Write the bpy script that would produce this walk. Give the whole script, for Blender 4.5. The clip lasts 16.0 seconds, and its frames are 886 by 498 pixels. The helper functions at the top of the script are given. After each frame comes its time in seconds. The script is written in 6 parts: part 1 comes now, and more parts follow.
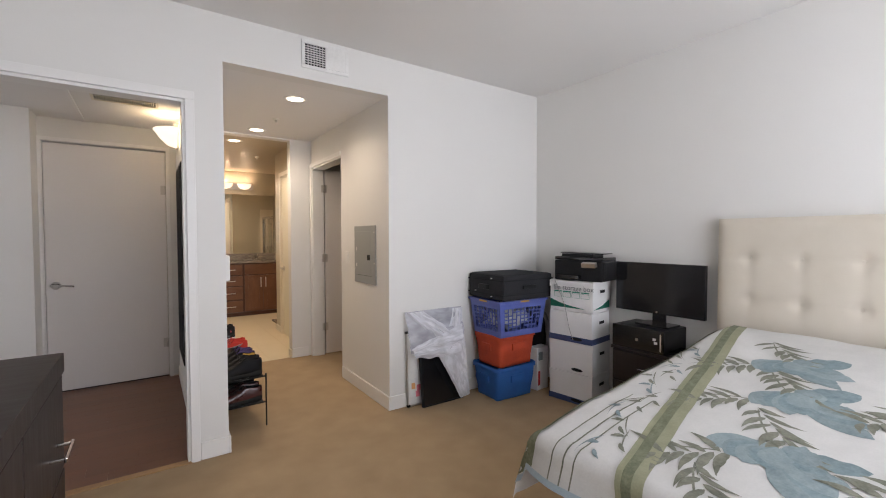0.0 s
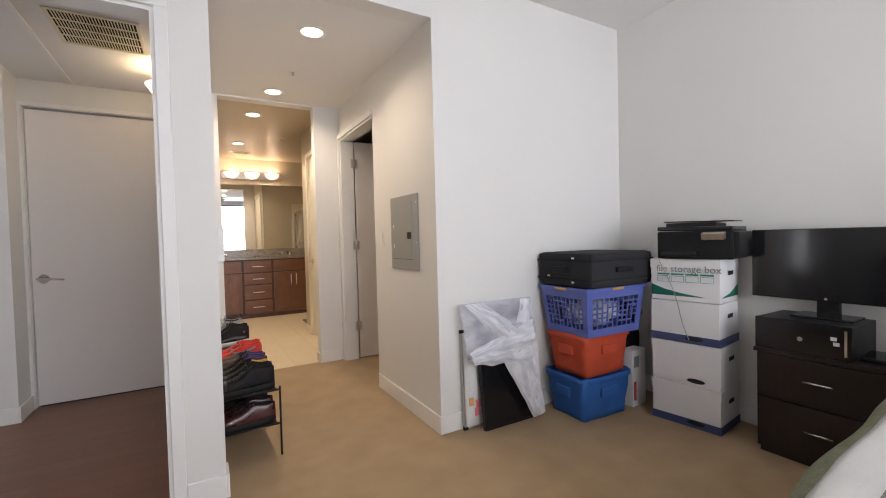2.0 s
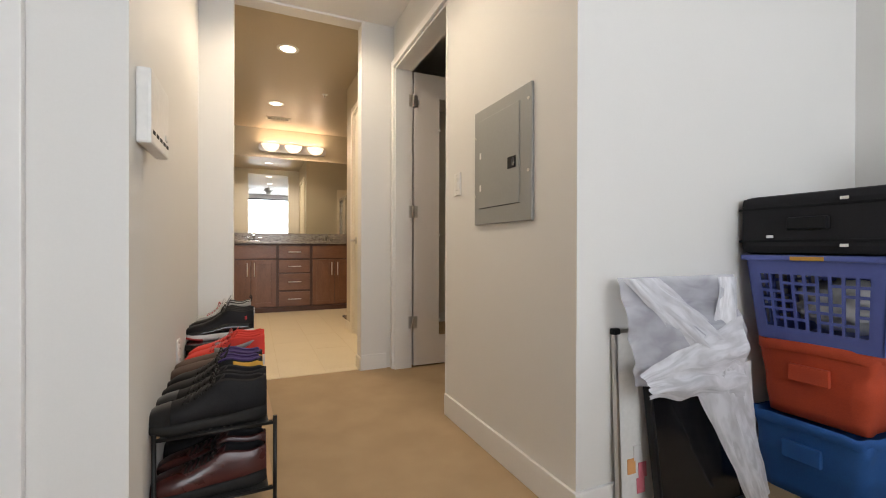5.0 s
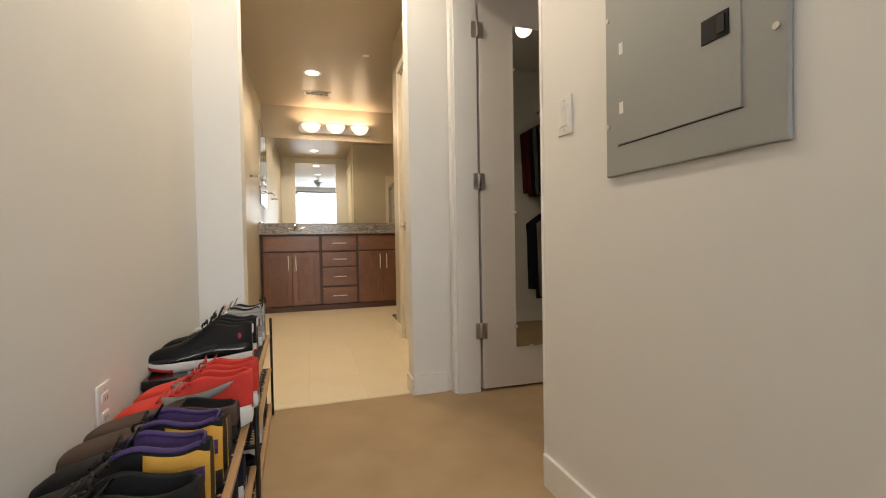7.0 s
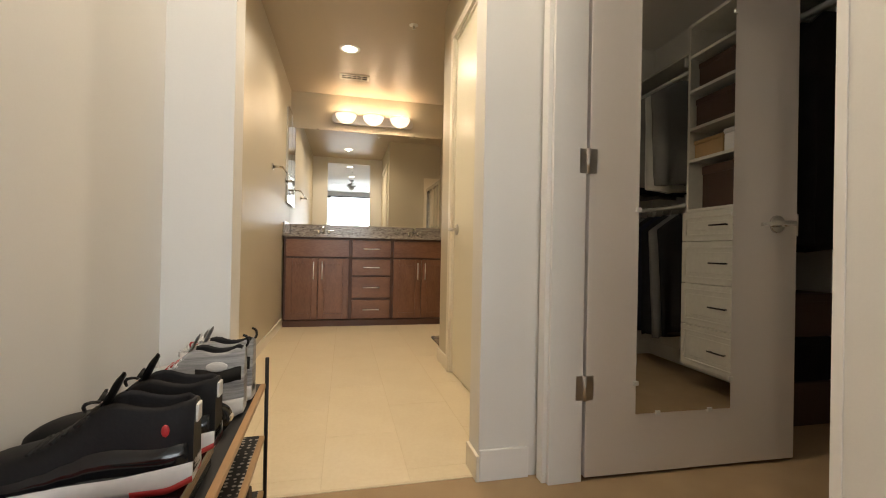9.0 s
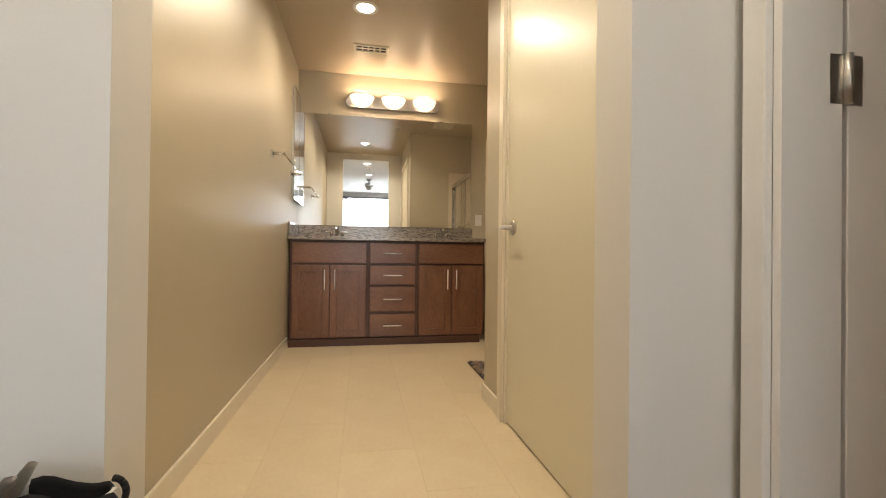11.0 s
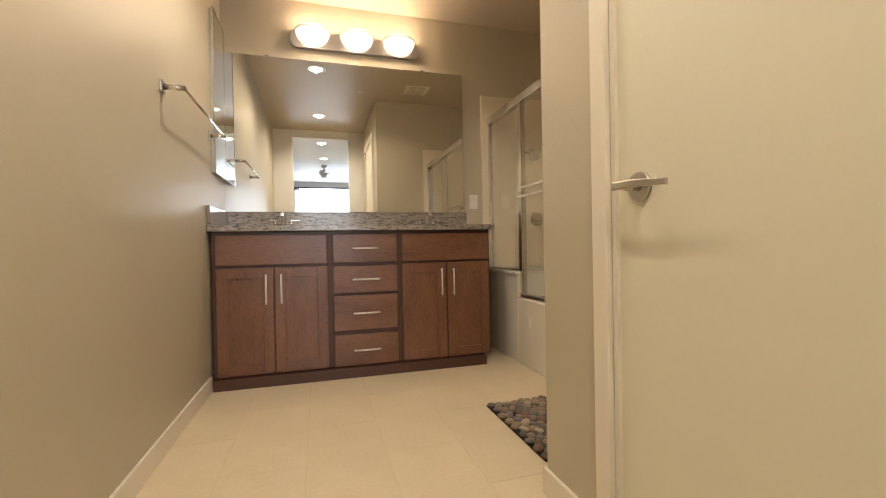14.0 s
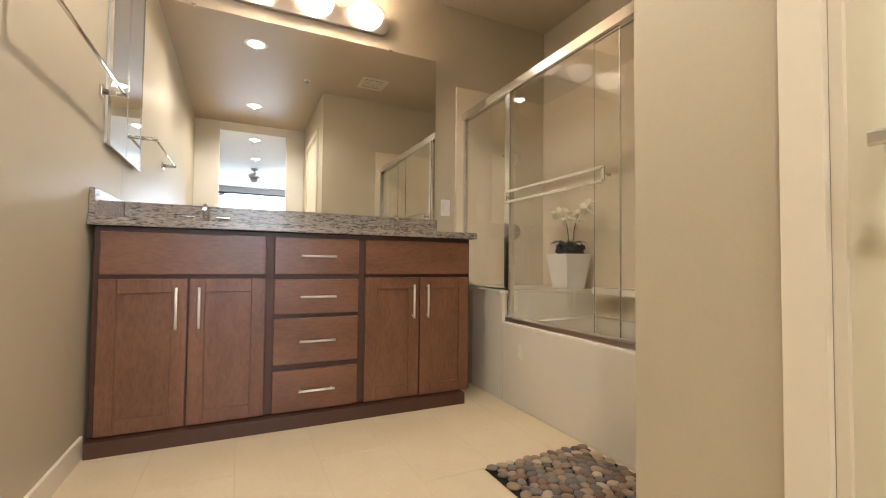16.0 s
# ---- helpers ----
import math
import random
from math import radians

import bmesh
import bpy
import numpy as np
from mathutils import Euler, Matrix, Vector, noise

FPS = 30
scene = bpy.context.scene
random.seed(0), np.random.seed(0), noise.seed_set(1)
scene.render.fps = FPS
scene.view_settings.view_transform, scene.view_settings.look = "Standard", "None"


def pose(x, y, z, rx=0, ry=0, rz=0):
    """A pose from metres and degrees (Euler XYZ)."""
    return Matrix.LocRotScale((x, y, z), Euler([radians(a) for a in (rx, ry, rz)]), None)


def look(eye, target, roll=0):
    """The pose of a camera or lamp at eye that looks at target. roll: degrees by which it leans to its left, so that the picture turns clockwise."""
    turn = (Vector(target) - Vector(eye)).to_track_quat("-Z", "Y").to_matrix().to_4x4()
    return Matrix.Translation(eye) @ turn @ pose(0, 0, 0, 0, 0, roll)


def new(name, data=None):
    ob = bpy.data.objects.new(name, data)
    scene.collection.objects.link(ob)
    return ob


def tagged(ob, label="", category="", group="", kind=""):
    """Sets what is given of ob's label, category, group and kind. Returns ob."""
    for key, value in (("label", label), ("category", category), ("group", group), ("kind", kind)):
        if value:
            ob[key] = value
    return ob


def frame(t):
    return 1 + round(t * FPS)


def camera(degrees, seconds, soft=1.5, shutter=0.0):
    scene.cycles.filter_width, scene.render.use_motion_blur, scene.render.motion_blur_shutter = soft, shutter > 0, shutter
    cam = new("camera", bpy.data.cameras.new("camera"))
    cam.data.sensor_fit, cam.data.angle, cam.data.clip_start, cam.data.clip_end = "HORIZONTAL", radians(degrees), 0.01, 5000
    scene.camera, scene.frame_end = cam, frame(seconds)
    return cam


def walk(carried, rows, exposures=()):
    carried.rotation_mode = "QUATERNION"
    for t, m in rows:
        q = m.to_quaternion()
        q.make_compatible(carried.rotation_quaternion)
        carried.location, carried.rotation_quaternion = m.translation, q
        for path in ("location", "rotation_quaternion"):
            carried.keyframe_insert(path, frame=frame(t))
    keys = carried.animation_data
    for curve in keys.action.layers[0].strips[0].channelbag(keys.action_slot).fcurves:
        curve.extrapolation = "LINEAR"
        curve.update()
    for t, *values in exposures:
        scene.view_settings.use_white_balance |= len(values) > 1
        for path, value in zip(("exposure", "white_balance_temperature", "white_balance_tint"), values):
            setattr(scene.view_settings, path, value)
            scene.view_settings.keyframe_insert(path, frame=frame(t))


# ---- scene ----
cam = camera(92.3, 16.0, soft=1.05)
METRES, EYE, TILT, LEAN, TURN = 8.0, 1.5, 0.0, 0.0, -37.6
PATH = [
    (0, (0.608, 1.024, 1.43), (1.744, 2.668, 1.37), -0.1),
    (0.5, (0.679, 1.217, 1.384), (1.769, 2.892, 1.316), -0.6),
    (1, (0.751, 1.411, 1.331), (1.813, 3.104, 1.263), -0.9),
    (1.5, (0.826, 1.618, 1.276), (1.857, 3.33, 1.219), -1.2),
    (2, (0.938, 1.831, 1.221), (1.936, 3.563, 1.169), -1.5),
    (2.5, (1.034, 2.045, 1.113), (2.0, 3.795, 1.073), -1.4),
    (3, (1.068, 2.248, 1.044), (2.007, 4.013, 1.018), -0.9),
    (3.5, (1.099, 2.436, 0.984), (2.021, 4.211, 0.983), -0.3),
    (6, (1.378, 3.446, 0.877), (2.075, 5.321, 0.846), -0.5),
    (6.5, (1.425, 3.645, 0.858), (2.062, 5.541, 0.818), -0.9),
    (7, (1.46, 3.854, 0.851), (2.045, 5.766, 0.808), -1.0),
    (7.5, (1.485, 4.061, 0.846), (2.027, 5.986, 0.807), -0.9),
    (8, (1.502, 4.269, 0.824), (2.01, 6.203, 0.801), -0.3),
    (8.5, (1.511, 4.464, 0.823), (1.984, 6.407, 0.811), 0.2),
    (9, (1.485, 4.654, 0.833), (1.937, 6.602, 0.84), 1.1),
    (9.2, (1.472, 4.721, 0.832), (1.918, 6.671, 0.854), 1.4),
    (11.5, (1.51, 5.643, 0.858), (1.87, 7.61, 0.869), 0.3),
    (12, (1.52, 5.843, 0.862), (1.892, 7.808, 0.863), -0.3),
    (12.5, (1.515, 6.039, 0.86), (1.907, 8.0, 0.848), -0.8),
    (13, (1.507, 6.239, 0.841), (1.938, 8.192, 0.82), -1.2),
    (13.5, (1.487, 6.4, 0.843), (1.975, 8.339, 0.819), -1.2),
    (14, (1.483, 6.558, 0.843), (2.045, 8.477, 0.825), -1.1),
    (14.5, (1.489, 6.732, 0.834), (2.121, 8.63, 0.824), -1.0),
    (15, (1.478, 6.884, 0.817), (2.176, 8.758, 0.823), -0.7),
    (15.5, (1.454, 7.034, 0.804), (2.226, 8.879, 0.831), -0.0),
    (16, (1.422, 7.162, 0.806), (2.281, 8.968, 0.872), 0.6),
]
EXPOSURES = [(0.0, -0.14, 6500, 18), (2.0, 0.03, 6500, 18), (3.5, 0.03, 6500, 17), (6.0, 0.04, 6600, 12), (9.0, 0.1, 6650, 11), (11.5, 0.08, 6500, 11), (13.5, 0.16, 6330, 12), (16.0, 0.62, 5750, 12)]
walk(cam, [(t, look(eye, target, roll)) for t, eye, target, roll in PATH], EXPOSURES)

# ---- world and light ----
world = bpy.data.worlds.new("world")
scene.world = world
world.use_nodes = True
_nt = world.node_tree
_sky = _nt.nodes.new("ShaderNodeTexSky")
_sky.sky_type, _sky.sun_disc = "NISHITA", False
_sky.sun_elevation, _sky.sun_rotation = radians(50), radians(180)
_nt.links.new(_sky.outputs[0], _nt.nodes["Background"].inputs[0])
_nt.nodes["Background"].inputs[1].default_value = 0.15


def area_lamp(name, m, sx, sy, watts, colour):
    d = bpy.data.lights.new(name, "AREA")
    d.shape, d.size, d.size_y, d.energy, d.color = "RECTANGLE", sx, sy, watts, colour
    ob = new(name, d)
    ob.matrix_world = m
    return ob


def spot_lamp(name, place, watts, colour, angle=158, radius=0.014):
    d = bpy.data.lights.new(name, "SPOT")
    d.energy, d.color, d.spot_size, d.spot_blend, d.shadow_soft_size = watts, colour, radians(angle), 0.7, radius
    ob = new(name, d)
    ob.location = place
    return ob


def point_lamp(name, place, watts, colour, radius=0.04):
    d = bpy.data.lights.new(name, "POINT")
    d.energy, d.color, d.shadow_soft_size = watts, colour, radius
    ob = new(name, d)
    ob.location = place
    return ob


DAY = (0.83, 0.92, 1.0)
WARM = (1.0, 0.85, 0.64)
H = 2.86          # bedroom ceiling
HC = 2.56         # corridor, hall and closet ceilings
HB = 2.66         # bathroom ceiling
HH = 2.50         # hall ceiling
area_lamp("window_light", pose(2.33, -0.44, 1.55, 90, 0, 0), 2.7, 2.2, 89, DAY)
DOWNLIGHTS = ((1.62, 4.62, HC), (1.57, 5.88, HC), (1.53, 7.05, HB), (1.50, 8.64, HB))
for _x, _y, _z in DOWNLIGHTS:
    spot_lamp("downlight_lamp", (_x, _y, _z - 0.02), (22 if _y < 5 else 42) if _y < 6 else 52, WARM)
BOWLS = (1.475, 1.797, 2.119)
for _x in BOWLS:
    point_lamp("vanity_lamp", (_x, 9.80, 2.398), 4.6, (1.0, 0.74, 0.49), 0.022)
point_lamp("closet_lamp", (2.95, 5.35, HC - 0.16), 0.45, (1.0, 0.9, 0.75), 0.06)
point_lamp("sconce_lamp", (0.73, 5.50, 2.37), 3.2, (1.0, 0.76, 0.42), 0.04)
# added fill for the hall, set in an invented window out of view
area_lamp("hall_fill_light", pose(-3.44, 5.0, 1.4, 90, 0, -90), 1.4, 1.9, 9, DAY)


# ---- materials ----
def principled(name, colour, rough=0.6, metal=0.0):
    m = bpy.data.materials.new(name)
    m.use_nodes = True
    b = m.node_tree.nodes["Principled BSDF"]
    b.inputs["Base Color"].default_value = (*colour, 1)
    b.inputs["Roughness"].default_value = rough
    b.inputs["Metallic"].default_value = metal
    return m, m.node_tree, b


def surface(name, c1, c2=None, rough=0.6, metal=0.0, scale=8.0, fine=90.0, bump=0.1, stretch=(1, 1, 1), vary=0.0, rvary=0.08, spec=0.5):
    """Two colours mixed by coarse and fine noise, with relief and uneven gloss; vary: brightness from object to object."""
    m, nt, b = principled(name, c1, rough, metal)
    b.inputs["Specular IOR Level"].default_value = spec
    n, li = nt.nodes, nt.links
    c2 = c2 or tuple(c * 0.85 for c in c1)
    tc, mp = n.new("ShaderNodeTexCoord"), n.new("ShaderNodeMapping")
    mp.inputs["Scale"].default_value = stretch
    li.new(tc.outputs["Object"], mp.inputs[0])
    big, small = n.new("ShaderNodeTexNoise"), n.new("ShaderNodeTexNoise")
    big.inputs["Scale"].default_value, small.inputs["Scale"].default_value = scale, fine
    big.inputs["Detail"].default_value, small.inputs["Detail"].default_value = 4, 3
    for t in (big, small):
        li.new(mp.outputs[0], t.inputs["Vector"])
    add = n.new("ShaderNodeMath")
    add.operation = "MULTIPLY_ADD"
    add.inputs[1].default_value = 0.4
    li.new(small.outputs[0], add.inputs[0])
    half = n.new("ShaderNodeMath")
    half.operation = "MULTIPLY"
    half.inputs[1].default_value = 0.6
    li.new(big.outputs[0], half.inputs[0])
    li.new(half.outputs[0], add.inputs[2])
    ramp = n.new("ShaderNodeValToRGB")
    ramp.color_ramp.elements[0].position, ramp.color_ramp.elements[1].position = 0.32, 0.68
    ramp.color_ramp.elements[0].color, ramp.color_ramp.elements[1].color = (*c2, 1), (*c1, 1)
    li.new(add.outputs[0], ramp.inputs[0])
    out = ramp.outputs[0]
    if vary:
        info, hsv, ma = n.new("ShaderNodeObjectInfo"), n.new("ShaderNodeHueSaturation"), n.new("ShaderNodeMath")
        ma.operation = "MULTIPLY_ADD"
        ma.inputs[1].default_value, ma.inputs[2].default_value = 2 * vary, 1 - vary
        li.new(info.outputs["Random"], ma.inputs[0])
        li.new(ma.outputs[0], hsv.inputs["Value"])
        li.new(out, hsv.inputs["Color"])
        out = hsv.outputs[0]
    li.new(out, b.inputs["Base Color"])
    mr = n.new("ShaderNodeMapRange")
    mr.inputs["To Min"].default_value, mr.inputs["To Max"].default_value = max(0.0, rough - rvary), min(1.0, rough + rvary)
    li.new(big.outputs[0], mr.inputs[0])
    li.new(mr.outputs[0], b.inputs["Roughness"])
    if bump:
        bp = n.new("ShaderNodeBump")
        bp.inputs["Strength"].default_value, bp.inputs["Distance"].default_value = bump, 0.002
        li.new(add.outputs[0], bp.inputs["Height"])
        li.new(bp.outputs[0], b.inputs["Normal"])
    return m


def glowing(name, colour, strength):
    m, nt, b = principled(name, (0.9, 0.88, 0.82), 0.35)
    b.inputs["Emission Color"].default_value = (*colour, 1)
    b.inputs["Emission Strength"].default_value = strength
    b.inputs["Base Color"].default_value = (0.42, 0.40, 0.37, 1)
    return m


def glassy(name, colour, rough=0.03, ior=1.45):
    m, nt, b = principled(name, colour, rough)
    b.inputs["Transmission Weight"].default_value = 1.0
    b.inputs["IOR"].default_value = ior
    return m


PAINT = surface("wall_paint", (0.725, 0.71, 0.68), (0.70, 0.685, 0.655), 0.55, scale=1.5, fine=220, bump=0.12)
CEIL_PAINT = surface("ceiling_paint", (0.77, 0.755, 0.73), (0.75, 0.73, 0.71), 0.7, scale=1.5, fine=260, bump=0.15)
BATH_PAINT = surface("bath_paint", (0.492, 0.437, 0.329), (0.462, 0.407, 0.304), 0.40, scale=2.0, fine=130, bump=0.22)
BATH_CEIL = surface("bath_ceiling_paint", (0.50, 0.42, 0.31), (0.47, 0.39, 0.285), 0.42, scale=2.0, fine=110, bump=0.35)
TRIM = surface("trim_paint", (0.78, 0.765, 0.74), (0.75, 0.735, 0.71), 0.38, scale=3, fine=60, bump=0.04)
DOOR_PAINT = surface("door_paint", (0.76, 0.725, 0.70), (0.74, 0.70, 0.675), 0.4, scale=2, fine=50, bump=0.05)
BATH_DOOR = surface("bath_door_paint", (0.70, 0.66, 0.53), (0.68, 0.63, 0.50), 0.33, scale=2, fine=60, bump=0.06)
CARPET = surface("carpet_pile", (0.40, 0.285, 0.165), (0.31, 0.21, 0.115), 0.95, scale=5, fine=420, bump=0.9)
TILE = surface("floor_tile", (0.70, 0.60, 0.43), (0.64, 0.53, 0.36), 0.33, scale=5, fine=60, bump=0.04, vary=0.02)
GROUT = surface("tile_grout", (0.67, 0.57, 0.405), (0.62, 0.515, 0.355), 0.9, scale=20, fine=200, bump=0.4)
PLANK = surface("floor_plank", (0.195, 0.085, 0.045), (0.15, 0.064, 0.034), 0.36, scale=2, fine=18, bump=0.0, stretch=(1, 7, 1), vary=0.08)
GAP = surface("plank_gap", (0.13, 0.056, 0.03), None, 0.8)
CABINET = surface("cabinet_wood", (0.225, 0.106, 0.058), (0.115, 0.047, 0.026), 0.32, scale=1.7, fine=30, bump=0.07, stretch=(3.2, 3.2, 1))
CABINET_H = surface("cabinet_wood_cross", (0.225, 0.106, 0.058), (0.125, 0.051, 0.028), 0.32, scale=1.7, fine=30, bump=0.07, stretch=(1, 3.2, 3.2))
# dark plinth wood, also the painted-in shade of the carcass behind the fronts
CABINET_PLINTH_AND_SHADE = surface("cabinet_plinth_and_shade", (0.075, 0.030, 0.018), None, 0.45, scale=4, fine=36, bump=0.05)
ESPRESSO = surface("espresso_wood", (0.028, 0.019, 0.017), (0.018, 0.012, 0.011), 0.42, spec=0.3, scale=5, fine=60, bump=0.06, stretch=(1, 8, 1))
CHROME = surface("chrome", (0.78, 0.77, 0.75), (0.7, 0.69, 0.67), 0.16, 1.0, scale=6, fine=80, bump=0.0)
NICKEL = surface("brushed_nickel", (0.62, 0.59, 0.55), (0.55, 0.52, 0.48), 0.32, 1.0, scale=8, fine=200, bump=0.03)
BLACK_METAL = surface("black_metal", (0.02, 0.019, 0.018), None, 0.45, 0.6, scale=20, fine=100, bump=0.05)
PANEL_GREY = surface("panel_grey", (0.30, 0.305, 0.29), (0.28, 0.285, 0.27), 0.42, 0.0, scale=3, fine=80, bump=0.05)
WHITE_PLASTIC = surface("white_plastic", (0.78, 0.77, 0.74), None, 0.35, scale=8, fine=60, bump=0.02)
BLACK_PLASTIC = surface("black_plastic", (0.014, 0.014, 0.015), (0.010, 0.010, 0.011), 0.38, scale=8, fine=250, bump=0.05, spec=0.2)
GLOSS_BLACK = surface("gloss_black", (0.008, 0.008, 0.009), None, 0.12, scale=4, fine=60, bump=0.0)
MIRROR, _, _ = principled("mirror_silver", (0.92, 0.93, 0.91), 0.0, 1.0)
CARD_WHITE = surface("white_card", (0.72, 0.71, 0.70), (0.67, 0.66, 0.65), 0.7, scale=6, fine=120, bump=0.06)
CARD_BLUE = surface("navy_card", (0.045, 0.065, 0.16), None, 0.65, scale=6, fine=120, bump=0.06)
PRINT_GREEN = surface("green_print", (0.02, 0.26, 0.17), None, 0.6)
PRINT_GREY = surface("grey_print", (0.22, 0.24, 0.24), None, 0.7)
PRINT_RED = surface("red_print", (0.5, 0.03, 0.03), None, 0.6)
NOTE_PINK = surface("pink_note", (0.75, 0.2, 0.25), None, 0.8)
NOTE_ORANGE = surface("orange_note", (0.8, 0.4, 0.15), None, 0.8)
DARK_HOLE = surface("dark_inside", (0.01, 0.01, 0.01), None, 0.9)
SUITCASE = surface("charcoal_fabric", (0.028, 0.028, 0.031), (0.02, 0.02, 0.022), 0.8, scale=6, fine=300, bump=0.4, spec=0.2)
BASKET = surface("periwinkle_plastic", (0.10, 0.135, 0.40), (0.085, 0.115, 0.36), 0.38, scale=5, fine=60, bump=0.03)
RED_FABRIC = surface("orange_red_fabric", (0.56, 0.075, 0.025), (0.42, 0.05, 0.02), 0.8, scale=9, fine=260, bump=0.5)
BLUE_FABRIC = surface("blue_fabric", (0.02, 0.12, 0.40), (0.015, 0.085, 0.30), 0.75, scale=9, fine=260, bump=0.5)


def film(name, thin, thick, colour=(0.76, 0.76, 0.80)):
    """Cloudy polythene that lets part of the light through, unevenly."""
    m, nt, b = principled(name, colour, 0.32)
    n, li = nt.nodes, nt.links
    tr, mx, no, rp = n.new("ShaderNodeBsdfTransparent"), n.new("ShaderNodeMixShader"), n.new("ShaderNodeTexNoise"), n.new("ShaderNodeMapRange")
    no.inputs["Scale"].default_value = 5
    rp.inputs["From Min"].default_value, rp.inputs["From Max"].default_value = 0.35, 0.65
    rp.inputs["To Min"].default_value, rp.inputs["To Max"].default_value = thin, thick
    li.new(no.outputs[0], rp.inputs[0])
    li.new(rp.outputs[0], mx.inputs[0])
    li.new(tr.outputs[0], mx.inputs[1])
    li.new(b.outputs[0], mx.inputs[2])
    li.new(mx.outputs[0], n["Material Output"].inputs[0])
    return m


FILM_CLEAR = film("thin_plastic_film", 0.50, 0.66, (0.62, 0.62, 0.68))
FILM_WHITE = film("folded_plastic_film", 0.62, 0.86)
GLASS = glassy("shower_glass", (0.96, 0.96, 0.92), 0.02, 1.42)
SURROUND = surface("surround_acrylic", (0.68, 0.60, 0.47), (0.65, 0.57, 0.44), 0.25, scale=3, fine=40, bump=0.02)
TUB_WHITE = surface("tub_acrylic", (0.74, 0.70, 0.62), (0.71, 0.67, 0.59), 0.24, scale=3, fine=40, bump=0.02)
HEADBOARD = surface("cream_upholstery", (0.62, 0.56, 0.47), (0.57, 0.51, 0.42), 0.75, scale=7, fine=320, bump=0.3)
COVERLET = surface("white_quilt", (0.57, 0.56, 0.54), (0.51, 0.505, 0.485), 0.9, scale=14, fine=120, bump=0.55)
LEAF_BLUE = surface("teal_print", (0.15, 0.20, 0.215), (0.245, 0.30, 0.31), 0.9, scale=34, fine=120, bump=0.5)
LEAF_PALE = surface("pale_teal_print", (0.26, 0.32, 0.33), (0.19, 0.245, 0.26), 0.9, scale=30, fine=120, bump=0.5)
LEAF_OLIVE = surface("olive_print", (0.11, 0.115, 0.085), (0.24, 0.24, 0.19), 0.9, scale=22, fine=120, bump=0.5)
LEAF_DEEP = surface("deep_teal_print", (0.13, 0.185, 0.205), (0.22, 0.285, 0.30), 0.9, scale=34, fine=120, bump=0.5)
BAND_OLIVE = surface("olive_band", (0.30, 0.30, 0.20), (0.22, 0.225, 0.14), 0.9, scale=14, fine=120, bump=0.5)
BAND_DARK = surface("dark_olive_band", (0.11, 0.12, 0.07), (0.19, 0.20, 0.13), 0.9, scale=30, fine=120, bump=0.5)
HEM_BLUE = surface("pale_blue_hem", (0.36, 0.44, 0.50), None, 0.9, scale=14, fine=120, bump=0.4)
LINEN = surface("mattress_linen", (0.62, 0.55, 0.50), None, 0.9)
SLAT_WOOD = surface("shelf_wood", (0.42, 0.25, 0.11), (0.34, 0.19, 0.08), 0.5, scale=4, fine=40, bump=0.06, stretch=(8, 1, 8))
MELAMINE = surface("white_melamine", (0.70, 0.68, 0.62), None, 0.45, scale=3, fine=40, bump=0.02)
CLOTH_BLACK = surface("black_cloth", (0.012, 0.012, 0.014), (0.02, 0.02, 0.022), 0.9, scale=7, fine=160, bump=0.5, spec=0.2)
CLOTH_GREY = surface("grey_cloth", (0.17, 0.17, 0.17), (0.12, 0.12, 0.12), 0.9, scale=7, fine=160, bump=0.5, spec=0.2)
CLOTH_WHITE = surface("white_cloth", (0.6, 0.6, 0.58), (0.5, 0.5, 0.49), 0.9, scale=7, fine=160, bump=0.5)
CLOTH_MAROON = surface("maroon_cloth", (0.09, 0.015, 0.02), (0.06, 0.01, 0.014), 0.9, scale=7, fine=160, bump=0.5, spec=0.2)
CLOTH_NAVY = surface("navy_cloth", (0.016, 0.018, 0.032), None, 0.9, scale=7, fine=160, bump=0.5, spec=0.2)
BROWN_BOX = surface("brown_storage_box", (0.075, 0.04, 0.028), None, 0.6, scale=6, fine=80, bump=0.1)
KRAFT = surface("kraft_card", (0.42, 0.27, 0.13), None, 0.75, scale=6, fine=80, bump=0.1)
SKY_WHITE = glowing("bright_daylight", (0.95, 0.97, 1.0), 3.0)
BOWL_GLASS = glowing("lit_bowl_glass", (1.0, 0.80, 0.56), 1.5)
LENS = glowing("downlight_lens", (1.0, 0.85, 0.62), 9.0)
SCONCE_GLASS = glowing("lit_sconce_glass", (1.0, 0.84, 0.62), 1.5)


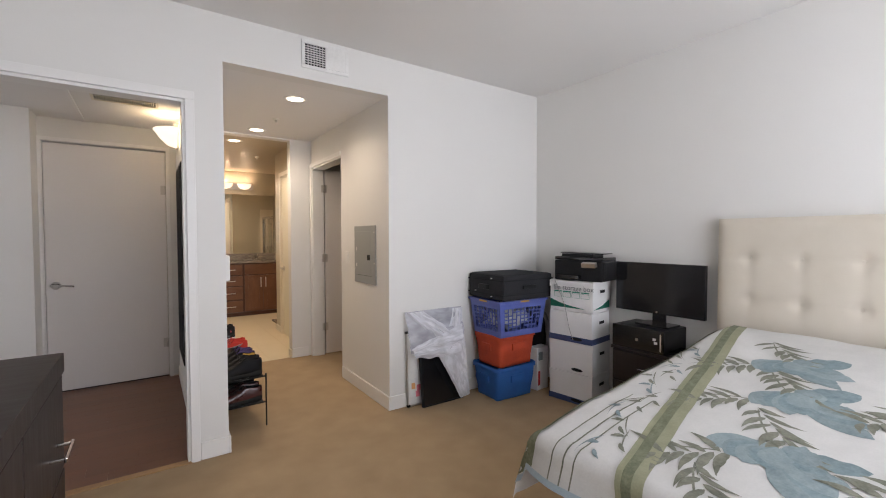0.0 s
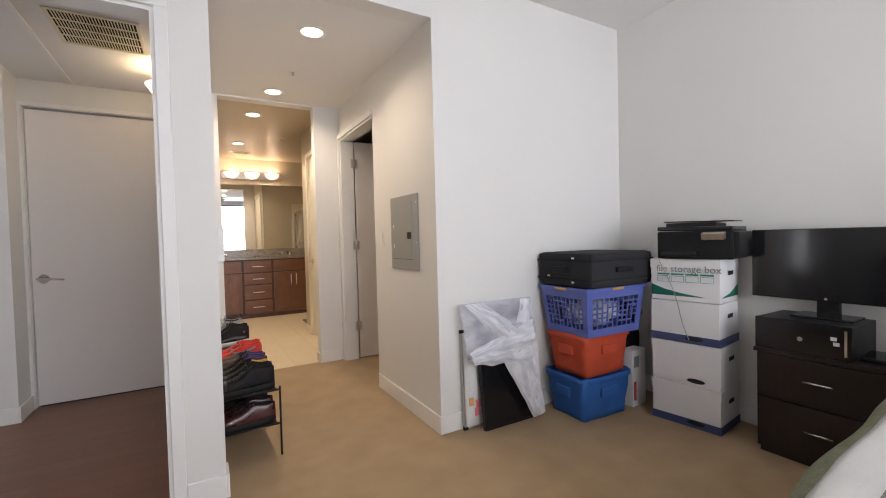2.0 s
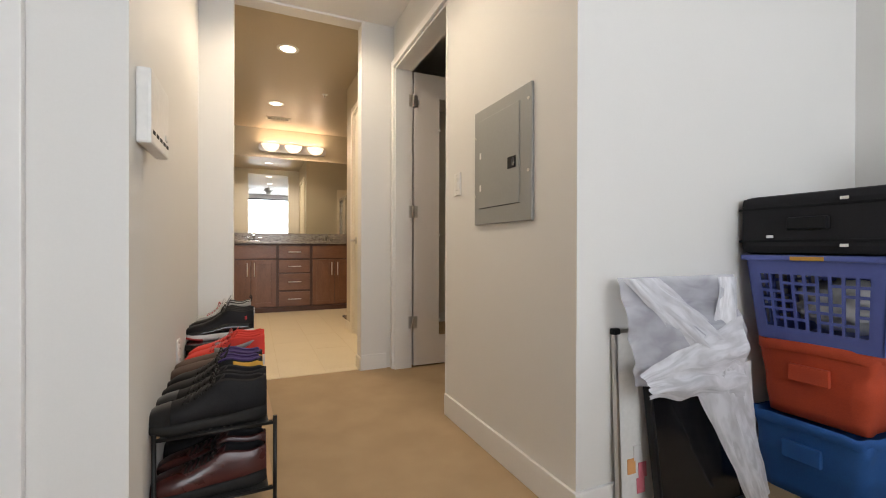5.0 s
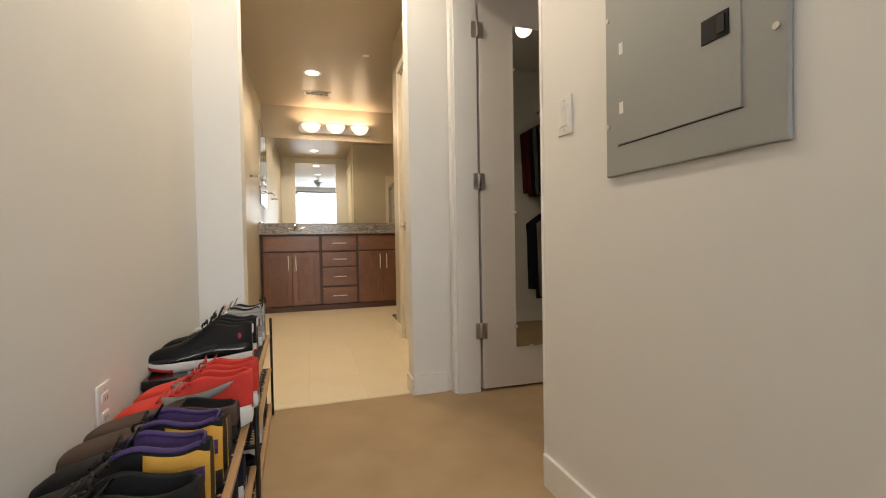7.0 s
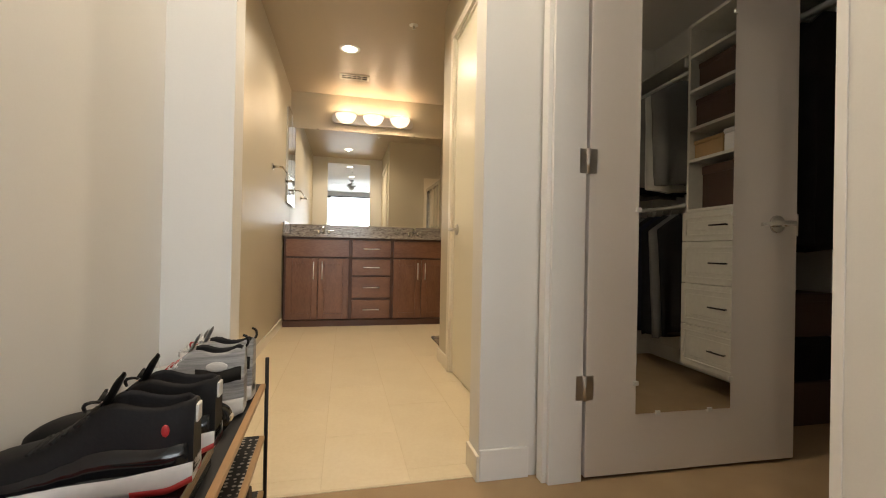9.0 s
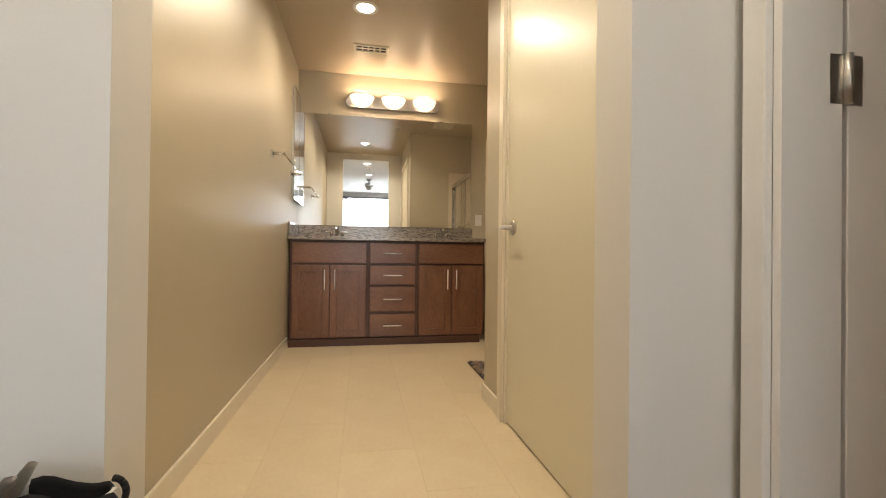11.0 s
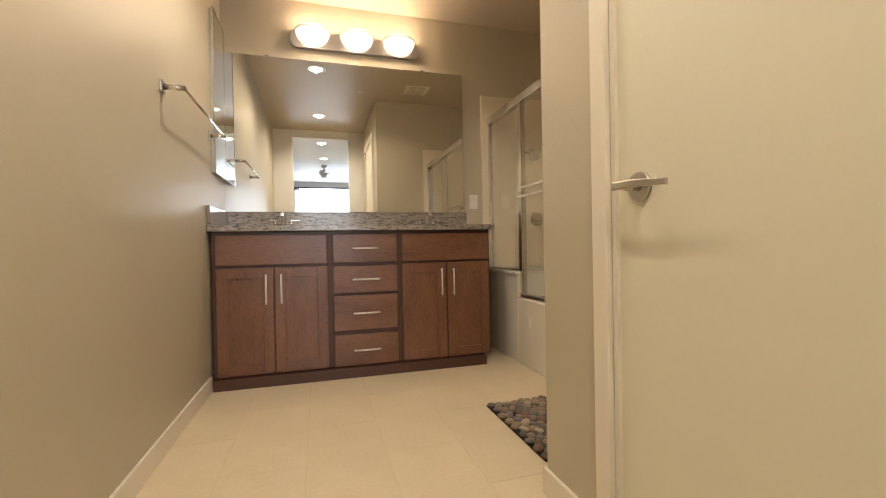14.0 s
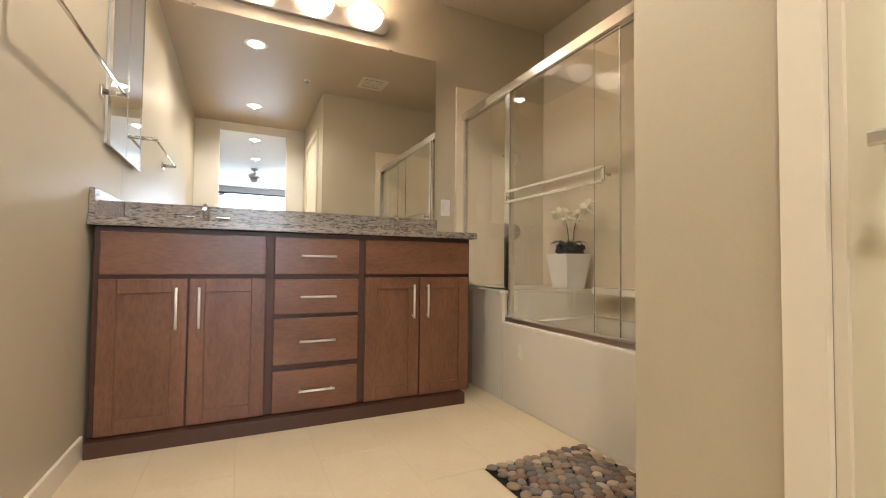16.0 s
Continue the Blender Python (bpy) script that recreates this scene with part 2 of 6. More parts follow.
def granite():
    m, nt, b = principled("granite", (0.3, 0.27, 0.24), 0.18)
    n, li = nt.nodes, nt.links
    tc, mp = n.new("ShaderNodeTexCoord"), n.new("ShaderNodeMapping")
    mp.inputs["Scale"].default_value = (0.35, 1.4, 1.6)
    li.new(tc.outputs["Object"], mp.inputs[0])
    v, no = n.new("ShaderNodeTexVoronoi"), n.new("ShaderNodeTexNoise")
    v.inputs["Scale"].default_value, no.inputs["Scale"].default_value, no.inputs["Detail"].default_value = 190, 80, 6
    li.new(mp.outputs[0], v.inputs["Vector"])
    li.new(mp.outputs[0], no.inputs["Vector"])
    mix = n.new("ShaderNodeMath")
    mix.operation = "MULTIPLY_ADD"
    mix.inputs[1].default_value = 0.45
    li.new(v.outputs["Color"], mix.inputs[0])
    li.new(no.outputs[0], mix.inputs[2])
    r = n.new("ShaderNodeValToRGB")
    e = r.color_ramp.elements
    e[0].position, e[0].color = 0.42, (0.035, 0.03, 0.03, 1)
    e[1].position, e[1].color = 0.95, (0.34, 0.30, 0.26, 1)
    for p, c in ((0.55, (0.12, 0.10, 0.09, 1)), (0.68, (0.25, 0.215, 0.18, 1))):
        k = e.new(p)
        k.color = c
    li.new(mix.outputs[0], r.inputs[0])
    li.new(r.outputs[0], b.inputs["Base Color"])
    return m


PULL_METAL = surface("satin_pull_metal", (0.86, 0.84, 0.80), (0.8, 0.78, 0.74), 0.38, 0.55, scale=8, fine=120, bump=0.02)
GRANITE = granite()


# ---- mesh helpers ----
def bx(bm, x0, x1, y0, y1, z0, z1, bev=0.0, m=None):
    """A box, with bevelled edges if bev is given."""
    v = [bm.verts.new((x, y, z)) for z in (z0, z1) for y in (y0, y1) for x in (x0, x1)]
    fs = [bm.faces.new([v[i] for i in f]) for f in ((0, 2, 3, 1), (4, 5, 7, 6), (0, 1, 5, 4), (2, 6, 7, 3), (0, 4, 6, 2), (1, 3, 7, 5))]
    if m is not None:
        bmesh.ops.transform(bm, matrix=m, verts=v)
    if bev:
        es = {e for f in fs for e in f.edges}
        bmesh.ops.bevel(bm, geom=list(es), offset=bev, segments=2, affect="EDGES", profile=0.6)
    return bm


def rod(bm, p0, p1, r0, r1=None, seg=12, caps=True):
    """A round bar from p0 to p1."""
    p0, p1 = Vector(p0), Vector(p1)
    r1 = r0 if r1 is None else r1
    q = (p1 - p0).to_track_quat("Z", "Y")
    a = [bm.verts.new(p0 + q @ Vector((r0 * math.cos(t), r0 * math.sin(t), 0))) for t in (2 * math.pi * i / seg for i in range(seg))]
    b = [bm.verts.new(p1 + q @ Vector((r1 * math.cos(t), r1 * math.sin(t), 0))) for t in (2 * math.pi * i / seg for i in range(seg))]
    for i in range(seg):
        f = bm.faces.new((a[i], a[(i + 1) % seg], b[(i + 1) % seg], b[i]))
        f.smooth = True
    if caps:
        bm.faces.new(a[::-1])
        bm.faces.new(b)
    return bm


def lathe(bm, centre, profile, seg=24, up=(0, 0, 1), a0=0.0, a1=2 * math.pi):
    """Turns a profile of (radius, height) about the axis up."""
    q = Matrix.Identity(3) if tuple(up) == (0, 0, 1) else Vector(up).to_track_quat("Z", "Y")
    c = Vector(centre)
    full = abs(a1 - a0 - 2 * math.pi) < 1e-6
    k = seg if full else seg + 1
    rings = []
    for r, h in profile:
        rings.append([bm.verts.new(c + q @ Vector((r * math.cos(a0 + (a1 - a0) * i / seg), r * math.sin(a0 + (a1 - a0) * i / seg), h))) for i in range(k)])
    for r0, r1 in zip(rings, rings[1:]):
        for i in range(seg):
            f = bm.faces.new((r0[i], r0[(i + 1) % k], r1[(i + 1) % k], r1[i]))
            f.smooth = True
    return bm


def loft(bm, rings, closed=True, caps=True, smooth=True):
    vs = [[bm.verts.new(p) for p in r] for r in rings]
    n = len(vs[0])
    fs = []
    for a, b in zip(vs, vs[1:]):
        for i in range(n if closed else n - 1):
            f = bm.faces.new((a[i], a[(i + 1) % n], b[(i + 1) % n], b[i]))
            f.smooth = smooth
            fs.append((f, i))
    if caps:
        bm.faces.new(vs[0][::-1])
        bm.faces.new(vs[-1])
    return fs


def mesh_of(name, bm, mats):
    bmesh.ops.recalc_face_normals(bm, faces=bm.faces)
    me = bpy.data.meshes.new(name)
    bm.to_mesh(me)
    bm.free()
    for m in mats if isinstance(mats, (list, tuple)) else (mats,):
        me.materials.append(m)
    return me


def part(name, bm, mat, parent, label=""):
    """One mesh under a thing or under a part."""
    ob = new(name, mesh_of(name, bm, mat))
    ob.parent = parent
    return tagged(ob, label)


def thing(name, m, label, category, group=""):
    """An empty at a thing's base, to carry its parts."""
    ob = new(name)
    ob.empty_display_size = 0.05
    ob.matrix_world = m
    return tagged(ob, label, category, group)


def structure(name, mat, *boxes, label="", bev=0.0):
    bm = bmesh.new()
    for b in boxes:
        bx(bm, *b, bev=bev)
    return tagged(new(name, mesh_of(name, bm, mat)), label, kind="structure")


def cuboid(bm_args, bev=0.0, m=None):
    return bx(bmesh.new(), *bm_args, bev=bev, m=m)


def wobble(p, s, a):
    """A smooth displacement of size a."""
    return noise.noise(Vector(p) * s) * a


# ---- the large structure ----
XE = 3.93      # east wall of the bedroom and closet
XP = 2.213     # corridor's east face
structure("floor_bedroom", CARPET, (-0.5, XE + 0.12, -0.7, 4.12, -0.1, 0), (0.80, XE + 0.12, 4.12, 4.24, -0.1, 0), (0.85, XE + 0.12, 4.24, 6.16, -0.1, 0), (XP, XE + 0.12, 6.16, 7.6, -0.1, 0), label="tan cut-pile carpet over bedroom and corridor")
structure("wall_bedroom_north", PAINT, (0.80, 1.02, 4.12, 4.24, 0, H), (-0.5, -0.14, 4.12, 4.24, 0, H), (-0.14, 0.80, 4.12, 4.24, 2.275, H), (1.02, XP, 4.12, 4.24, HC, H), (XP, XE, 4.12, 4.24, 0, H), label="off-white painted bedroom wall with two openings")
structure("wall_bedroom_east", PAINT, (XE, XE + 0.12, -0.7, 7.7, 0, H), label="plain off-white painted wall")
structure("wall_bedroom_west", PAINT, (-0.5, -0.38, -0.58, 4.12, 0, H), label="plain off-white painted wall")
structure("wall_bedroom_south", PAINT, (-0.5, 0.78, -0.7, -0.58, 0, H), (3.88, XE, -0.7, -0.58, 0, H), (0.78, 3.88, -0.7, -0.58, 0, 0.35), (0.78, 3.88, -0.7, -0.58, 2.74, H), label="off-white painted window wall")
structure("ceiling_bedroom", CEIL_PAINT, (-0.5, XE + 0.12, -0.7, 4.24, H, H + 0.1), label="smooth off-white bedroom ceiling")
structure("wall_corridor_east", PAINT, (XP, 2.345, 4.24, 5.14, 0, HC), (XP, 2.345, 5.14, 6.10, 2.235, HC), label="off-white corridor wall with closet doorway")
def corridor_x(y):
    """Face of the corridor's west wall, which runs slightly out of square."""
    return 1.008 - 0.0385 * (y - 4.24)


bm = bmesh.new()
_v = [bm.verts.new(p) for z in (0.0, HC) for p in ((0.85, 4.24, z), (corridor_x(4.24), 4.24, z), (corridor_x(6.13), 6.13, z), (0.85, 6.13, z))]
for _f in ((3, 2, 1, 0), (4, 5, 6, 7), (0, 1, 5, 4), (1, 2, 6, 5), (2, 3, 7, 6), (3, 0, 4, 7)):
    bm.faces.new([_v[i] for i in _f])
tagged(new("wall_corridor_west", mesh_of("wall_corridor_west", bm, PAINT)), "off-white painted corridor wall", kind="structure")
structure("wall_nib_west", PAINT, (0.85, 1.135, 6.13, 6.25, 0, HB), label="short off-white wall stub")
structure("wall_nib_east", PAINT, (1.975, 2.345, 6.13, 6.25, 0, HB), label="short off-white wall stub")
structure("ceiling_corridor", CEIL_PAINT, (0.85, XP, 4.24, 6.13, HC, HB), (1.135, 1.975, 6.13, 6.25, HC - 0.015, HB), label="lowered off-white corridor ceiling")
structure("ceiling_closet", CEIL_PAINT, (2.345, XE, 4.24, 7.6, HC, HB), label="white closet ceiling")
structure("wall_closet_north", PAINT, (2.345, XE, 7.48, 7.6, 0, HC), label="plain white closet wall")
structure("wall_bath_west", BATH_PAINT, (0.72, 0.852, 6.25, 9.875, 0, HB), label="glossy warm beige bathroom wall")
structure("wall_bath_east", BATH_PAINT, (2.205, 2.345, 6.25, 6.575, 0, HB), (2.205, 2.345, 7.475, 7.825, 0, HB), (2.205, 2.345, 6.575, 7.475, 2.285, HB), label="glossy warm beige bathroom wall with doorway")
structure("wall_bath_nook", BATH_PAINT, (2.345, 3.72, 7.75, 7.825, 0, HB), label="warm beige wall at the foot of the tub")
structure("wall_bath_far_east", BATH_PAINT, (3.6, 3.72, 7.825, 9.875, 0, HB), label="warm beige wall behind the tub")
structure("wall_bath_north", BATH_PAINT, (0.72, 3.72, 9.875, 9.99, 0, HB), label="glossy warm beige vanity wall")
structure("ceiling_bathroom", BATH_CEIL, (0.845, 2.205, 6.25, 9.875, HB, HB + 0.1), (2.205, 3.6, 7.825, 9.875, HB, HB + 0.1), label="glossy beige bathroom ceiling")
structure("wall_hall_north", PAINT, (-3.5, -0.19, 5.90, 6.30, 0, HC), (-0.19, -0.165, 6.18, 6.30, 0, HC), (0.76, 0.85, 6.18, 6.30, 0, HC), (-0.165, 0.76, 6.18, 6.30, 2.29, HC), label="off-white hall wall with entry door recess")
structure("wall_hall_west", PAINT, (-3.62, -3.5, 4.12, 4.3, 0, HC), (-3.62, -3.5, 5.7, 6.3, 0, HC), (-3.62, -3.5, 4.3, 5.7, 0, 0.4), (-3.62, -3.5, 4.3, 5.7, 2.35, HC), label="off-white wall with an added window, out of view")
structure("wall_hall_south", PAINT, (-3.5, -0.5, 4.12, 4.24, 0, HC), label="plain off-white hall wall")
structure("ceiling_hall", CEIL_PAINT, (-3.5, 0.849, 4.24, 6.30, HH, HB), label="off-white hall ceiling")
structure("wall_room_behind_door", PAINT, (2.345, 3.6, 7.6, 7.75, 0, HC), label="plain wall")


def window(name, m, w, h, label, lights=3):
    """A fixed window in its opening, facing +y, with a bright outdoors pane."""
    ob = thing(name, m, label, "window")
    ob["kind"] = "structure"
    bm = bmesh.new()
    for b in ((-w / 2, w / 2, -0.05, 0.05, 0, 0.05), (-w / 2, w / 2, -0.05, 0.05, h - 0.05, h), (-w / 2, -w / 2 + 0.05, -0.05, 0.05, 0.05, h - 0.05), (w / 2 - 0.05, w / 2, -0.05, 0.05, 0.05, h - 0.05)):
        bx(bm, *b, bev=0.004)
    part("window_frame", bm, TRIM, ob)
    step = (w - 0.1) / lights
    for i in range(lights):
        x0 = -w / 2 + 0.05 + i * step
        if i:
            part("mullion", cuboid((x0 - 0.02, x0 + 0.02, -0.03, 0.03, 0.05, h - 0.05), 0.004), TRIM, ob)
        p = part("pane", cuboid((x0 + 0.02, x0 + step - 0.02, -0.006, 0.0, 0.05, h - 0.05)), GLASS, ob)
        p.visible_shadow = False
    return ob


window("window_1", pose(2.33, -0.64, 0.35), 3.1, 2.39, "wide unseen white-framed window added to brighten the hall")
# invented west window, never in view, there to let fill into the hall
window("window_2_unseen", pose(-3.56, 5.0, 0.4, 0, 0, -90), 1.4, 1.95, "unseen white-framed window added to brighten the hall", 2)
structure("backdrop_south", SKY_WHITE, (-6, 9, -3.05, -3.0, -2, 6), label="overexposed daylight outside the window")
# added glowing sheet behind the invented west window
structure("backdrop_west", SKY_WHITE, (-5.05, -5.0, 2, 8, -2, 5), label="overexposed daylight outside the window")

# blind headrail at the head of the large window
_ob = thing("roller_blind", pose(2.33, -0.52, 2.62), "dark-edged roller blind rolled up at window head", "blind")
part("tube", rod(bmesh.new(), (-1.52, 0, 0.05), (1.52, 0, 0.05), 0.035, seg=16), CLOTH_GREY, _ob)
part("bottom_bar", cuboid((-1.52, 1.52, -0.012, 0.012, -0.02, 0.01), 0.003), BLACK_METAL, _ob)
for _s in (-1, 1):
    part("bracket", cuboid((_s * 1.52 - 0.008, _s * 1.52 + 0.008, -0.06, 0.04, 0.0, 0.11), 0.002), NICKEL, _ob)


# ---- trim ----
def baseboard(x0, y0, x1, y1, side, mat=TRIM, h=0.112, t=0.013):
    """A skirting from one floor point to another along an axis; side: the sign of the way it stands out."""
    bm = bmesh.new()
    if abs(x1 - x0) > abs(y1 - y0):
        a, b = sorted((y0, y0 + side * t))
        bx(bm, min(x0, x1), max(x0, x1), a, b, 0.0, h, bev=0.003)
    else:
        a, b = sorted((x0, x0 + side * t))
        bx(bm, a, b, min(y0, y1), max(y0, y1), 0.0, h, bev=0.003)
    return tagged(new("baseboard", mesh_of("baseboard", bm, mat)), "white painted baseboard", kind="structure")


for _a in ((XP, 4.12, XE, 4.12, -1), (0.86, 4.12, 1.02, 4.12, -1), (1.02, 4.107, 1.02, 4.24, 1), (XP, 4.107, XP, 5.14, -1), (0.935, 6.13, 1.135, 6.13, -1), (1.975, 6.13, 2.165, 6.13, -1),
           (XE, -0.58, XE, 4.107, -1), (-0.38, -0.58, -0.38, 4.12, 1), (0.85, 4.33, 0.85, 6.13, -1), (-3.5, 5.90, -0.19, 5.90, -1),
           (2.345, 4.24, XE, 4.24, 1), (XE, 4.253, XE, 7.48, -1), (-0.19, 5.887, -0.19, 6.18, 1)):
    baseboard(*_a)
_bm = bx(bmesh.new(), -0.013, 0.0, 0.0, 1.89, 0.0, 0.112, bev=0.003, m=pose(corridor_x(4.24) + 0.013, 4.24, 0, 0, 0, 2.205))
tagged(new("baseboard", mesh_of("baseboard", _bm, TRIM)), "white painted baseboard", kind="structure")
BATH_TRIM = surface("bath_trim_paint", (0.74, 0.69, 0.58), (0.72, 0.66, 0.55), 0.35, scale=3, fine=60, bump=0.04)
for _a in ((0.852, 6.25, 0.852, 9.36, 1), (2.205, 7.56, 2.205, 7.825, -1), (2.205, 6.25, 2.205, 6.49, -1), (1.975, 6.117, 1.975, 6.25, -1), (1.135, 6.117, 1.135, 6.25, 1), (2.192, 7.825, 2.82, 7.825, 1)):
    baseboard(*_a, mat=BATH_TRIM, h=0.092)


def casing(name, plane, axis, a0, a1, head, out, width=0.062, t=0.018, jamb=0.0, mat=TRIM, legs=(1, 1)):
    """Door casing on a wall plane: two legs and a head, and the jamb lining behind."""
    bm = bmesh.new()

    def add(u0, u1, v0, v1, d0, d1, bev=0.003):
        e0, e1 = sorted((plane + out * d0, plane + out * d1))
        if axis == "x":
            bx(bm, u0, u1, e0, e1, v0, v1, bev=bev)
        else:
            bx(bm, e0, e1, u0, u1, v0, v1, bev=bev)
    if legs[0]:
        add(a0 - width, a0 - 0.004, 0, head + 0.004, 0, t)
    if legs[1]:
        add(a1 + 0.004, a1 + width, 0, head + 0.004, 0, t)
    add(a0 - width * legs[0], a1 + width * legs[1], head + 0.004, head + width, 0, t)
    if jamb:
        add(a0 - 0.004, a0 + 0.012, 0, head, 0.0, -jamb, 0)
        add(a1 - 0.012, a1 + 0.004, 0, head, 0.0, -jamb, 0)
        add(a0 + 0.012, a1 - 0.012, head - 0.014, head + 0.002, 0.0, -jamb, 0)
    return tagged(new(name, mesh_of(name, bm, mat)), "white painted door casing", kind="structure")


casing("trim", 4.118, "x", -0.14, 0.80, 2.275, -1, width=0.056, jamb=0.12)
casing("trim", XP - 0.002, "y", 5.14, 6.062, 2.235, -1, width=0.05, jamb=0.13, legs=(0, 1))
casing("trim", 6.178, "x", -0.165, 0.76, 2.29, -1, width=0.035)
casing("trim", 2.203, "y", 6.575, 7.475, 2.285, -1, jamb=0.03, mat=BATH_TRIM, legs=(0, 1))
structure("trim_threshold", SLAT_WOOD, (-0.14, 0.82, 4.10, 4.15, 0.0, 0.008), label="thin wooden threshold strip", bev=0.002)


# ---- doors ----
def lever(bm, out=1, way=1):
    """A lever handle on a plane y = 0, standing out along +y and reaching along way * x."""
    rod(bm, (0, 0, 0), (0, 0.008, 0), 0.036, 0.034, 28)
    rod(bm, (0, 0.008, 0), (0, 0.05, 0), 0.012, 0.011, 16)
    rings = []
    for i in range(11):
        s = i / 10
        x, y = way * (-0.034 + 0.165 * s), 0.05 + 0.006 * math.sin(s * 2.6)
        h, d = 0.0098 - 0.0028 * s, 0.0048
        z = 0.003 - 0.011 * s + 0.003 * math.sin(s * 3.0)
        rings.append([(x, y - d, z - h), (x, y + d * 0.6, z - h), (x, y + d, z - h * 0.7), (x, y + d, z + h * 0.7), (x, y + d * 0.6, z + h), (x, y - d, z + h)])
    loft(bm, rings, smooth=False)
    return bm


def door(name, m, w, h, mat, label, handle_x, handle_z, way, hinge_x, hinges=(0.34, 1.17, 2.0), thick=0.042, both=False, lever_mat=CHROME):
    """A flush slab whose seen face lies on y = 0 and faces -y, hung from x = 0 to w."""
    ob = thing(name, m, label, "door")
    ob["kind"] = "structure"
    part("slab", cuboid((0.004, w - 0.004, 0.0, thick, 0.012, h - 0.006), 0.003), mat, ob)
    bm = lever(bmesh.new(), way=way)
    bmesh.ops.transform(bm, matrix=pose(handle_x, 0, handle_z) @ Matrix.Diagonal((1, -1, 1, 1)), verts=bm.verts)
    part("door_handle", bm, lever_mat, ob, "chrome lever handle")
    edge = w - 0.002 if handle_x > w / 2 else 0.002
    part("latch_plate", cuboid((edge - 0.002, edge + 0.003, -0.002, 0.03, handle_z - 0.045, handle_z + 0.045), 0.001), NICKEL, ob)
    for z in hinges:
        bm = bmesh.new()
        rod(bm, (hinge_x, -0.007, z - 0.045), (hinge_x, -0.007, z + 0.045), 0.007, seg=12)
        s = 1 if hinge_x < w / 2 else -1
        x0, x1 = sorted((hinge_x + s * 0.004, hinge_x + s * 0.036))
        bx(bm, x0, x1, -0.003, 0.001, z - 0.045, z + 0.045)
        x0, x1 = sorted((hinge_x - s * 0.004, hinge_x - s * 0.034))
        bx(bm, x0, x1, -0.003, 0.001, z - 0.045, z + 0.045)
        part("hinge", bm, NICKEL, ob)
    return ob


door("door_1", pose(-0.165, 6.20, 0), 0.925, 2.285, DOOR_PAINT, "closed white flush entry door with chrome lever", 0.07, 0.985, 1, 0.915, hinges=(0.35, 1.9))
structure("trim_sweep", BLACK_METAL, (-0.15, 0.75, 6.205, 6.235, 0.003, 0.011), label="dark door sweep under entry door")
_cd = door("door_2", pose(2.352, 6.052, 0, 0, 0, -1.5), 0.945, 2.225, DOOR_PAINT, "white flush closet door standing open with mirror", 0.84, 0.965, -1, -0.004)
door("door_3", pose(2.214, 7.475, 0, 0, 0, -90), 0.90, 2.28, BATH_DOOR, "closed cream flush door with brushed lever handle", 0.086, 0.972, 1, 0.896, hinges=(), lever_mat=NICKEL)

# framed mirror hung on the closet door
_m = part("door_mirror", cuboid((0.205, 0.625, -0.006, -0.001, 0.235, 2.04), 0.0015), MIRROR, _cd, "frameless mirror with plastic clips")
for _x, _z in ((0.30, 0.235), (0.53, 0.235), (0.205, 0.35), (0.625, 0.35), (0.205, 1.0), (0.625, 1.0), (0.205, 1.8), (0.625, 1.8)):
    part("clip", cuboid((_x - 0.01, _x + 0.01, -0.010, -0.001, _z - 0.008, _z + 0.008), 0.002), WHITE_PLASTIC, _m)

structure("trim_strike_plate", NICKEL, (0.784, 0.7885, 4.165, 4.195, 0.93, 1.03), label="nickel strike plate in the door jamb")


# ---- ceiling and wall fixtures ----
def downlight(x, y, z):
    ob = thing("downlight", pose(x, y, z), "lit recessed round ceiling downlight with white trim", "ceiling light", "recessed ceiling downlights")
    part("trim_ring", lathe(bmesh.new(), (0, 0, 0), [(0.066, -0.001), (0.068, -0.006), (0.085, -0.006), (0.095, -0.001)], 28), WHITE_PLASTIC, ob)
    part("lens", lathe(bmesh.new(), (0, 0, 0), [(0.0005, -0.004), (0.067, -0.002)], 24), LENS, ob).visible_shadow = False


for _x, _y, _z in DOWNLIGHTS:
    downlight(_x, _y, _z)


def grille(name, m, w, h, label, rows, cols, slot, border=0.03, halves=1, mat=WHITE_PLASTIC, category="air vent"):
    """A vent whose face is built on x and y and stands out along +z."""
    ob = thing(name, m, label, category)
    bm = bmesh.new()
    for b in ((-w / 2, w / 2, -h / 2, -h / 2 + border), (-w / 2, w / 2, h / 2 - border, h / 2), (-w / 2, -w / 2 + border, -h / 2 + border, h / 2 - border), (w / 2 - border, w / 2, -h / 2 + border, h / 2 - border)):
        bx(bm, *b, 0.0, 0.010, bev=0.003)
    part("frame", bm, mat, ob)
    part("backing", cuboid((-w / 2 + border, w / 2 - border, -h / 2 + border, h / 2 - border, 0.0005, 0.002)), DARK_HOLE, ob)
    iw, ih = w - 2 * border, h - 2 * border
    for i in range(cols - 1):
        x = -iw / 2 + iw * (i + 1) / cols
        part("slat", cuboid((x - slot / 2, x + slot / 2, -ih / 2, ih / 2, 0.002, 0.008)), mat, ob)
    for i in range(rows - 1):
        y = -ih / 2 + ih * (i + 1) / rows
        part("slat", cuboid((-iw / 2, iw / 2, y - slot * 0.6, y + slot * 0.6, 0.002, 0.0075)), mat, ob)
    return ob


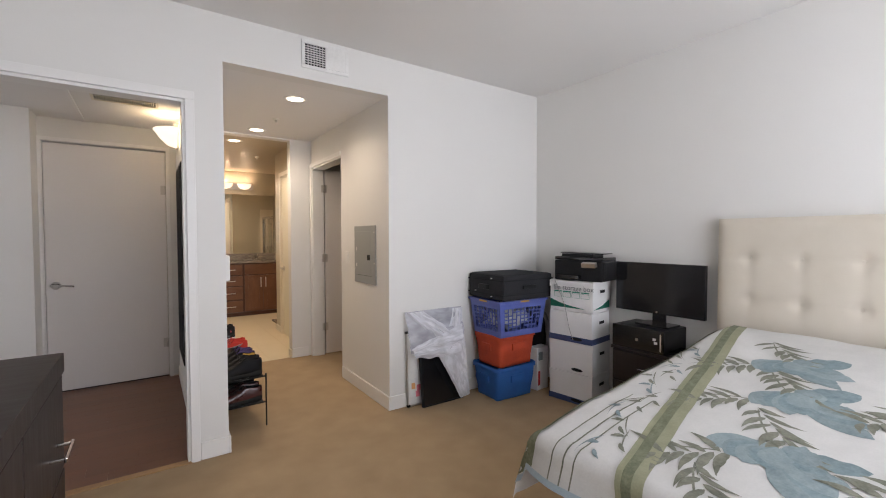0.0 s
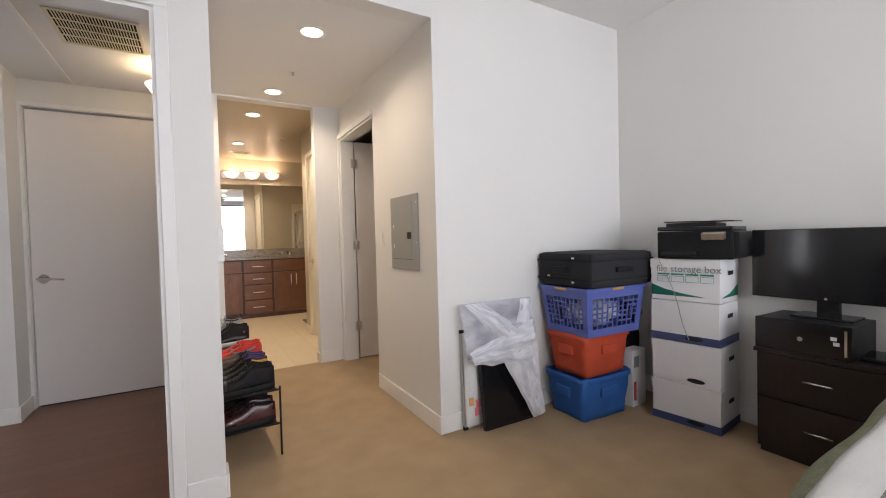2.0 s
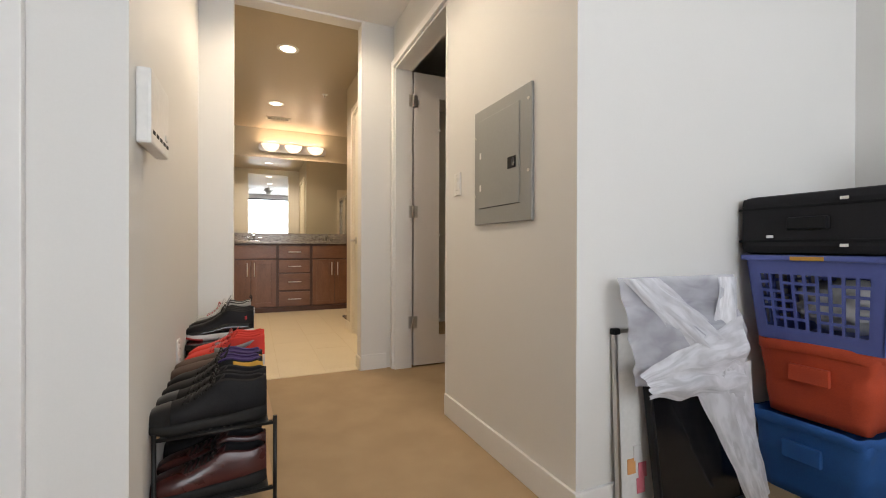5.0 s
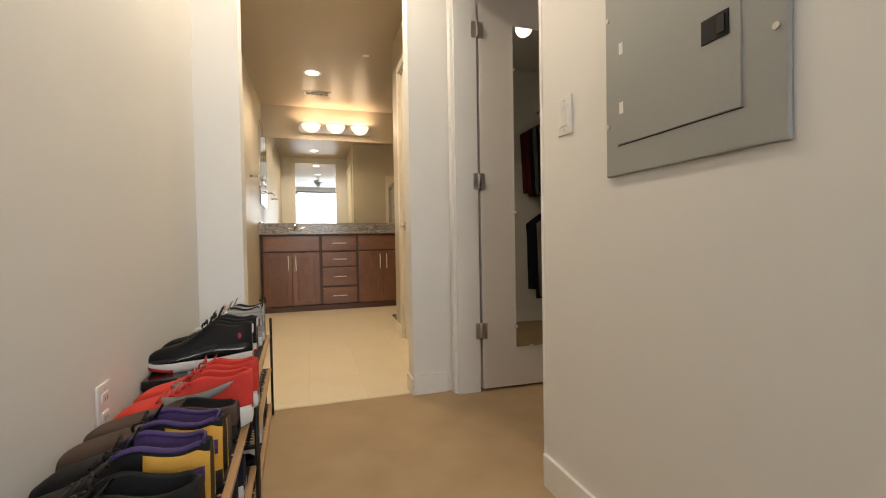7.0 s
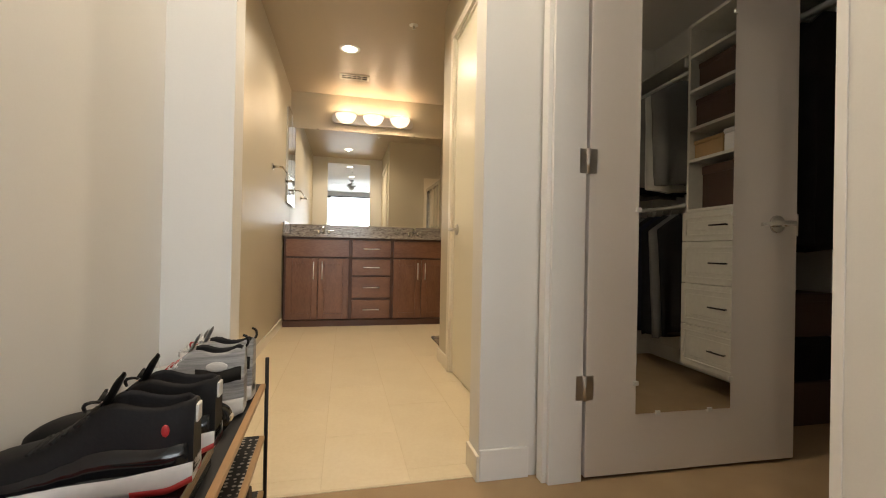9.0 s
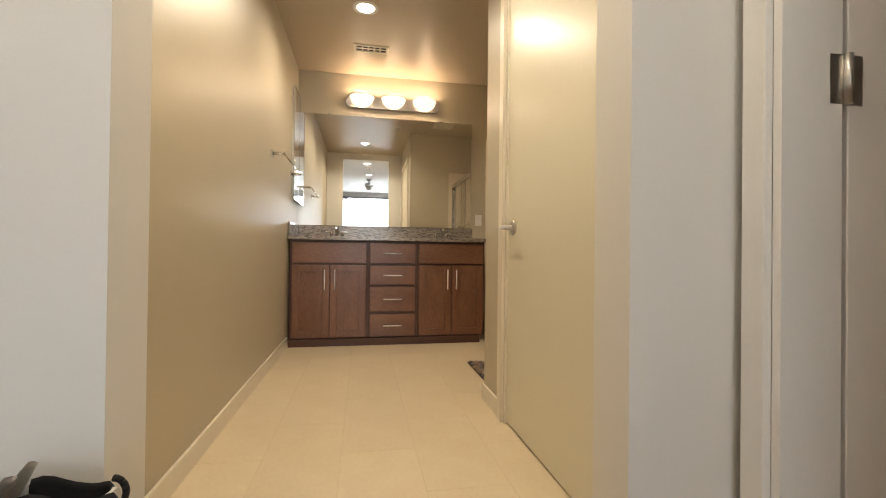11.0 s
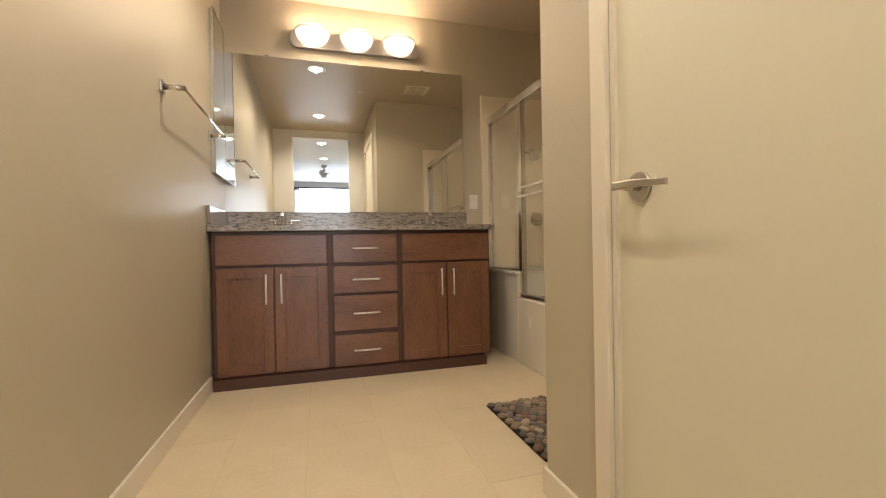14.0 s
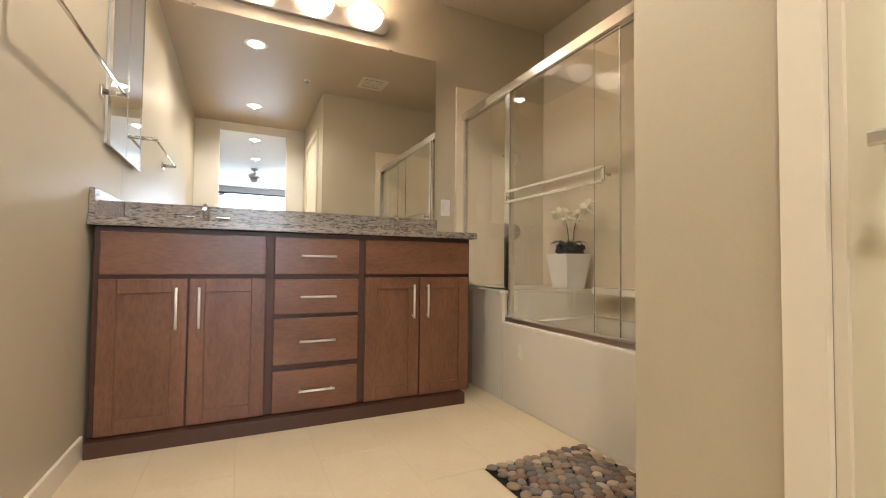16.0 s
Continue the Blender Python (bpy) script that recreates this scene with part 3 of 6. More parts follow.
CREAM = surface("cream_metal", (0.72, 0.66, 0.52), None, 0.45, scale=5, fine=60, bump=0.02)
grille("return_air_grille", pose(0.478, 5.07, HH, 180, 0, 0), 0.43, 0.47, "slotted cream return air grille in hall ceiling", 4, 27, 0.0042, 0.02, mat=CREAM)
structure("trim_access_frame", TRIM, (0.12, 0.145, 4.4, 6.15, HH - 0.012, HH), label="thin edge strip of ceiling access panel", bev=0.002)
_v = grille("wall_register", pose(1.70, 4.12, 2.735, 90, 0, 0), 0.35, 0.20, "white wall register with one open louvre half", 9, 14, 0.004, 0.025)
part("damper_plate", cuboid((0.0, 0.15, -0.075, 0.075, 0.008, 0.011), 0.001), WHITE_PLASTIC, _v, "closed white half")
_v = grille("ceiling_register", pose(1.555, 9.275, HB, 180, 0, 0), 0.31, 0.14, "cream ceiling register with two dark slots", 2, 5, 0.012, 0.026, mat=CREAM)
grille("exhaust_fan", pose(2.62, 8.30, HB, 180, 0, 0), 0.27, 0.27, "cream square exhaust fan cover", 7, 2, 0.012, 0.035, mat=CREAM)


def sprinkler(x, y, z):
    ob = thing("sprinkler_head", pose(x, y, z), "small white ceiling sprinkler head", "sprinkler", "sprinkler heads")
    part("escutcheon", lathe(bmesh.new(), (0, 0, 0), [(0.0005, -0.009), (0.02, -0.009), (0.036, -0.001)], 20), WHITE_PLASTIC, ob)
    part("pendant", lathe(bmesh.new(), (0, 0, 0), [(0.008, -0.009), (0.008, -0.028), (0.016, -0.03), (0.0005, -0.034)], 14), NICKEL, ob)


sprinkler(1.635, 5.33, HC)
sprinkler(2.0, 8.08, HB)


def wall_plate(name, m, label, kind):
    """A switch or outlet plate on y = 0, facing -y."""
    ob = thing(name, m, label, kind)
    part("plate", cuboid((-0.036, 0.036, -0.006, 0, -0.058, 0.058), 0.003), WHITE_PLASTIC, ob)
    if kind == "light switch":
        part("rocker", cuboid((-0.016, 0.016, -0.010, -0.005, -0.032, 0.032), 0.002, pose(0, 0, 0, 3)), WHITE_PLASTIC, ob)
    else:
        for z in (-0.022, 0.022):
            r = part("receptacle", cuboid((-0.017, 0.017, -0.009, -0.005, z - 0.014, z + 0.014), 0.003), WHITE_PLASTIC, ob)
            for x in (-0.006, 0.006):
                part("slot", cuboid((x - 0.001, x + 0.001, -0.0095, -0.0088, z - 0.005, z + 0.005)), DARK_HOLE, r)
    for z in (-0.045, 0.045):
        part("screw", rod(bmesh.new(), (0, -0.0055, z), (0, -0.0075, z), 0.003, seg=8), NICKEL, ob)


wall_plate("light_switch", pose(XP, 5.0, 1.225, 0, 0, -90), "white rocker light switch beside the breaker panel", "light switch")
wall_plate("light_switch", pose(2.725, 9.875, 1.197), "white switch plate beside vanity mirror", "light switch")
wall_plate("wall_outlet", pose(corridor_x(5.04), 5.04, 0.47, 0, 0, 92.2), "white duplex outlet above the shoe rack", "wall outlet")

# intercom box on the corridor's west wall
_ob = thing("intercom", pose(1.0205, 4.275, 1.218, 0, 0, 90), "plain white plastic wall intercom box", "intercom")
part("housing", cuboid((-0.105, 0.105, -0.03, 0, -0.085, 0.085), 0.006), WHITE_PLASTIC, _ob)
for _i in range(5):
    part("slot", cuboid((-0.090 + _i * 0.040, -0.066 + _i * 0.040, -0.031, -0.0285, -0.060, -0.051), 0.0008), DARK_HOLE, _ob)
part("button", cuboid((0.05, 0.075, -0.033, -0.029, -0.045, -0.03), 0.003), WHITE_PLASTIC, _ob)

# breaker panel in the corridor wall
_ob = thing("breaker_panel", pose(XP, 4.575, 1.005, 0, 0, -90), "grey steel breaker panel cover with hinged door", "breaker panel")
part("cover", cuboid((-0.2235, 0.2235, -0.012, 0, 0, 0.52), 0.004), PANEL_GREY, _ob)
_d = part("panel_door", cuboid((-0.175, 0.145, -0.0155, -0.0115, 0.075, 0.47), 0.002), PANEL_GREY, _ob)
part("latch", cuboid((0.066, 0.124, -0.0175, -0.0150, 0.215, 0.262), 0.002), BLACK_PLASTIC, _d, "black recessed latch")
part("latch_slider", cuboid((0.102, 0.118, -0.021, -0.017, 0.222, 0.256), 0.001), GLOSS_BLACK, _d)
for _z in (0.165, 0.31):
    part("label_sticker", cuboid((-0.168, -0.155, -0.0162, -0.0153, _z - 0.014, _z + 0.014)), WHITE_PLASTIC, _d)
for _x, _z in ((-0.213, 0.13), (-0.213, 0.40), (0.205, 0.19), (0.205, 0.46)):
    part("screw", rod(bmesh.new(), (_x, -0.0115, _z), (_x, -0.0155, _z), 0.006, seg=10), NICKEL, _ob)
part("gap", cuboid((-0.178, 0.148, -0.0128, -0.0118, 0.0725, 0.0745)), DARK_HOLE, _ob)

# hall sconce and dark hall picture
_ob = thing("wall_sconce", pose(0.85, 5.52, 2.30, 0, 0, -90), "lit white glass bowl sconce on hall wall", "wall light")
part("bracket", rod(bmesh.new(), (0, 0, 0.1), (0, -0.05, 0.1), 0.05, 0.03, 20), NICKEL, _ob)
_s = part("shade", lathe(bmesh.new(), (0, -0.02, 0), [(0.012, -0.08), (0.07, -0.062), (0.13, 0.0), (0.178, 0.07), (0.174, 0.072), (0.12, 0.006), (0.06, -0.05)], 28, a0=math.pi, a1=2 * math.pi), SCONCE_GLASS, _ob, "white lit glass bowl")
_s.visible_shadow = False
part("finial", rod(bmesh.new(), (0, -0.02, -0.095), (0, -0.02, -0.065), 0.006, 0.012, 12), NICKEL, _ob)
_ob = thing("wall_picture", pose(0.85, 5.25, 0.40, 0, 0, -90), "tall black framed picture on hall wall", "picture")
part("frame", cuboid((-0.30, 0.30, -0.03, 0, 0, 1.62), 0.004), BLACK_METAL, _ob)
part("canvas", cuboid((-0.27, 0.27, -0.033, -0.029, 0.03, 1.59)), CLOTH_BLACK, _ob)

# ceiling fan over the bed's foot
_ob = thing("ceiling_fan", pose(1.66, 2.25, H), "dark metal ceiling fan with pale blades at rest", "ceiling fan")
part("canopy", lathe(bmesh.new(), (0, 0, 0), [(0.075, -0.001), (0.07, -0.04), (0.02, -0.06), (0.02, -0.12)], 24), NICKEL, _ob)
part("motor", lathe(bmesh.new(), (0, 0, 0), [(0.02, -0.112), (0.10, -0.12), (0.125, -0.16), (0.12, -0.22), (0.06, -0.25), (0.0005, -0.255)], 28), NICKEL, _ob)
part("light_bowl", lathe(bmesh.new(), (0, 0, 0), [(0.085, -0.245), (0.08, -0.28), (0.045, -0.31), (0.0005, -0.32)], 24), WHITE_PLASTIC, _ob)
for _k in range(5):
    _bm = cuboid((0.14, 0.58, -0.06, 0.06, -0.196, -0.188), 0.003)
    bx(_bm, 0.09, 0.2, -0.015, 0.015, -0.188, -0.180)
    bmesh.ops.transform(_bm, matrix=pose(0, 0, 0, 0, 0, 72 * _k + 8), verts=_bm.verts)
    part("blade", _bm, WHITE_PLASTIC, _ob)


# ---- shelves of shoes in the corridor ----
def perforated():
    """Black webbing with rows of small pale holes."""
    m, nt, b = principled("perforated_webbing", (0.014, 0.013, 0.013), 0.75)
    n, li = nt.nodes, nt.links
    tc, v, r = n.new("ShaderNodeTexCoord"), n.new("ShaderNodeTexVoronoi"), n.new("ShaderNodeValToRGB")
    v.inputs["Scale"].default_value, v.inputs["Randomness"].default_value = 52, 0.35
    li.new(tc.outputs["Object"], v.inputs["Vector"])
    li.new(v.outputs["Distance"], r.inputs[0])
    e = r.color_ramp.elements
    e[0].position, e[0].color = 0.24, (0.42, 0.38, 0.33, 1)
    e[1].position, e[1].color = 0.30, (0.014, 0.013, 0.013, 1)
    li.new(r.outputs[0], b.inputs["Base Color"])
    return m


PERFORATED = perforated()


def shoe_rack(m, length, levels, label):
    ob = thing("shoe_rack", m, label, "shoe rack", "shoe racks along the wall")
    for y in (0.006, length - 0.006):
        for x in (0.008, 0.312):
            part("post", rod(bmesh.new(), (x, y, 0), (x, y, levels[0] + (0.08 if len(levels) > 2 and x > 0.1 else 0.012)), 0.006, seg=8), BLACK_METAL, ob)
        for z in levels:
            part("side_rail", rod(bmesh.new(), (0.008, y, z - 0.008), (0.312, y, z - 0.008), 0.005, seg=8), BLACK_METAL, ob)
    for z in levels:
        s = part("shelf", cuboid((0.012, 0.305, 0.01, length - 0.01, z - 0.012, z - 0.003), 0.001), PERFORATED, ob, "black perforated webbing shelf")
        for x in (0.302, 0.012):
            part("edge_strip", cuboid((x - 0.008, x + 0.008, 0.012, length - 0.012, z - 0.014, z), 0.002), SLAT_WOOD, s, "pale wooden edge")
    return ob




def rack_front(y):
    """The front line of the racks, which follow the wall."""
    return 1.324 - 0.0385 * (y - 4.395)


shoe_rack(pose(rack_front(4.39) - 0.318, 4.39, 0, 0, 0, 2.2), 0.83, (0.385, 0.19), "low black metal shoe rack with two full shelves")
shoe_rack(pose(rack_front(5.24) - 0.318, 5.24, 0, 0, 0, 2.2), 0.86, (0.40, 0.235, 0.06), "black metal shoe rack with three shelves of shoes")

WHITE_RUBBER = surface("white_rubber", (0.66, 0.65, 0.63), None, 0.55, scale=8, fine=90, bump=0.05)
RED_RUBBER = surface("red_rubber", (0.4, 0.02, 0.02), None, 0.5)
BLACK_RUBBER = surface("black_rubber", (0.015, 0.014, 0.013), None, 0.6, spec=0.2)
BLACK_LEATHER = surface("black_leather", (0.006, 0.006, 0.007), (0.012, 0.011, 0.011), 0.55, scale=12, fine=180, bump=0.35, spec=0.14)
BROWN_LEATHER = surface("brown_suede", (0.065, 0.034, 0.022), (0.045, 0.023, 0.015), 0.75, scale=12, fine=200, bump=0.3)
OXBLOOD = surface("oxblood_leather", (0.07, 0.016, 0.013), (0.04, 0.01, 0.009), 0.28, scale=9, fine=120, bump=0.08)
RED_KNIT = surface("red_knit", (0.60, 0.035, 0.02), (0.48, 0.025, 0.016), 0.8, scale=12, fine=300, bump=0.5)
PURPLE_KNIT = surface("purple_suede", (0.075, 0.04, 0.16), (0.05, 0.028, 0.11), 0.8, scale=12, fine=220, bump=0.3)
YELLOW = surface("yellow_leather", (0.62, 0.33, 0.035), None, 0.55)
GREY_KNIT = surface("grey_knit", (0.46, 0.46, 0.46), (0.16, 0.16, 0.165), 0.8, scale=6, fine=60, bump=0.4, stretch=(0.4, 0.4, 14))
LACE_GREY = surface("grey_lace", (0.25, 0.25, 0.25), None, 0.9)


def shoe(place, upper, sole, label, lining=CLOTH_BLACK, high=1.0, length=0.30, lace=None, trim=None, turn=0.0, slim=1.0, outsole=None, tab=None, low_sole=0.024, stripe=None, cap=None, heel=1.0, tongue=0.0, guard=None, strap=None, patch=None, loop=None, emblem=None, collar=None):
    """A shoe with its heel at +x and its toe at -x, standing at place; heel: its height against the collar's."""
    ob = thing("shoe", pose(*place, 0, 0, turn), label, "shoe", "shoes on the racks")
    L = length
    base = low_sole
    key = [0.0, 0.04, 0.12, 0.25, 0.38, 0.48, 0.56, 0.66, 0.78, 0.88, 0.96, 1.0]
    kw = [0.016, 0.031, 0.044, 0.050, 0.047, 0.043, 0.041, 0.040, 0.039, 0.037, 0.030, 0.021]
    kh = [0.022, 0.036, 0.047, 0.054, 0.066, 0.082, 0.098, 0.104, 0.094, 0.091, 0.098, 0.093]
    st = [0.5 - 0.5 * math.cos(math.pi * i / 32) for i in range(33)]

    def smooth(ks, s):
        return sum(float(np.interp(min(1.0, max(0.0, s + d)), key, ks)) for d in (-0.03, -0.015, 0, 0.015, 0.03)) / 5

    def step(a, b, s):
        q = min(1.0, max(0.0, (s - a) / (b - a)))
        return q * q * (3 - 2 * q)

    wd = [smooth(kw, s) * slim for s in st]
    ht = [smooth(kh, s) * (1 + (high - 1) * step(0.25, 0.62, s)) * (1 + (heel - 1) * step(0.72, 0.95, s)) for s in st]
    rings, srings, orings = [], [], []
    for s, w, h in zip(st, wd, ht):
        x = -L / 2 + L * s
        cy = 0.008 * math.sin(s * 3.0)
        z0 = base - 0.002
        o = step(0.50, 0.60, s) * step(0.985, 0.93, s)
        crease = 0.0012 * math.sin(s * 60) * step(0.2, 0.3, s) * step(0.62, 0.5, s)
        half = [(1.0, 0.0), (1.06, 0.22), (1.05, 0.45), (0.98 - 0.04 * o, 0.68), (0.82 + 0.05 * o, 0.87 + 0.06 * o), (0.58 + 0.20 * o, 0.965 + 0.035 * o), (0.30 + 0.36 * o, 1.0 - 0.06 * o), (0.10 + 0.50 * o, 1.01 - 0.66 * o)]
        ring = [(x, cy - w * a, z0 + h * b + crease) for a, b in half] + [(x, cy + w * a, z0 + h * b + crease) for a, b in half[::-1]]
        rings.append(ring)
        lift = 0.014 * max(0.0, 0.22 - s) / 0.22 + 0.010 * max(0.0, s - 0.9) / 0.1
        ws = w + 0.0045
        th = base + 0.007 + 0.010 * step(0.6, 0.95, s) + 0.004 * step(0.15, 0.0, s)
        srings.append([(x, cy - ws * 0.96, lift), (x, cy - ws * 1.05, lift + (th - lift) * 0.35), (x, cy - ws * 1.02, th * 0.8), (x, cy - ws * 0.97, th), (x, cy + ws * 0.97, th), (x, cy + ws * 1.02, th * 0.8), (x, cy + ws * 1.05, lift + (th - lift) * 0.35), (x, cy + ws * 0.96, lift)])
        orings.append([(x, cy - ws * 1.0, lift - 0.0005), (x, cy - ws * 1.075, lift + 0.010), (x, cy + ws * 1.075, lift + 0.010), (x, cy + ws * 1.0, lift - 0.0005)])
    rings_upper = rings
    bm = bmesh.new()
    inner = [k for k, s in enumerate(st) if 0.55 < s < 0.965]
    for n, (f, i) in enumerate(loft(bm, rings)):
        if n // 16 in inner and i in (5, 6, 7, 8, 9):
            f.material_index = 1
    part("upper", bm, [upper, lining], ob)
    bm = bmesh.new()
    loft(bm, srings)
    so = part("sole", bm, sole, ob)
    if outsole:
        bm = bmesh.new()
        loft(bm, orings[-12:])
        part("heel_outsole", bm, outsole, so)
        bm = bmesh.new()
        loft(bm, orings[:12])
        part("toe_outsole", bm, outsole, so)
    if lace:
        bm = bmesh.new()
        for k in range(6):
            q = 0.31 + 0.045 * k
            x = -L / 2 + L * q
            h = float(np.interp(q, st, ht)) + base + 0.001
            w = float(np.interp(q, st, wd))
            rod(bm, (x, -w * 0.62, h - 0.008), (x + 0.008, 0.006, h + 0.002), 0.003, seg=6)
            rod(bm, (x + 0.008, 0.006, h + 0.002), (x, w * 0.78, h - 0.008), 0.003, seg=6)
            rod(bm, (x + 0.008, -w * 0.62, h - 0.007), (x + 0.001, w * 0.7, h - 0.005), 0.0026, seg=6)
        for sd in (-1, 1):
            x = -L / 2 + L * 0.56
            h = float(np.interp(0.56, st, ht)) + base
            pts = [Vector((x - 0.012 * q, sd * (0.004 + 0.03 * math.sin(q * 2.6)), h + 0.004 + 0.012 * math.sin(q * 3) - 0.01 * q)) for q in (0, 0.25, 0.5, 0.75, 1.0)]
            for p, q in zip(pts, pts[1:]):
                rod(bm, p, q, 0.0026, seg=6)
        part("laces", bm, lace, ob)
    bm = bmesh.new()
    x = -L / 2 + L * 0.535
    h = float(np.interp(0.55, st, ht)) + base
    loft(bm, [[(x + 0.030 * q + 0.004 * zz, 0.006 + yy * (0.028 - 0.004 * q * q), h - 0.022 + (0.030 + tongue) * q - 0.007 * abs(yy) + 0.005 * zz) for yy, zz in ((-1, 0), (-0.5, 0.8), (0, 1), (0.5, 0.8), (1, 0), (0.5, -0.6), (0, -0.8), (-0.5, -0.6))] for q in (0, 0.3, 0.6, 0.85, 1.0)])
    part("tongue", bm, upper, ob)
    if trim:
        bm = bmesh.new()
        back = [(r, q) for r, q in zip(rings_upper, st) if q > 0.66]
        for mirror in (0, 1):
            strip = []
            for r, q in back:
                cy = 0.008 * math.sin(q * 3.0)
                r = r[::-1] if mirror else r
                strip.append([(p[0] + 0.001, cy + (p[1] - cy) * 1.05, p[2]) for p in r[0:5]] + [(p[0], cy + (p[1] - cy) * 0.97, p[2]) for p in r[4::-1]])
            loft(bm, strip)
        part("quarter_panel", bm, trim, ob)

    def side_band(name, mat, i0, i1, s0, s1, swell, label=""):
        """A panel laid round both sides, between two lines of the upper."""
        bm = bmesh.new()
        for mirror in (0, 1):
            strip = []
            for r, q in zip(rings_upper, st):
                if s0 <= q <= s1:
                    cy = 0.008 * math.sin(q * 3.0)
                    r = r[::-1] if mirror else r
                    edge = r[i0:i1 + 1]
                    strip.append([(p[0], cy + (p[1] - cy) * swell, p[2]) for p in edge] + [(p[0], cy + (p[1] - cy) * 0.97, p[2]) for p in edge[::-1]])
            loft(bm, strip)
        part(name, bm, mat, ob, label)

    if guard:
        side_band("mudguard", guard, 0, 2, 0.02, 0.99, 1.035, "glossy patent band above the sole")
    if strap:
        side_band("strap", strap, 2, 3, 0.60, 0.99, 1.07, "dark strap round the heel")
    if patch or emblem:
        bm = bmesh.new()
        for sd in (-1, 1):
            q = 0.80 if patch else 0.88
            w = float(np.interp(q, st, wd))
            h = float(np.interp(q, st, ht))
            m = pose(-L / 2 + L * q, 0.008 * math.sin(q * 3.0) + sd * w * (0.97 if patch else 1.0), base + h * (0.74 if patch else 0.66))
            bmesh.ops.create_icosphere(bm, subdivisions=2, radius=1.0, matrix=m @ Matrix.Diagonal((0.026, 0.006, 0.013, 1) if patch else (0.006, 0.0035, 0.010, 1)))
        part("side_patch" if patch else "emblem", bm, patch or emblem, ob, "oval patch on the sides" if patch else "small plain mark by the heel")
    if collar:
        bm = bmesh.new()
        rim = [r for r, q in zip(rings_upper, st) if 0.50 <= q <= 0.975]
        line = [Vector(r[5]) for r in rim] + [Vector(r[10]) for r in rim[::-1]]
        loft(bm, [[p + Vector((0.002 * math.cos(a), 0.0045 * math.cos(a), 0.001 + 0.0045 * math.sin(a))) for a in (math.pi * k / 4 for k in range(8))] for p in line])
        part("collar", bm, collar, ob, "padded collar")
    if loop:
        bm = bmesh.new()
        top = base + ht[-3]
        pts = [Vector((L / 2 - 0.008 + 0.013 * math.sin(a), 0.004, top + 0.010 - 0.016 * math.cos(a))) for a in (math.pi * k / 8 for k in range(9))]
        for p, q in zip(pts, pts[1:]):
            rod(bm, p, q, 0.0035, seg=6)
        part("heel_loop", bm, loop, ob)
    if cap:
        bm = bmesh.new()
        loft(bm, [[(p[0] - 0.001, p[1] * 1.035, base - 0.002 + (p[2] - base + 0.002) * 1.035) for p in r] for r in rings_upper[:11]], caps=False)
        part("toe_cap", bm, cap, ob, "glossy toe cap")
    if stripe:
        bm = bmesh.new()
        for sd in (-1, 1):
            strip = []
            for k in range(9):
                q = k / 8
                s = 0.36 + 0.50 * q
                w = float(np.interp(s, st, wd)) * 1.05 + 0.0015
                zc = base + 0.036 + 0.034 * q + 0.03 * (0.5 - q) ** 2 * 2
                hh = 0.017 * (1 - q) ** 0.5 + 0.0015
                x, cy = -L / 2 + L * s, 0.008 * math.sin(s * 3.0)
                strip.append([(x, cy + sd * w, zc - hh), (x, cy + sd * (w + 0.0015), zc), (x, cy + sd * (w - 0.001), zc + hh), (x, cy + sd * (w - 0.004), zc)])
            loft(bm, strip)
        part("side_mark", bm, stripe, ob, "tapered stripe on the sides")
    if tab:
        part("heel_tab", cuboid((L / 2 - 0.012, L / 2 + 0.004, -0.012, 0.014, base + 0.062 * high * heel, base + 0.086 * high * heel), 0.003), tab, ob)
    return ob


def put_shoe(y, z, turn=0.0, back=0.0, **kw):
    n = kw.get("length", 0.30)
    shoe((rack_front(y) - 0.022 - back - n / 2, y, z), turn=2.0 + turn, **kw)


def pair(y, z, gap, back=0.0, **kw):
    put_shoe(y, z, 1.5, back + 0.006, **kw)
    put_shoe(y + gap, z, -2.0, back, **kw)


put_shoe(6.045, 0.40, upper=CLOTH_WHITE, sole=WHITE_RUBBER, label="white sneaker with red lace ends", high=1.25, lace=RED_RUBBER, back=0.05, length=0.28, tongue=0.03)
pair(5.845, 0.40, 0.108, upper=GREY_KNIT, sole=WHITE_RUBBER, label="grey and white knit high sneaker with black band", high=1.42, lace=WHITE_RUBBER, length=0.31, low_sole=0.03, tongue=0.035, heel=1.08, strap=BLACK_RUBBER, patch=WHITE_RUBBER, loop=BLACK_RUBBER)
_sb = thing("shoe_box", pose(rack_front(5.43) - 0.312, 5.295, 0.4005, 0, 0, 2.2), "flat glossy black box under the high-top sneakers", "box")
part("body", cuboid((0.0, 0.278, 0.004, 0.265, 0.0, 0.038), 0.004), GLOSS_BLACK, _sb)
part("lid", cuboid((-0.003, 0.281, 0.0, 0.269, 0.022, 0.050), 0.005), GLOSS_BLACK, _sb)
pair(5.415, 0.451, 0.125, upper=BLACK_LEATHER, sole=WHITE_RUBBER, label="black high-top sneaker with white and red sole", high=1.17, heel=1.02, lace=BLACK_RUBBER, outsole=RED_RUBBER, length=0.305, low_sole=0.023, tab=WHITE_RUBBER, tongue=0.035, guard=GLOSS_BLACK, emblem=RED_RUBBER)
pair(5.05, 0.385, 0.115, upper=RED_KNIT, sole=WHITE_RUBBER, label="bright red knit running shoe with white sole", high=1.02, heel=1.08, lace=RED_RUBBER, lining=RED_KNIT, length=0.30, stripe=LACE_GREY, low_sole=0.036, tongue=0.012, back=-0.03)
pair(4.87, 0.385, 0.097, upper=BROWN_LEATHER, sole=BLACK_RUBBER, label="brown suede loafer with dark lining", heel=0.92, high=0.74, length=0.31)
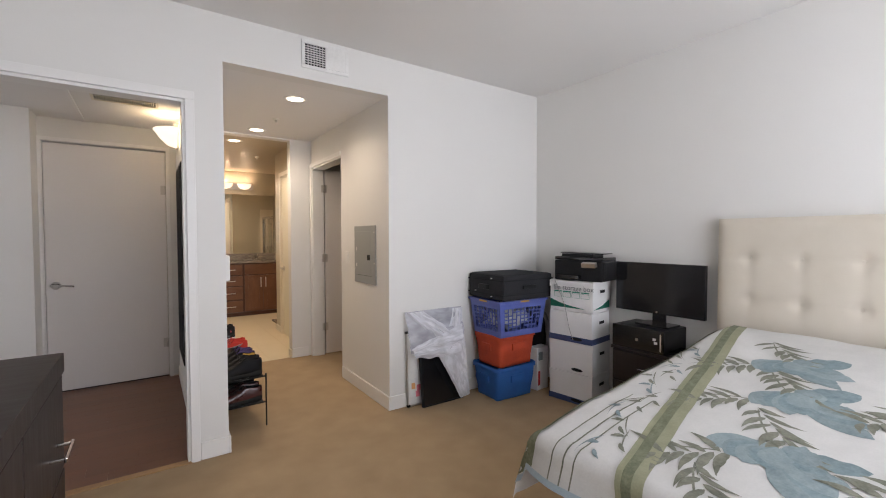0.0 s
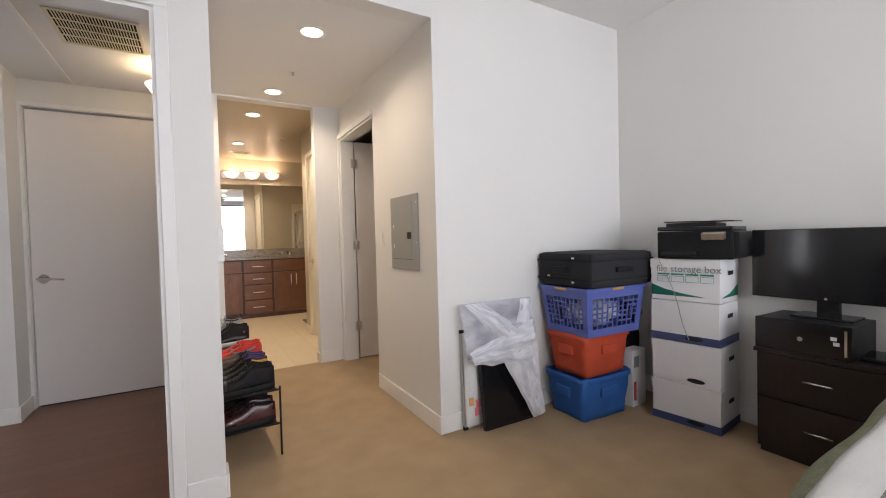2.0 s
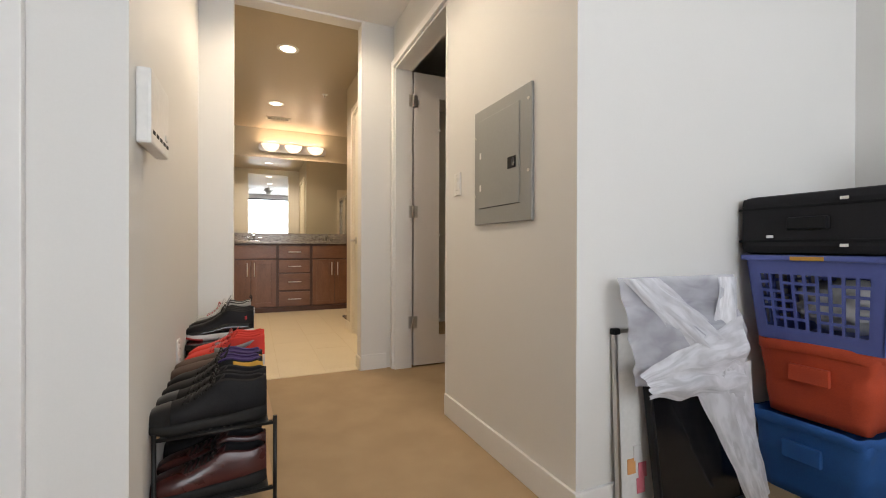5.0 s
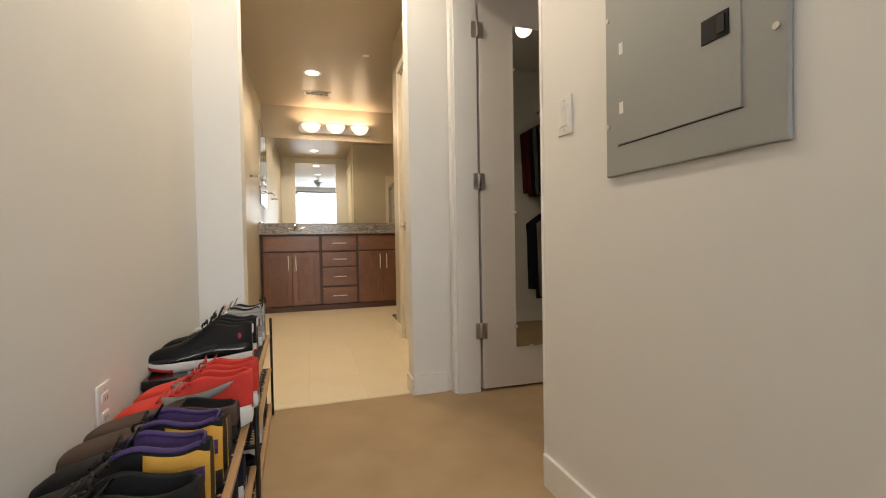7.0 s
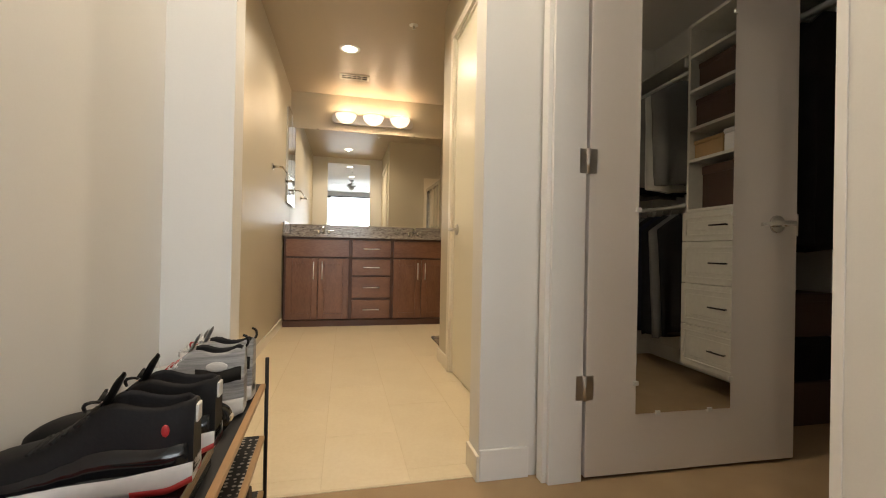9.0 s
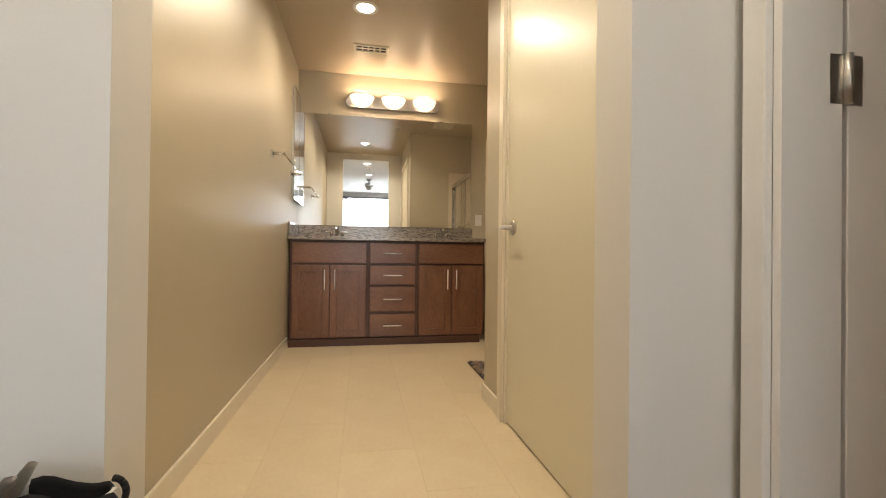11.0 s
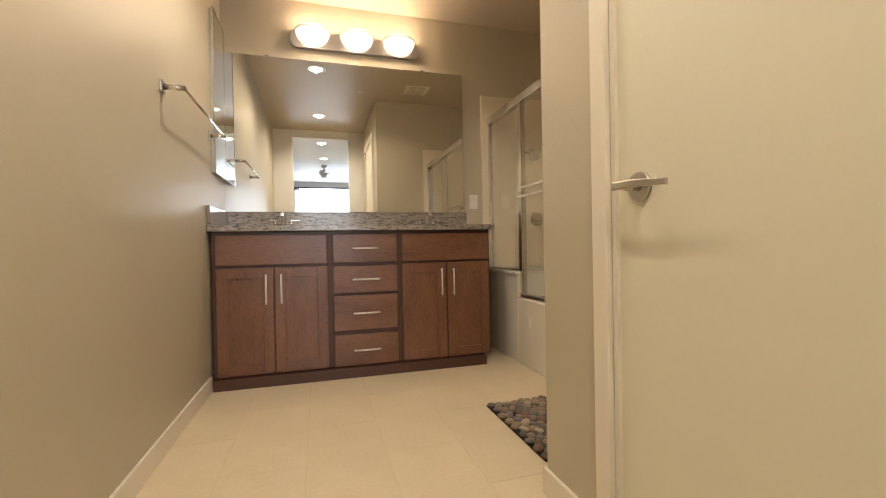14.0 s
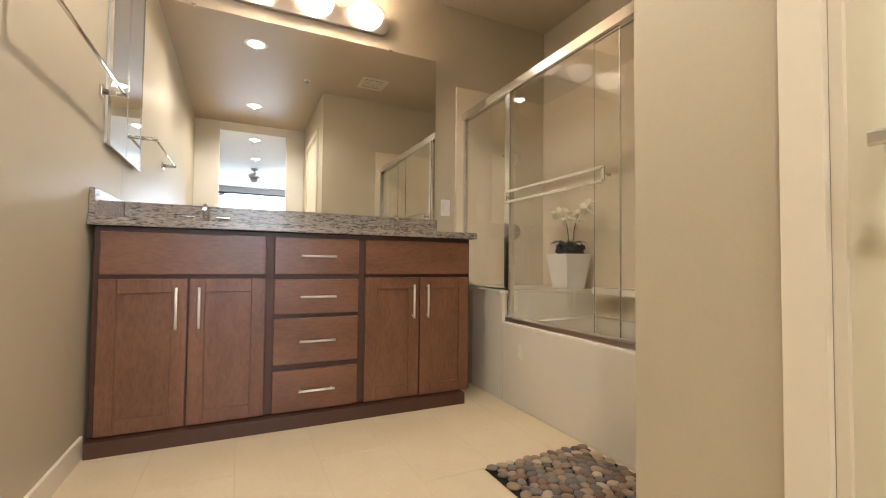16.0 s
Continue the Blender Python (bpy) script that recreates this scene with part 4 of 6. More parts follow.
pair(4.655, 0.385, 0.108, upper=BLACK_LEATHER, sole=BLACK_RUBBER, label="black and purple high sneaker with yellow heel panel", high=1.18, trim=YELLOW, lace=BLACK_RUBBER, lining=PURPLE_KNIT, collar=PURPLE_KNIT, strap=PURPLE_KNIT, tongue=0.02)
pair(4.445, 0.385, 0.10, upper=BLACK_LEATHER, sole=BLACK_RUBBER, label="black leather shoe with rounded toe", high=1.1, length=0.315, lace=BLACK_RUBBER, cap=GLOSS_BLACK)
pair(4.45, 0.19, 0.11, upper=OXBLOOD, sole=BLACK_RUBBER, label="polished oxblood leather dress shoe", high=0.92, length=0.31, lace=BLACK_RUBBER)
pair(4.70, 0.19, 0.11, upper=BLACK_LEATHER, sole=BLACK_RUBBER, label="black leather dress shoe on lower shelf", high=0.9, length=0.31)
pair(4.95, 0.19, 0.11, upper=CLOTH_NAVY, sole=WHITE_RUBBER, label="navy canvas shoe with white sole", high=0.9, length=0.30)
pair(5.32, 0.235, 0.11, upper=BLACK_LEATHER, sole=BLACK_RUBBER, label="black leather shoe on lower shelf", high=0.8)
pair(5.56, 0.06, 0.11, upper=CLOTH_WHITE, sole=WHITE_RUBBER, label="pale canvas shoe on lower shelf", high=0.85)
pair(5.82, 0.06, 0.11, upper=BROWN_LEATHER, sole=BLACK_RUBBER, label="brown leather shoe on lower shelf", high=0.85)
put_shoe(5.33, 0.06, upper=CLOTH_NAVY, sole=BLACK_RUBBER, label="navy canvas shoe on lowest shelf", high=0.85)

# glasses case lying among the shoes
_ob = thing("glasses_case", pose(rack_front(5.73) - 0.07, 5.73, 0.40, 0, 0, 90), "black glossy hard glasses case on the shelf", "case")
part("shell", lathe(bmesh.new(), (0, 0, 0.035), [(0.0005, -0.032), (0.018, -0.03), (0.033, -0.012), (0.034, 0.012), (0.018, 0.03), (0.0005, 0.032)], 20, up=(1, 0, 0)), GLOSS_BLACK, _ob)
part("clasp", cuboid((-0.01, 0.01, -0.037, -0.030, 0.03, 0.042), 0.002), NICKEL, _ob)

_ob = thing("closet_dome_light", pose(2.95, 5.35, HC), "small lit dome light on closet ceiling", "ceiling light")
part("base", lathe(bmesh.new(), (0, 0, 0), [(0.12, -0.001), (0.12, -0.02), (0.10, -0.024)], 24), WHITE_PLASTIC, _ob)
part("dome", lathe(bmesh.new(), (0, 0, 0), [(0.095, -0.022), (0.08, -0.045), (0.045, -0.062), (0.0005, -0.068)], 24), SCONCE_GLASS, _ob).visible_shadow = False
_ob = thing("door_chime", pose(corridor_x(5.3), 5.3, 2.33, 0, 0, 92.2), "small white door chime box high on the wall", "door chime")
part("housing", cuboid((-0.035, 0.035, -0.035, 0, -0.055, 0.055), 0.006), WHITE_PLASTIC, _ob)
part("grille", cuboid((-0.022, 0.022, -0.0365, -0.034, -0.035, 0.0), 0.001), PANEL_GREY, _ob)


# ---- bathroom ----
VF = 9.372     # front of the vanity doors
_van = thing("vanity_cabinet", pose(0, 0, 0), "reddish brown wood double vanity with nickel pulls", "vanity")
# carcass is the same wood, coloured darker for the shade in the gaps
part("carcass", cuboid((0.868, 2.655, VF + 0.018, 9.872, 0.07, 0.948), 0.003), CABINET_PLINTH_AND_SHADE, _van)
part("plinth", cuboid((0.872, 2.60, 9.33, 9.86, 0.0, 0.066), 0.002), CABINET_PLINTH_AND_SHADE, _van)


def pull(bm, p0, p1):
    """A bar pull between two points on the cabinet front."""
    a, b = Vector(p0), Vector(p1)
    d = (b - a).normalized()
    rod(bm, a - d * 0.012 + Vector((0, -0.028, 0)), b + d * 0.012 + Vector((0, -0.028, 0)), 0.0058, seg=10)
    for p in (a, b):
        rod(bm, p, p + Vector((0, -0.028, 0)), 0.0045, seg=8)
    return bm


def slab_front(name, x0, x1, z0, z1, handle=True):
    d = part(name, cuboid((x0, x1, VF, VF + 0.018, z0, z1), 0.004), CABINET_H, _van)
    if handle:
        c, z = (x0 + x1) / 2, (z0 + z1) / 2
        part("handle", pull(bmesh.new(), (c - 0.075, VF, z), (c + 0.075, VF, z)), PULL_METAL, d, "slim nickel bar pull")


def shaker(name, x0, x1, z0, z1, hx):
    bm = bmesh.new()
    r = 0.062
    for b in ((x0, x0 + r, z0, z1), (x1 - r, x1, z0, z1), (x0 + r, x1 - r, z0, z0 + r), (x0 + r, x1 - r, z1 - r, z1)):
        bx(bm, b[0], b[1], VF, VF + 0.018, b[2], b[3], bev=0.003)
    d = part(name, bm, CABINET, _van)
    part("panel", cuboid((x0 + r - 0.002, x1 - r + 0.002, VF + 0.009, VF + 0.016, z0 + r - 0.002, z1 - r + 0.002)), CABINET, d)
    part("handle", pull(bmesh.new(), (hx, VF, z1 - 0.21), (hx, VF, z1 - 0.05)), PULL_METAL, d, "slim nickel bar pull")


slab_front("false_front", 0.892, 1.535, 0.742, 0.925, False)
slab_front("false_front", 2.022, 2.64, 0.742, 0.925, False)
shaker("cabinet_door", 0.892, 1.212, 0.072, 0.724, 1.172)
shaker("cabinet_door", 1.220, 1.535, 0.072, 0.724, 1.260)
shaker("cabinet_door", 2.022, 2.328, 0.072, 0.724, 2.290)
shaker("cabinet_door", 2.336, 2.64, 0.072, 0.724, 2.374)
for _z0, _z1 in ((0.742, 0.925), (0.546, 0.718), (0.302, 0.526), (0.072, 0.274)):
    slab_front("drawer", 1.572, 1.985, _z0, _z1)

_top = thing("vanity_counter", pose(0, 0, 0), "speckled grey-brown granite counter with backsplash", "counter")
part("slab", cuboid((0.854, 2.685, 9.345, 9.873, 0.9485, 0.985), 0.004), GRANITE, _top)
part("backsplash", cuboid((0.876, 2.655, 9.853, 9.8735, 0.986, 1.105), 0.002), GRANITE, _top)
part("side_splash", cuboid((0.854, 0.8745, 9.36, 9.873, 0.986, 1.105), 0.002), GRANITE, _top)


def faucet(x):
    ob = thing("faucet", pose(x, 9.79, 0.986), "chrome two-handle bathroom faucet on the counter", "faucet", "bathroom faucets")
    part("base", cuboid((-0.085, 0.085, -0.028, 0.028, 0, 0.012), 0.005), CHROME, ob)
    bm = bmesh.new()
    rings = []
    for i in range(10):
        a = i / 9
        y, z = -0.13 * a ** 1.3, 0.012 + 0.105 * math.sin(min(1.0, a * 1.25) * math.pi * 0.5) - 0.03 * max(0, a - 0.6) / 0.4
        r = 0.017 - 0.005 * a
        rings.append([(r * math.cos(t), y, z + r * math.sin(t) * 0.8) if a > 0.3 else (r * math.cos(t), y + r * math.sin(t), z) for t in (2 * math.pi * k / 12 for k in range(12))])
    loft(bm, rings)
    part("spout", bm, CHROME, ob)
    for s in (-1, 1):
        bm = rod(bmesh.new(), (s * 0.055, 0, 0.012), (s * 0.055, 0, 0.05), 0.016, 0.013, 16)
        bx(bm, *sorted((s * 0.05, s * 0.115)), -0.009, 0.009, 0.05, 0.06, bev=0.003)
        part("handle", bm, CHROME, ob)


faucet(1.25)
faucet(2.30)

_ob = thing("vanity_mirror", pose(0.853, 9.868, 1.107), "large frameless bathroom mirror above the counter", "mirror")
part("glass", cuboid((0.0, 1.785, -0.006, 0.0, 0.0, 1.122), 0.0015), MIRROR, _ob)
for _x in (0.3, 1.45):
    part("clip", cuboid((_x - 0.012, _x + 0.012, -0.010, 0.0, 1.115, 1.13), 0.002), CHROME, _ob)

# three-bowl light bar
_ob = thing("vanity_light", pose(1.797, 9.875, 2.375), "three-bowl vanity light bar in brushed nickel, lit", "wall light")
bm = bmesh.new()
rings = []
for _y, _s in ((0.0, 1.0), (-0.02, 1.0), (-0.028, 0.93)):
    r = []
    for k in range(32):
        t = 2 * math.pi * k / 32
        c, s = math.cos(t), math.sin(t)
        r.append(((0.43 if c > 0 else -0.43) + 0.055 * _s * c, _y, 0.062 * _s * s))
    rings.append(r)
loft(bm, rings)
part("backplate", bm, NICKEL, _ob)
for _x in BOWLS:
    x = _x - 1.797
    b = part("bowl", lathe(bmesh.new(), (x, -0.028, 0.0), [(0.02, -0.052), (0.07, -0.035), (0.105, 0.0), (0.122, 0.048), (0.118, 0.05), (0.10, 0.006), (0.06, -0.026)], 28, a0=math.pi, a1=2 * math.pi), BOWL_GLASS, _ob, "lit white glass half bowl")
    b.visible_shadow = False
    bm = bmesh.new()
    for z, rr in ((0.05, 0.124), (0.064, 0.118)):
        for k in range(20):
            t0, t1 = math.pi + math.pi * k / 20, math.pi + math.pi * (k + 1) / 20
            rod(bm, (x + rr * math.cos(t0), -0.028 + rr * math.sin(t0), z), (x + rr * math.cos(t1), -0.028 + rr * math.sin(t1), z), 0.0035, seg=6, caps=False)
    part("trim_band", bm, NICKEL, b)

# medicine cabinet with mirror door
_ob = thing("medicine_cabinet", pose(0.852, 9.545, 1.335), "recess-style medicine cabinet with mirrored door and white sides", "cabinet")
part("body", cuboid((0.0, 0.014, 0, 0.308, 0, 1.03), 0.002), WHITE_PLASTIC, _ob)
_d = part("mirror_door", cuboid((0.0155, 0.021, -0.004, 0.312, -0.004, 1.034), 0.0015), MIRROR, _ob)
bm = bmesh.new()
for b in ((-0.008, 0.314, -0.010, -0.004), (-0.008, 0.314, 1.034, 1.040)):
    bx(bm, 0.013, 0.024, b[0], b[1], b[2], b[3])
for b in ((-0.010, -0.0042), (0.3122, 0.317)):
    bx(bm, 0.013, 0.024, b[0], b[1], -0.010, 1.040)
part("edge_strip", bm, CHROME, _d)

# towel bar
_ob = thing("towel_bar", pose(0.852, 8.64, 1.543), "chrome towel bar with square posts", "towel bar")
for y in (0.0, 0.83):
    bm = cuboid((0.0, 0.012, y - 0.026, y + 0.026, -0.026, 0.026), 0.004)
    rod(bm, (0.012, y, 0), (0.096, y, 0), 0.0125, 0.011, 14)
    part("post", bm, CHROME, _ob)
part("bar", rod(bmesh.new(), (0.087, -0.008, 0.0), (0.087, 0.838, 0.0), 0.0068, seg=14), CHROME, _ob)

# tub with knee wall, surround and sliding glass
TX = 2.83
_tub = thing("bathtub", pose(0, 0, 0), "cream alcove bathtub with high plain apron", "bathtub")
part("apron", cuboid((TX, TX + 0.10, 7.828, 9.30, 0.0, 0.465), 0.012), TUB_WHITE, _tub)
part("back_rim", cuboid((3.52, 3.597, 7.828, 9.30, 0.0, 0.465), 0.01), TUB_WHITE, _tub)
for y0, y1 in ((7.828, 7.915), (9.22, 9.30)):
    part("end_rim", cuboid((TX + 0.10, 3.52, y0, y1, 0.0, 0.465)), TUB_WHITE, _tub)
part("basin_floor", cuboid((TX + 0.10, 3.52, 7.915, 9.22, 0.0, 0.12)), TUB_WHITE, _tub)
structure("wall_knee", TUB_WHITE, (TX, 3.597, 9.302, 9.655, 0, 0.625), label="low cream tiled knee wall beside the tub", bev=0.004)
structure("wall_knee_cap", TUB_WHITE, (TX - 0.014, 3.597, 9.30, 9.875, 0.626, 0.645), label="cream cap on the knee wall", bev=0.003)
structure("wall_vanity_return", BATH_PAINT, (TX + 0.004, 3.597, 9.657, 9.873, 0, 0.624), label="beige wall under the cap")
structure("trim_surround_north", SURROUND, (2.80, 3.597, 9.855, 9.8745, 0.646, 2.075), label="warm beige tub surround panel", bev=0.003)
structure("trim_surround_east", SURROUND, (3.58, 3.5985, 7.828, 9.855, 0.466, 2.075), label="warm beige tub surround panel")
structure("trim_surround_south", SURROUND, (2.80, 3.58, 7.8265, 7.845, 0.466, 2.075), label="warm beige tub surround panel", bev=0.003)

_ob = thing("shower_screen", pose(TX, 0, 0), "chrome-framed sliding glass shower screen on the tub", "shower screen")
part("top_rail", cuboid((0.012, 0.07, 7.847, 9.854, 1.83, 1.885), 0.004), CHROME, _ob)
part("bottom_track", cuboid((0.02, 0.075, 7.847, 9.298, 0.466, 0.49), 0.003), NICKEL, _ob)
part("sill_track", cuboid((0.025, 0.06, 9.302, 9.854, 0.646, 0.66), 0.003), CHROME, _ob)
part("post", cuboid((0.02, 0.062, 9.262, 9.298, 0.49, 1.83), 0.003), CHROME, _ob)
part("wall_post", cuboid((0.025, 0.06, 9.832, 9.854, 0.66, 1.83), 0.003), CHROME, _ob)
part("inner_post", cuboid((0.026, 0.058, 9.302, 9.32, 0.66, 1.83), 0.003), CHROME, _ob)
part("post", cuboid((0.02, 0.062, 7.847, 7.875, 0.49, 1.83), 0.003), CHROME, _ob)
for y0, y1, x, n in ((9.32, 9.832, 0.040, "fixed_pane"), (8.455, 9.262, 0.028, "sliding_pane"), (7.875, 8.62, 0.052, "sliding_pane")):
    p = part(n, cuboid((x, x + 0.006, y0, y1, 0.66 if n == "fixed_pane" else 0.50, 1.828)), GLASS, _ob, "clear slightly hazed glass")
    p.visible_shadow = False
    if n == "sliding_pane" and x < 0.04:
        bm = bmesh.new()
        for z in (1.165, 1.225):
            bx(bm, x - 0.045, x - 0.037, y0 + 0.045, y1 - 0.01, z - 0.008, z + 0.008, bev=0.002)
        for y in (y0 + 0.05, y1 - 0.016):
            bx(bm, x - 0.045, x - 0.037, y - 0.008, y + 0.008, 1.165, 1.225)
            rod(bm, (x - 0.04, y, 1.195), (x, y, 1.195), 0.006, seg=8)
        part("towel_rail", bm, CHROME, p, "chrome double rail on the glass")
part("edge_strip", cuboid((0.027, 0.035, 8.450, 8.4545, 0.50, 1.828)), CHROME, _ob)

# shelf ledge, shower fittings and potted orchid inside
structure("trim_ledge", TUB_WHITE, (3.44, 3.5795, 8.3, 9.20, 0.62, 0.66), label="cream ledge moulded in the surround", bev=0.006)
_ob = thing("tub_valve", pose(3.3, 9.855, 1.05), "chrome shower valve handle on the surround", "shower valve")
part("plate", rod(bmesh.new(), (0, 0, 0), (0, -0.012, 0), 0.06, 0.055, 24), CHROME, _ob)
part("handle", bx(rod(bmesh.new(), (0, -0.012, 0), (0, -0.06, 0), 0.018, 0.014, 14), -0.06, 0.01, -0.065, -0.05, -0.009, 0.009, bev=0.003), CHROME, _ob)
_ob = thing("wall_shower", pose(3.2, 9.855, 1.62), "chrome shower head on a short arm", "shower head")
part("arm", rod(bmesh.new(), (0, 0, 0), (0, -0.12, -0.02), 0.010, seg=12), CHROME, _ob)
part("head", rod(bmesh.new(), (0, -0.11, -0.01), (0, -0.16, -0.06), 0.018, 0.05, 20), CHROME, _ob)

_ob = thing("potted_orchid", pose(3.43, 9.40, 0.646) @ Matrix.Diagonal((1.2, 1.2, 1.15, 1)), "white orchid in a square white pot beside the tub", "potted plant")
bm = bmesh.new()
loft(bm, [[(sx * r, sy * r, z) for sx, sy in ((-1, -1), (1, -1), (1, 1), (-1, 1))] for r, z in ((0.06, 0.0), (0.088, 0.20), (0.08, 0.198), (0.072, 0.16))], smooth=False)
part("pot", bm, WHITE_PLASTIC, _ob)
ORCHID_LEAF = surface("orchid_leaf", (0.035, 0.07, 0.03), (0.06, 0.10, 0.04), 0.45, scale=20, fine=90, bump=0.2)
PETAL = surface("orchid_petal", (0.72, 0.68, 0.55), (0.66, 0.60, 0.45), 0.6, scale=20, fine=90, bump=0.1)
MOSS = surface("dark_moss", (0.03, 0.035, 0.05), (0.05, 0.05, 0.06), 0.9, scale=40, fine=200, bump=0.8)
bm = bmesh.new()
for _k in range(40):
    a, r = random.uniform(0, 6.28), random.uniform(0.0, 0.075)
    bmesh.ops.create_icosphere(bm, subdivisions=1, radius=random.uniform(0.012, 0.024), matrix=pose(r * math.cos(a), r * math.sin(a), random.uniform(0.18, 0.245)))
part("moss", bm, MOSS, _ob)
for _k in range(6):
    a = _k * 1.05
    rings = [[(r * math.cos(a) - w * math.sin(a) * q, r * math.sin(a) + w * math.cos(a) * q, 0.20 + z + abs(q) * 0.004) for q in (-1, 0, 1)] for r, w, z in ((0.01, 0.008, 0), (0.04, 0.018, 0.06), (0.07, 0.018, 0.075), (0.10, 0.003, 0.06))]
    bm = bmesh.new()
    loft(bm, rings, closed=False, caps=False)
    bmesh.ops.solidify(bm, geom=bm.faces[:], thickness=0.002)
    part("leaf", bm, ORCHID_LEAF, _ob)
for _k in range(2):
    bm = bmesh.new()
    pts = [Vector(((-1 + 2 * _k) * 0.015 + 0.02 * s * (1 - 2 * _k), -0.02 + 0.15 * s * s * (1 - 2 * _k), 0.20 + 0.26 * math.sin(s * 1.7))) for s in (i / 8 for i in range(9))]
    for p, q in zip(pts, pts[1:]):
        rod(bm, p, q, 0.003, seg=6, caps=False)
    part("stem", bm, ORCHID_LEAF, _ob)
    for p in pts[4:]:
        bm = bmesh.new()
        o = p + Vector((random.uniform(-0.015, 0.015), random.uniform(-0.015, 0.015), random.uniform(-0.01, 0.015)))
        for j in range(5):
            t = 2 * math.pi * j / 5 + random.random()
            d = Vector((0.3, math.cos(t), math.sin(t))).normalized()
            c = o + d * 0.018
            bmesh.ops.create_icosphere(bm, subdivisions=1, radius=1.0, matrix=Matrix.Translation(c) @ d.to_track_quat("X", "Z").to_matrix().to_4x4() @ Matrix.Diagonal((0.030, 0.022, 0.006, 1)))
        part("flower", bm, PETAL, _ob)

# pebble bath mat
_mat = thing("pebble_mat", pose(2.30, 8.005, 0.006), "dark bath mat covered with river pebbles", "bath mat")
part("backing", cuboid((0, 0.50, 0, 0.60, 0, 0.004), 0.001), BLACK_RUBBER, _mat)
PEBBLE = [surface("pebble_" + n, c, None, 0.5, scale=20, fine=120, bump=0.1, vary=0.22) for n, c in (("tan", (0.30, 0.22, 0.15)), ("grey", (0.17, 0.15, 0.14)), ("pale", (0.46, 0.38, 0.28)), ("brown", (0.16, 0.10, 0.065)))]
_pm = []
for _k, _p in enumerate(PEBBLE):
    bm = bmesh.new()
    bmesh.ops.create_icosphere(bm, subdivisions=2, radius=1.0)
    for v in bm.verts:
        v.co *= 1 + 0.12 * noise.noise(v.co * 1.3 + Vector((_k * 9, 0, 0)))
        v.co = Vector((v.co.x * 0.027, v.co.y * 0.021, v.co.z * 0.010))
    for f in bm.faces:
        f.smooth = True
    _pm.append(mesh_of("pebble", bm, _p))
_rng = random.Random(5)
_rows = 17
for _i in range(_rows):
    for _j in range(12):
        x = 0.022 + _j * 0.0415 + (0.02 if _i % 2 else 0) + _rng.uniform(-0.006, 0.006)
        y = 0.02 + _i * 0.035 + _rng.uniform(-0.005, 0.005)
        if x > 0.485:
            continue
        ob = new("pebble", _pm[_rng.choice((0, 0, 1, 1, 2, 3))])
        ob.parent = _mat
        s = _rng.uniform(0.8, 1.12)
        ob.matrix_local = pose(x, y, 0.011, _rng.uniform(-8, 8), _rng.uniform(-8, 8), _rng.uniform(0, 180)) @ Matrix.Diagonal((s, s, s, 1))


# ---- bed ----
BX0, BX1, BY0, BY1, BZ = 1.97, 3.80, 0.45, 2.215, 0.625
_bed = thing("bed", pose(0, 0, 0), "double bed with tufted cream headboard", "bed")
part("mattress", cuboid((BX0 + 0.02, BX1 - 0.02, BY0 + 0.03, BY1 - 0.03, 0.33, BZ - 0.03), 0.05), LINEN, _bed)
part("box_base", cuboid((BX0 + 0.04, BX1 - 0.02, BY0 + 0.05, BY1 - 0.05, 0.10, 0.325), 0.015), LINEN, _bed)
for _x in (BX0 + 0.12, BX1 - 0.12):
    for _y in (BY0 + 0.15, BY1 - 0.15):
        part("leg", rod(bmesh.new(), (_x, _y, 0), (_x, _y, 0.10), 0.025, 0.03, 12), ESPRESSO, _bed)

# headboard: a padded panel with three rows of buttons
HB0, HB1, HZ0, HZ1 = 0.34, 2.36, 0.25, 1.545
_cols = [HB1 - 0.19 - 0.27 * i for i in range(7)]
_rows = [HZ1 - 0.26 - 0.27 * i for i in range(4)]
bm = bmesh.new()
_ny, _nz = 96, 60
_g = []
for i in range(_ny + 1):
    col = []
    for j in range(_nz + 1):
        y, z = HB0 + (HB1 - HB0) * i / _ny, HZ0 + (HZ1 - HZ0) * j / _nz
        e = min(y - HB0, HB1 - y, HZ1 - z)
        d = -0.02 * (1 - math.exp(-max(0, e) / 0.02))
        near = min(math.hypot(y - a, z - b) for a in _cols for b in _rows)
        d += 0.013 * math.exp(-(near / 0.04) ** 2)
        ga = min(abs(y - a) for a in _cols) if z < _rows[0] + 0.02 else 1
        gb = min(abs(z - b) for b in _rows)
        d += 0.004 * math.exp(-(ga / 0.012) ** 2) + 0.004 * math.exp(-(gb / 0.012) ** 2)
        col.append(bm.verts.new((3.845 + d, y, z)))
    _g.append(col)
for i in range(_ny):
    for j in range(_nz):
        f = bm.faces.new((_g[i][j], _g[i][j + 1], _g[i + 1][j + 1], _g[i + 1][j]))
        f.smooth = True
bx(bm, 3.846, 3.915, HB0, HB1, 0.0, HZ1)
_h = part("headboard", bm, HEADBOARD, _bed, "button-tufted cream upholstered headboard")
for a in _cols:
    for b in _rows:
        part("button", rod(bmesh.new(), (3.845, a, b), (3.8385, a, b), 0.010, 0.008, 12), HEADBOARD, _h)

# coverlet: cloth laid over the bed and hanging at the foot and side
_spread = thing("coverlet", pose(0, 0, 0), "white coverlet printed with teal leaves and olive bands", "bedspread")


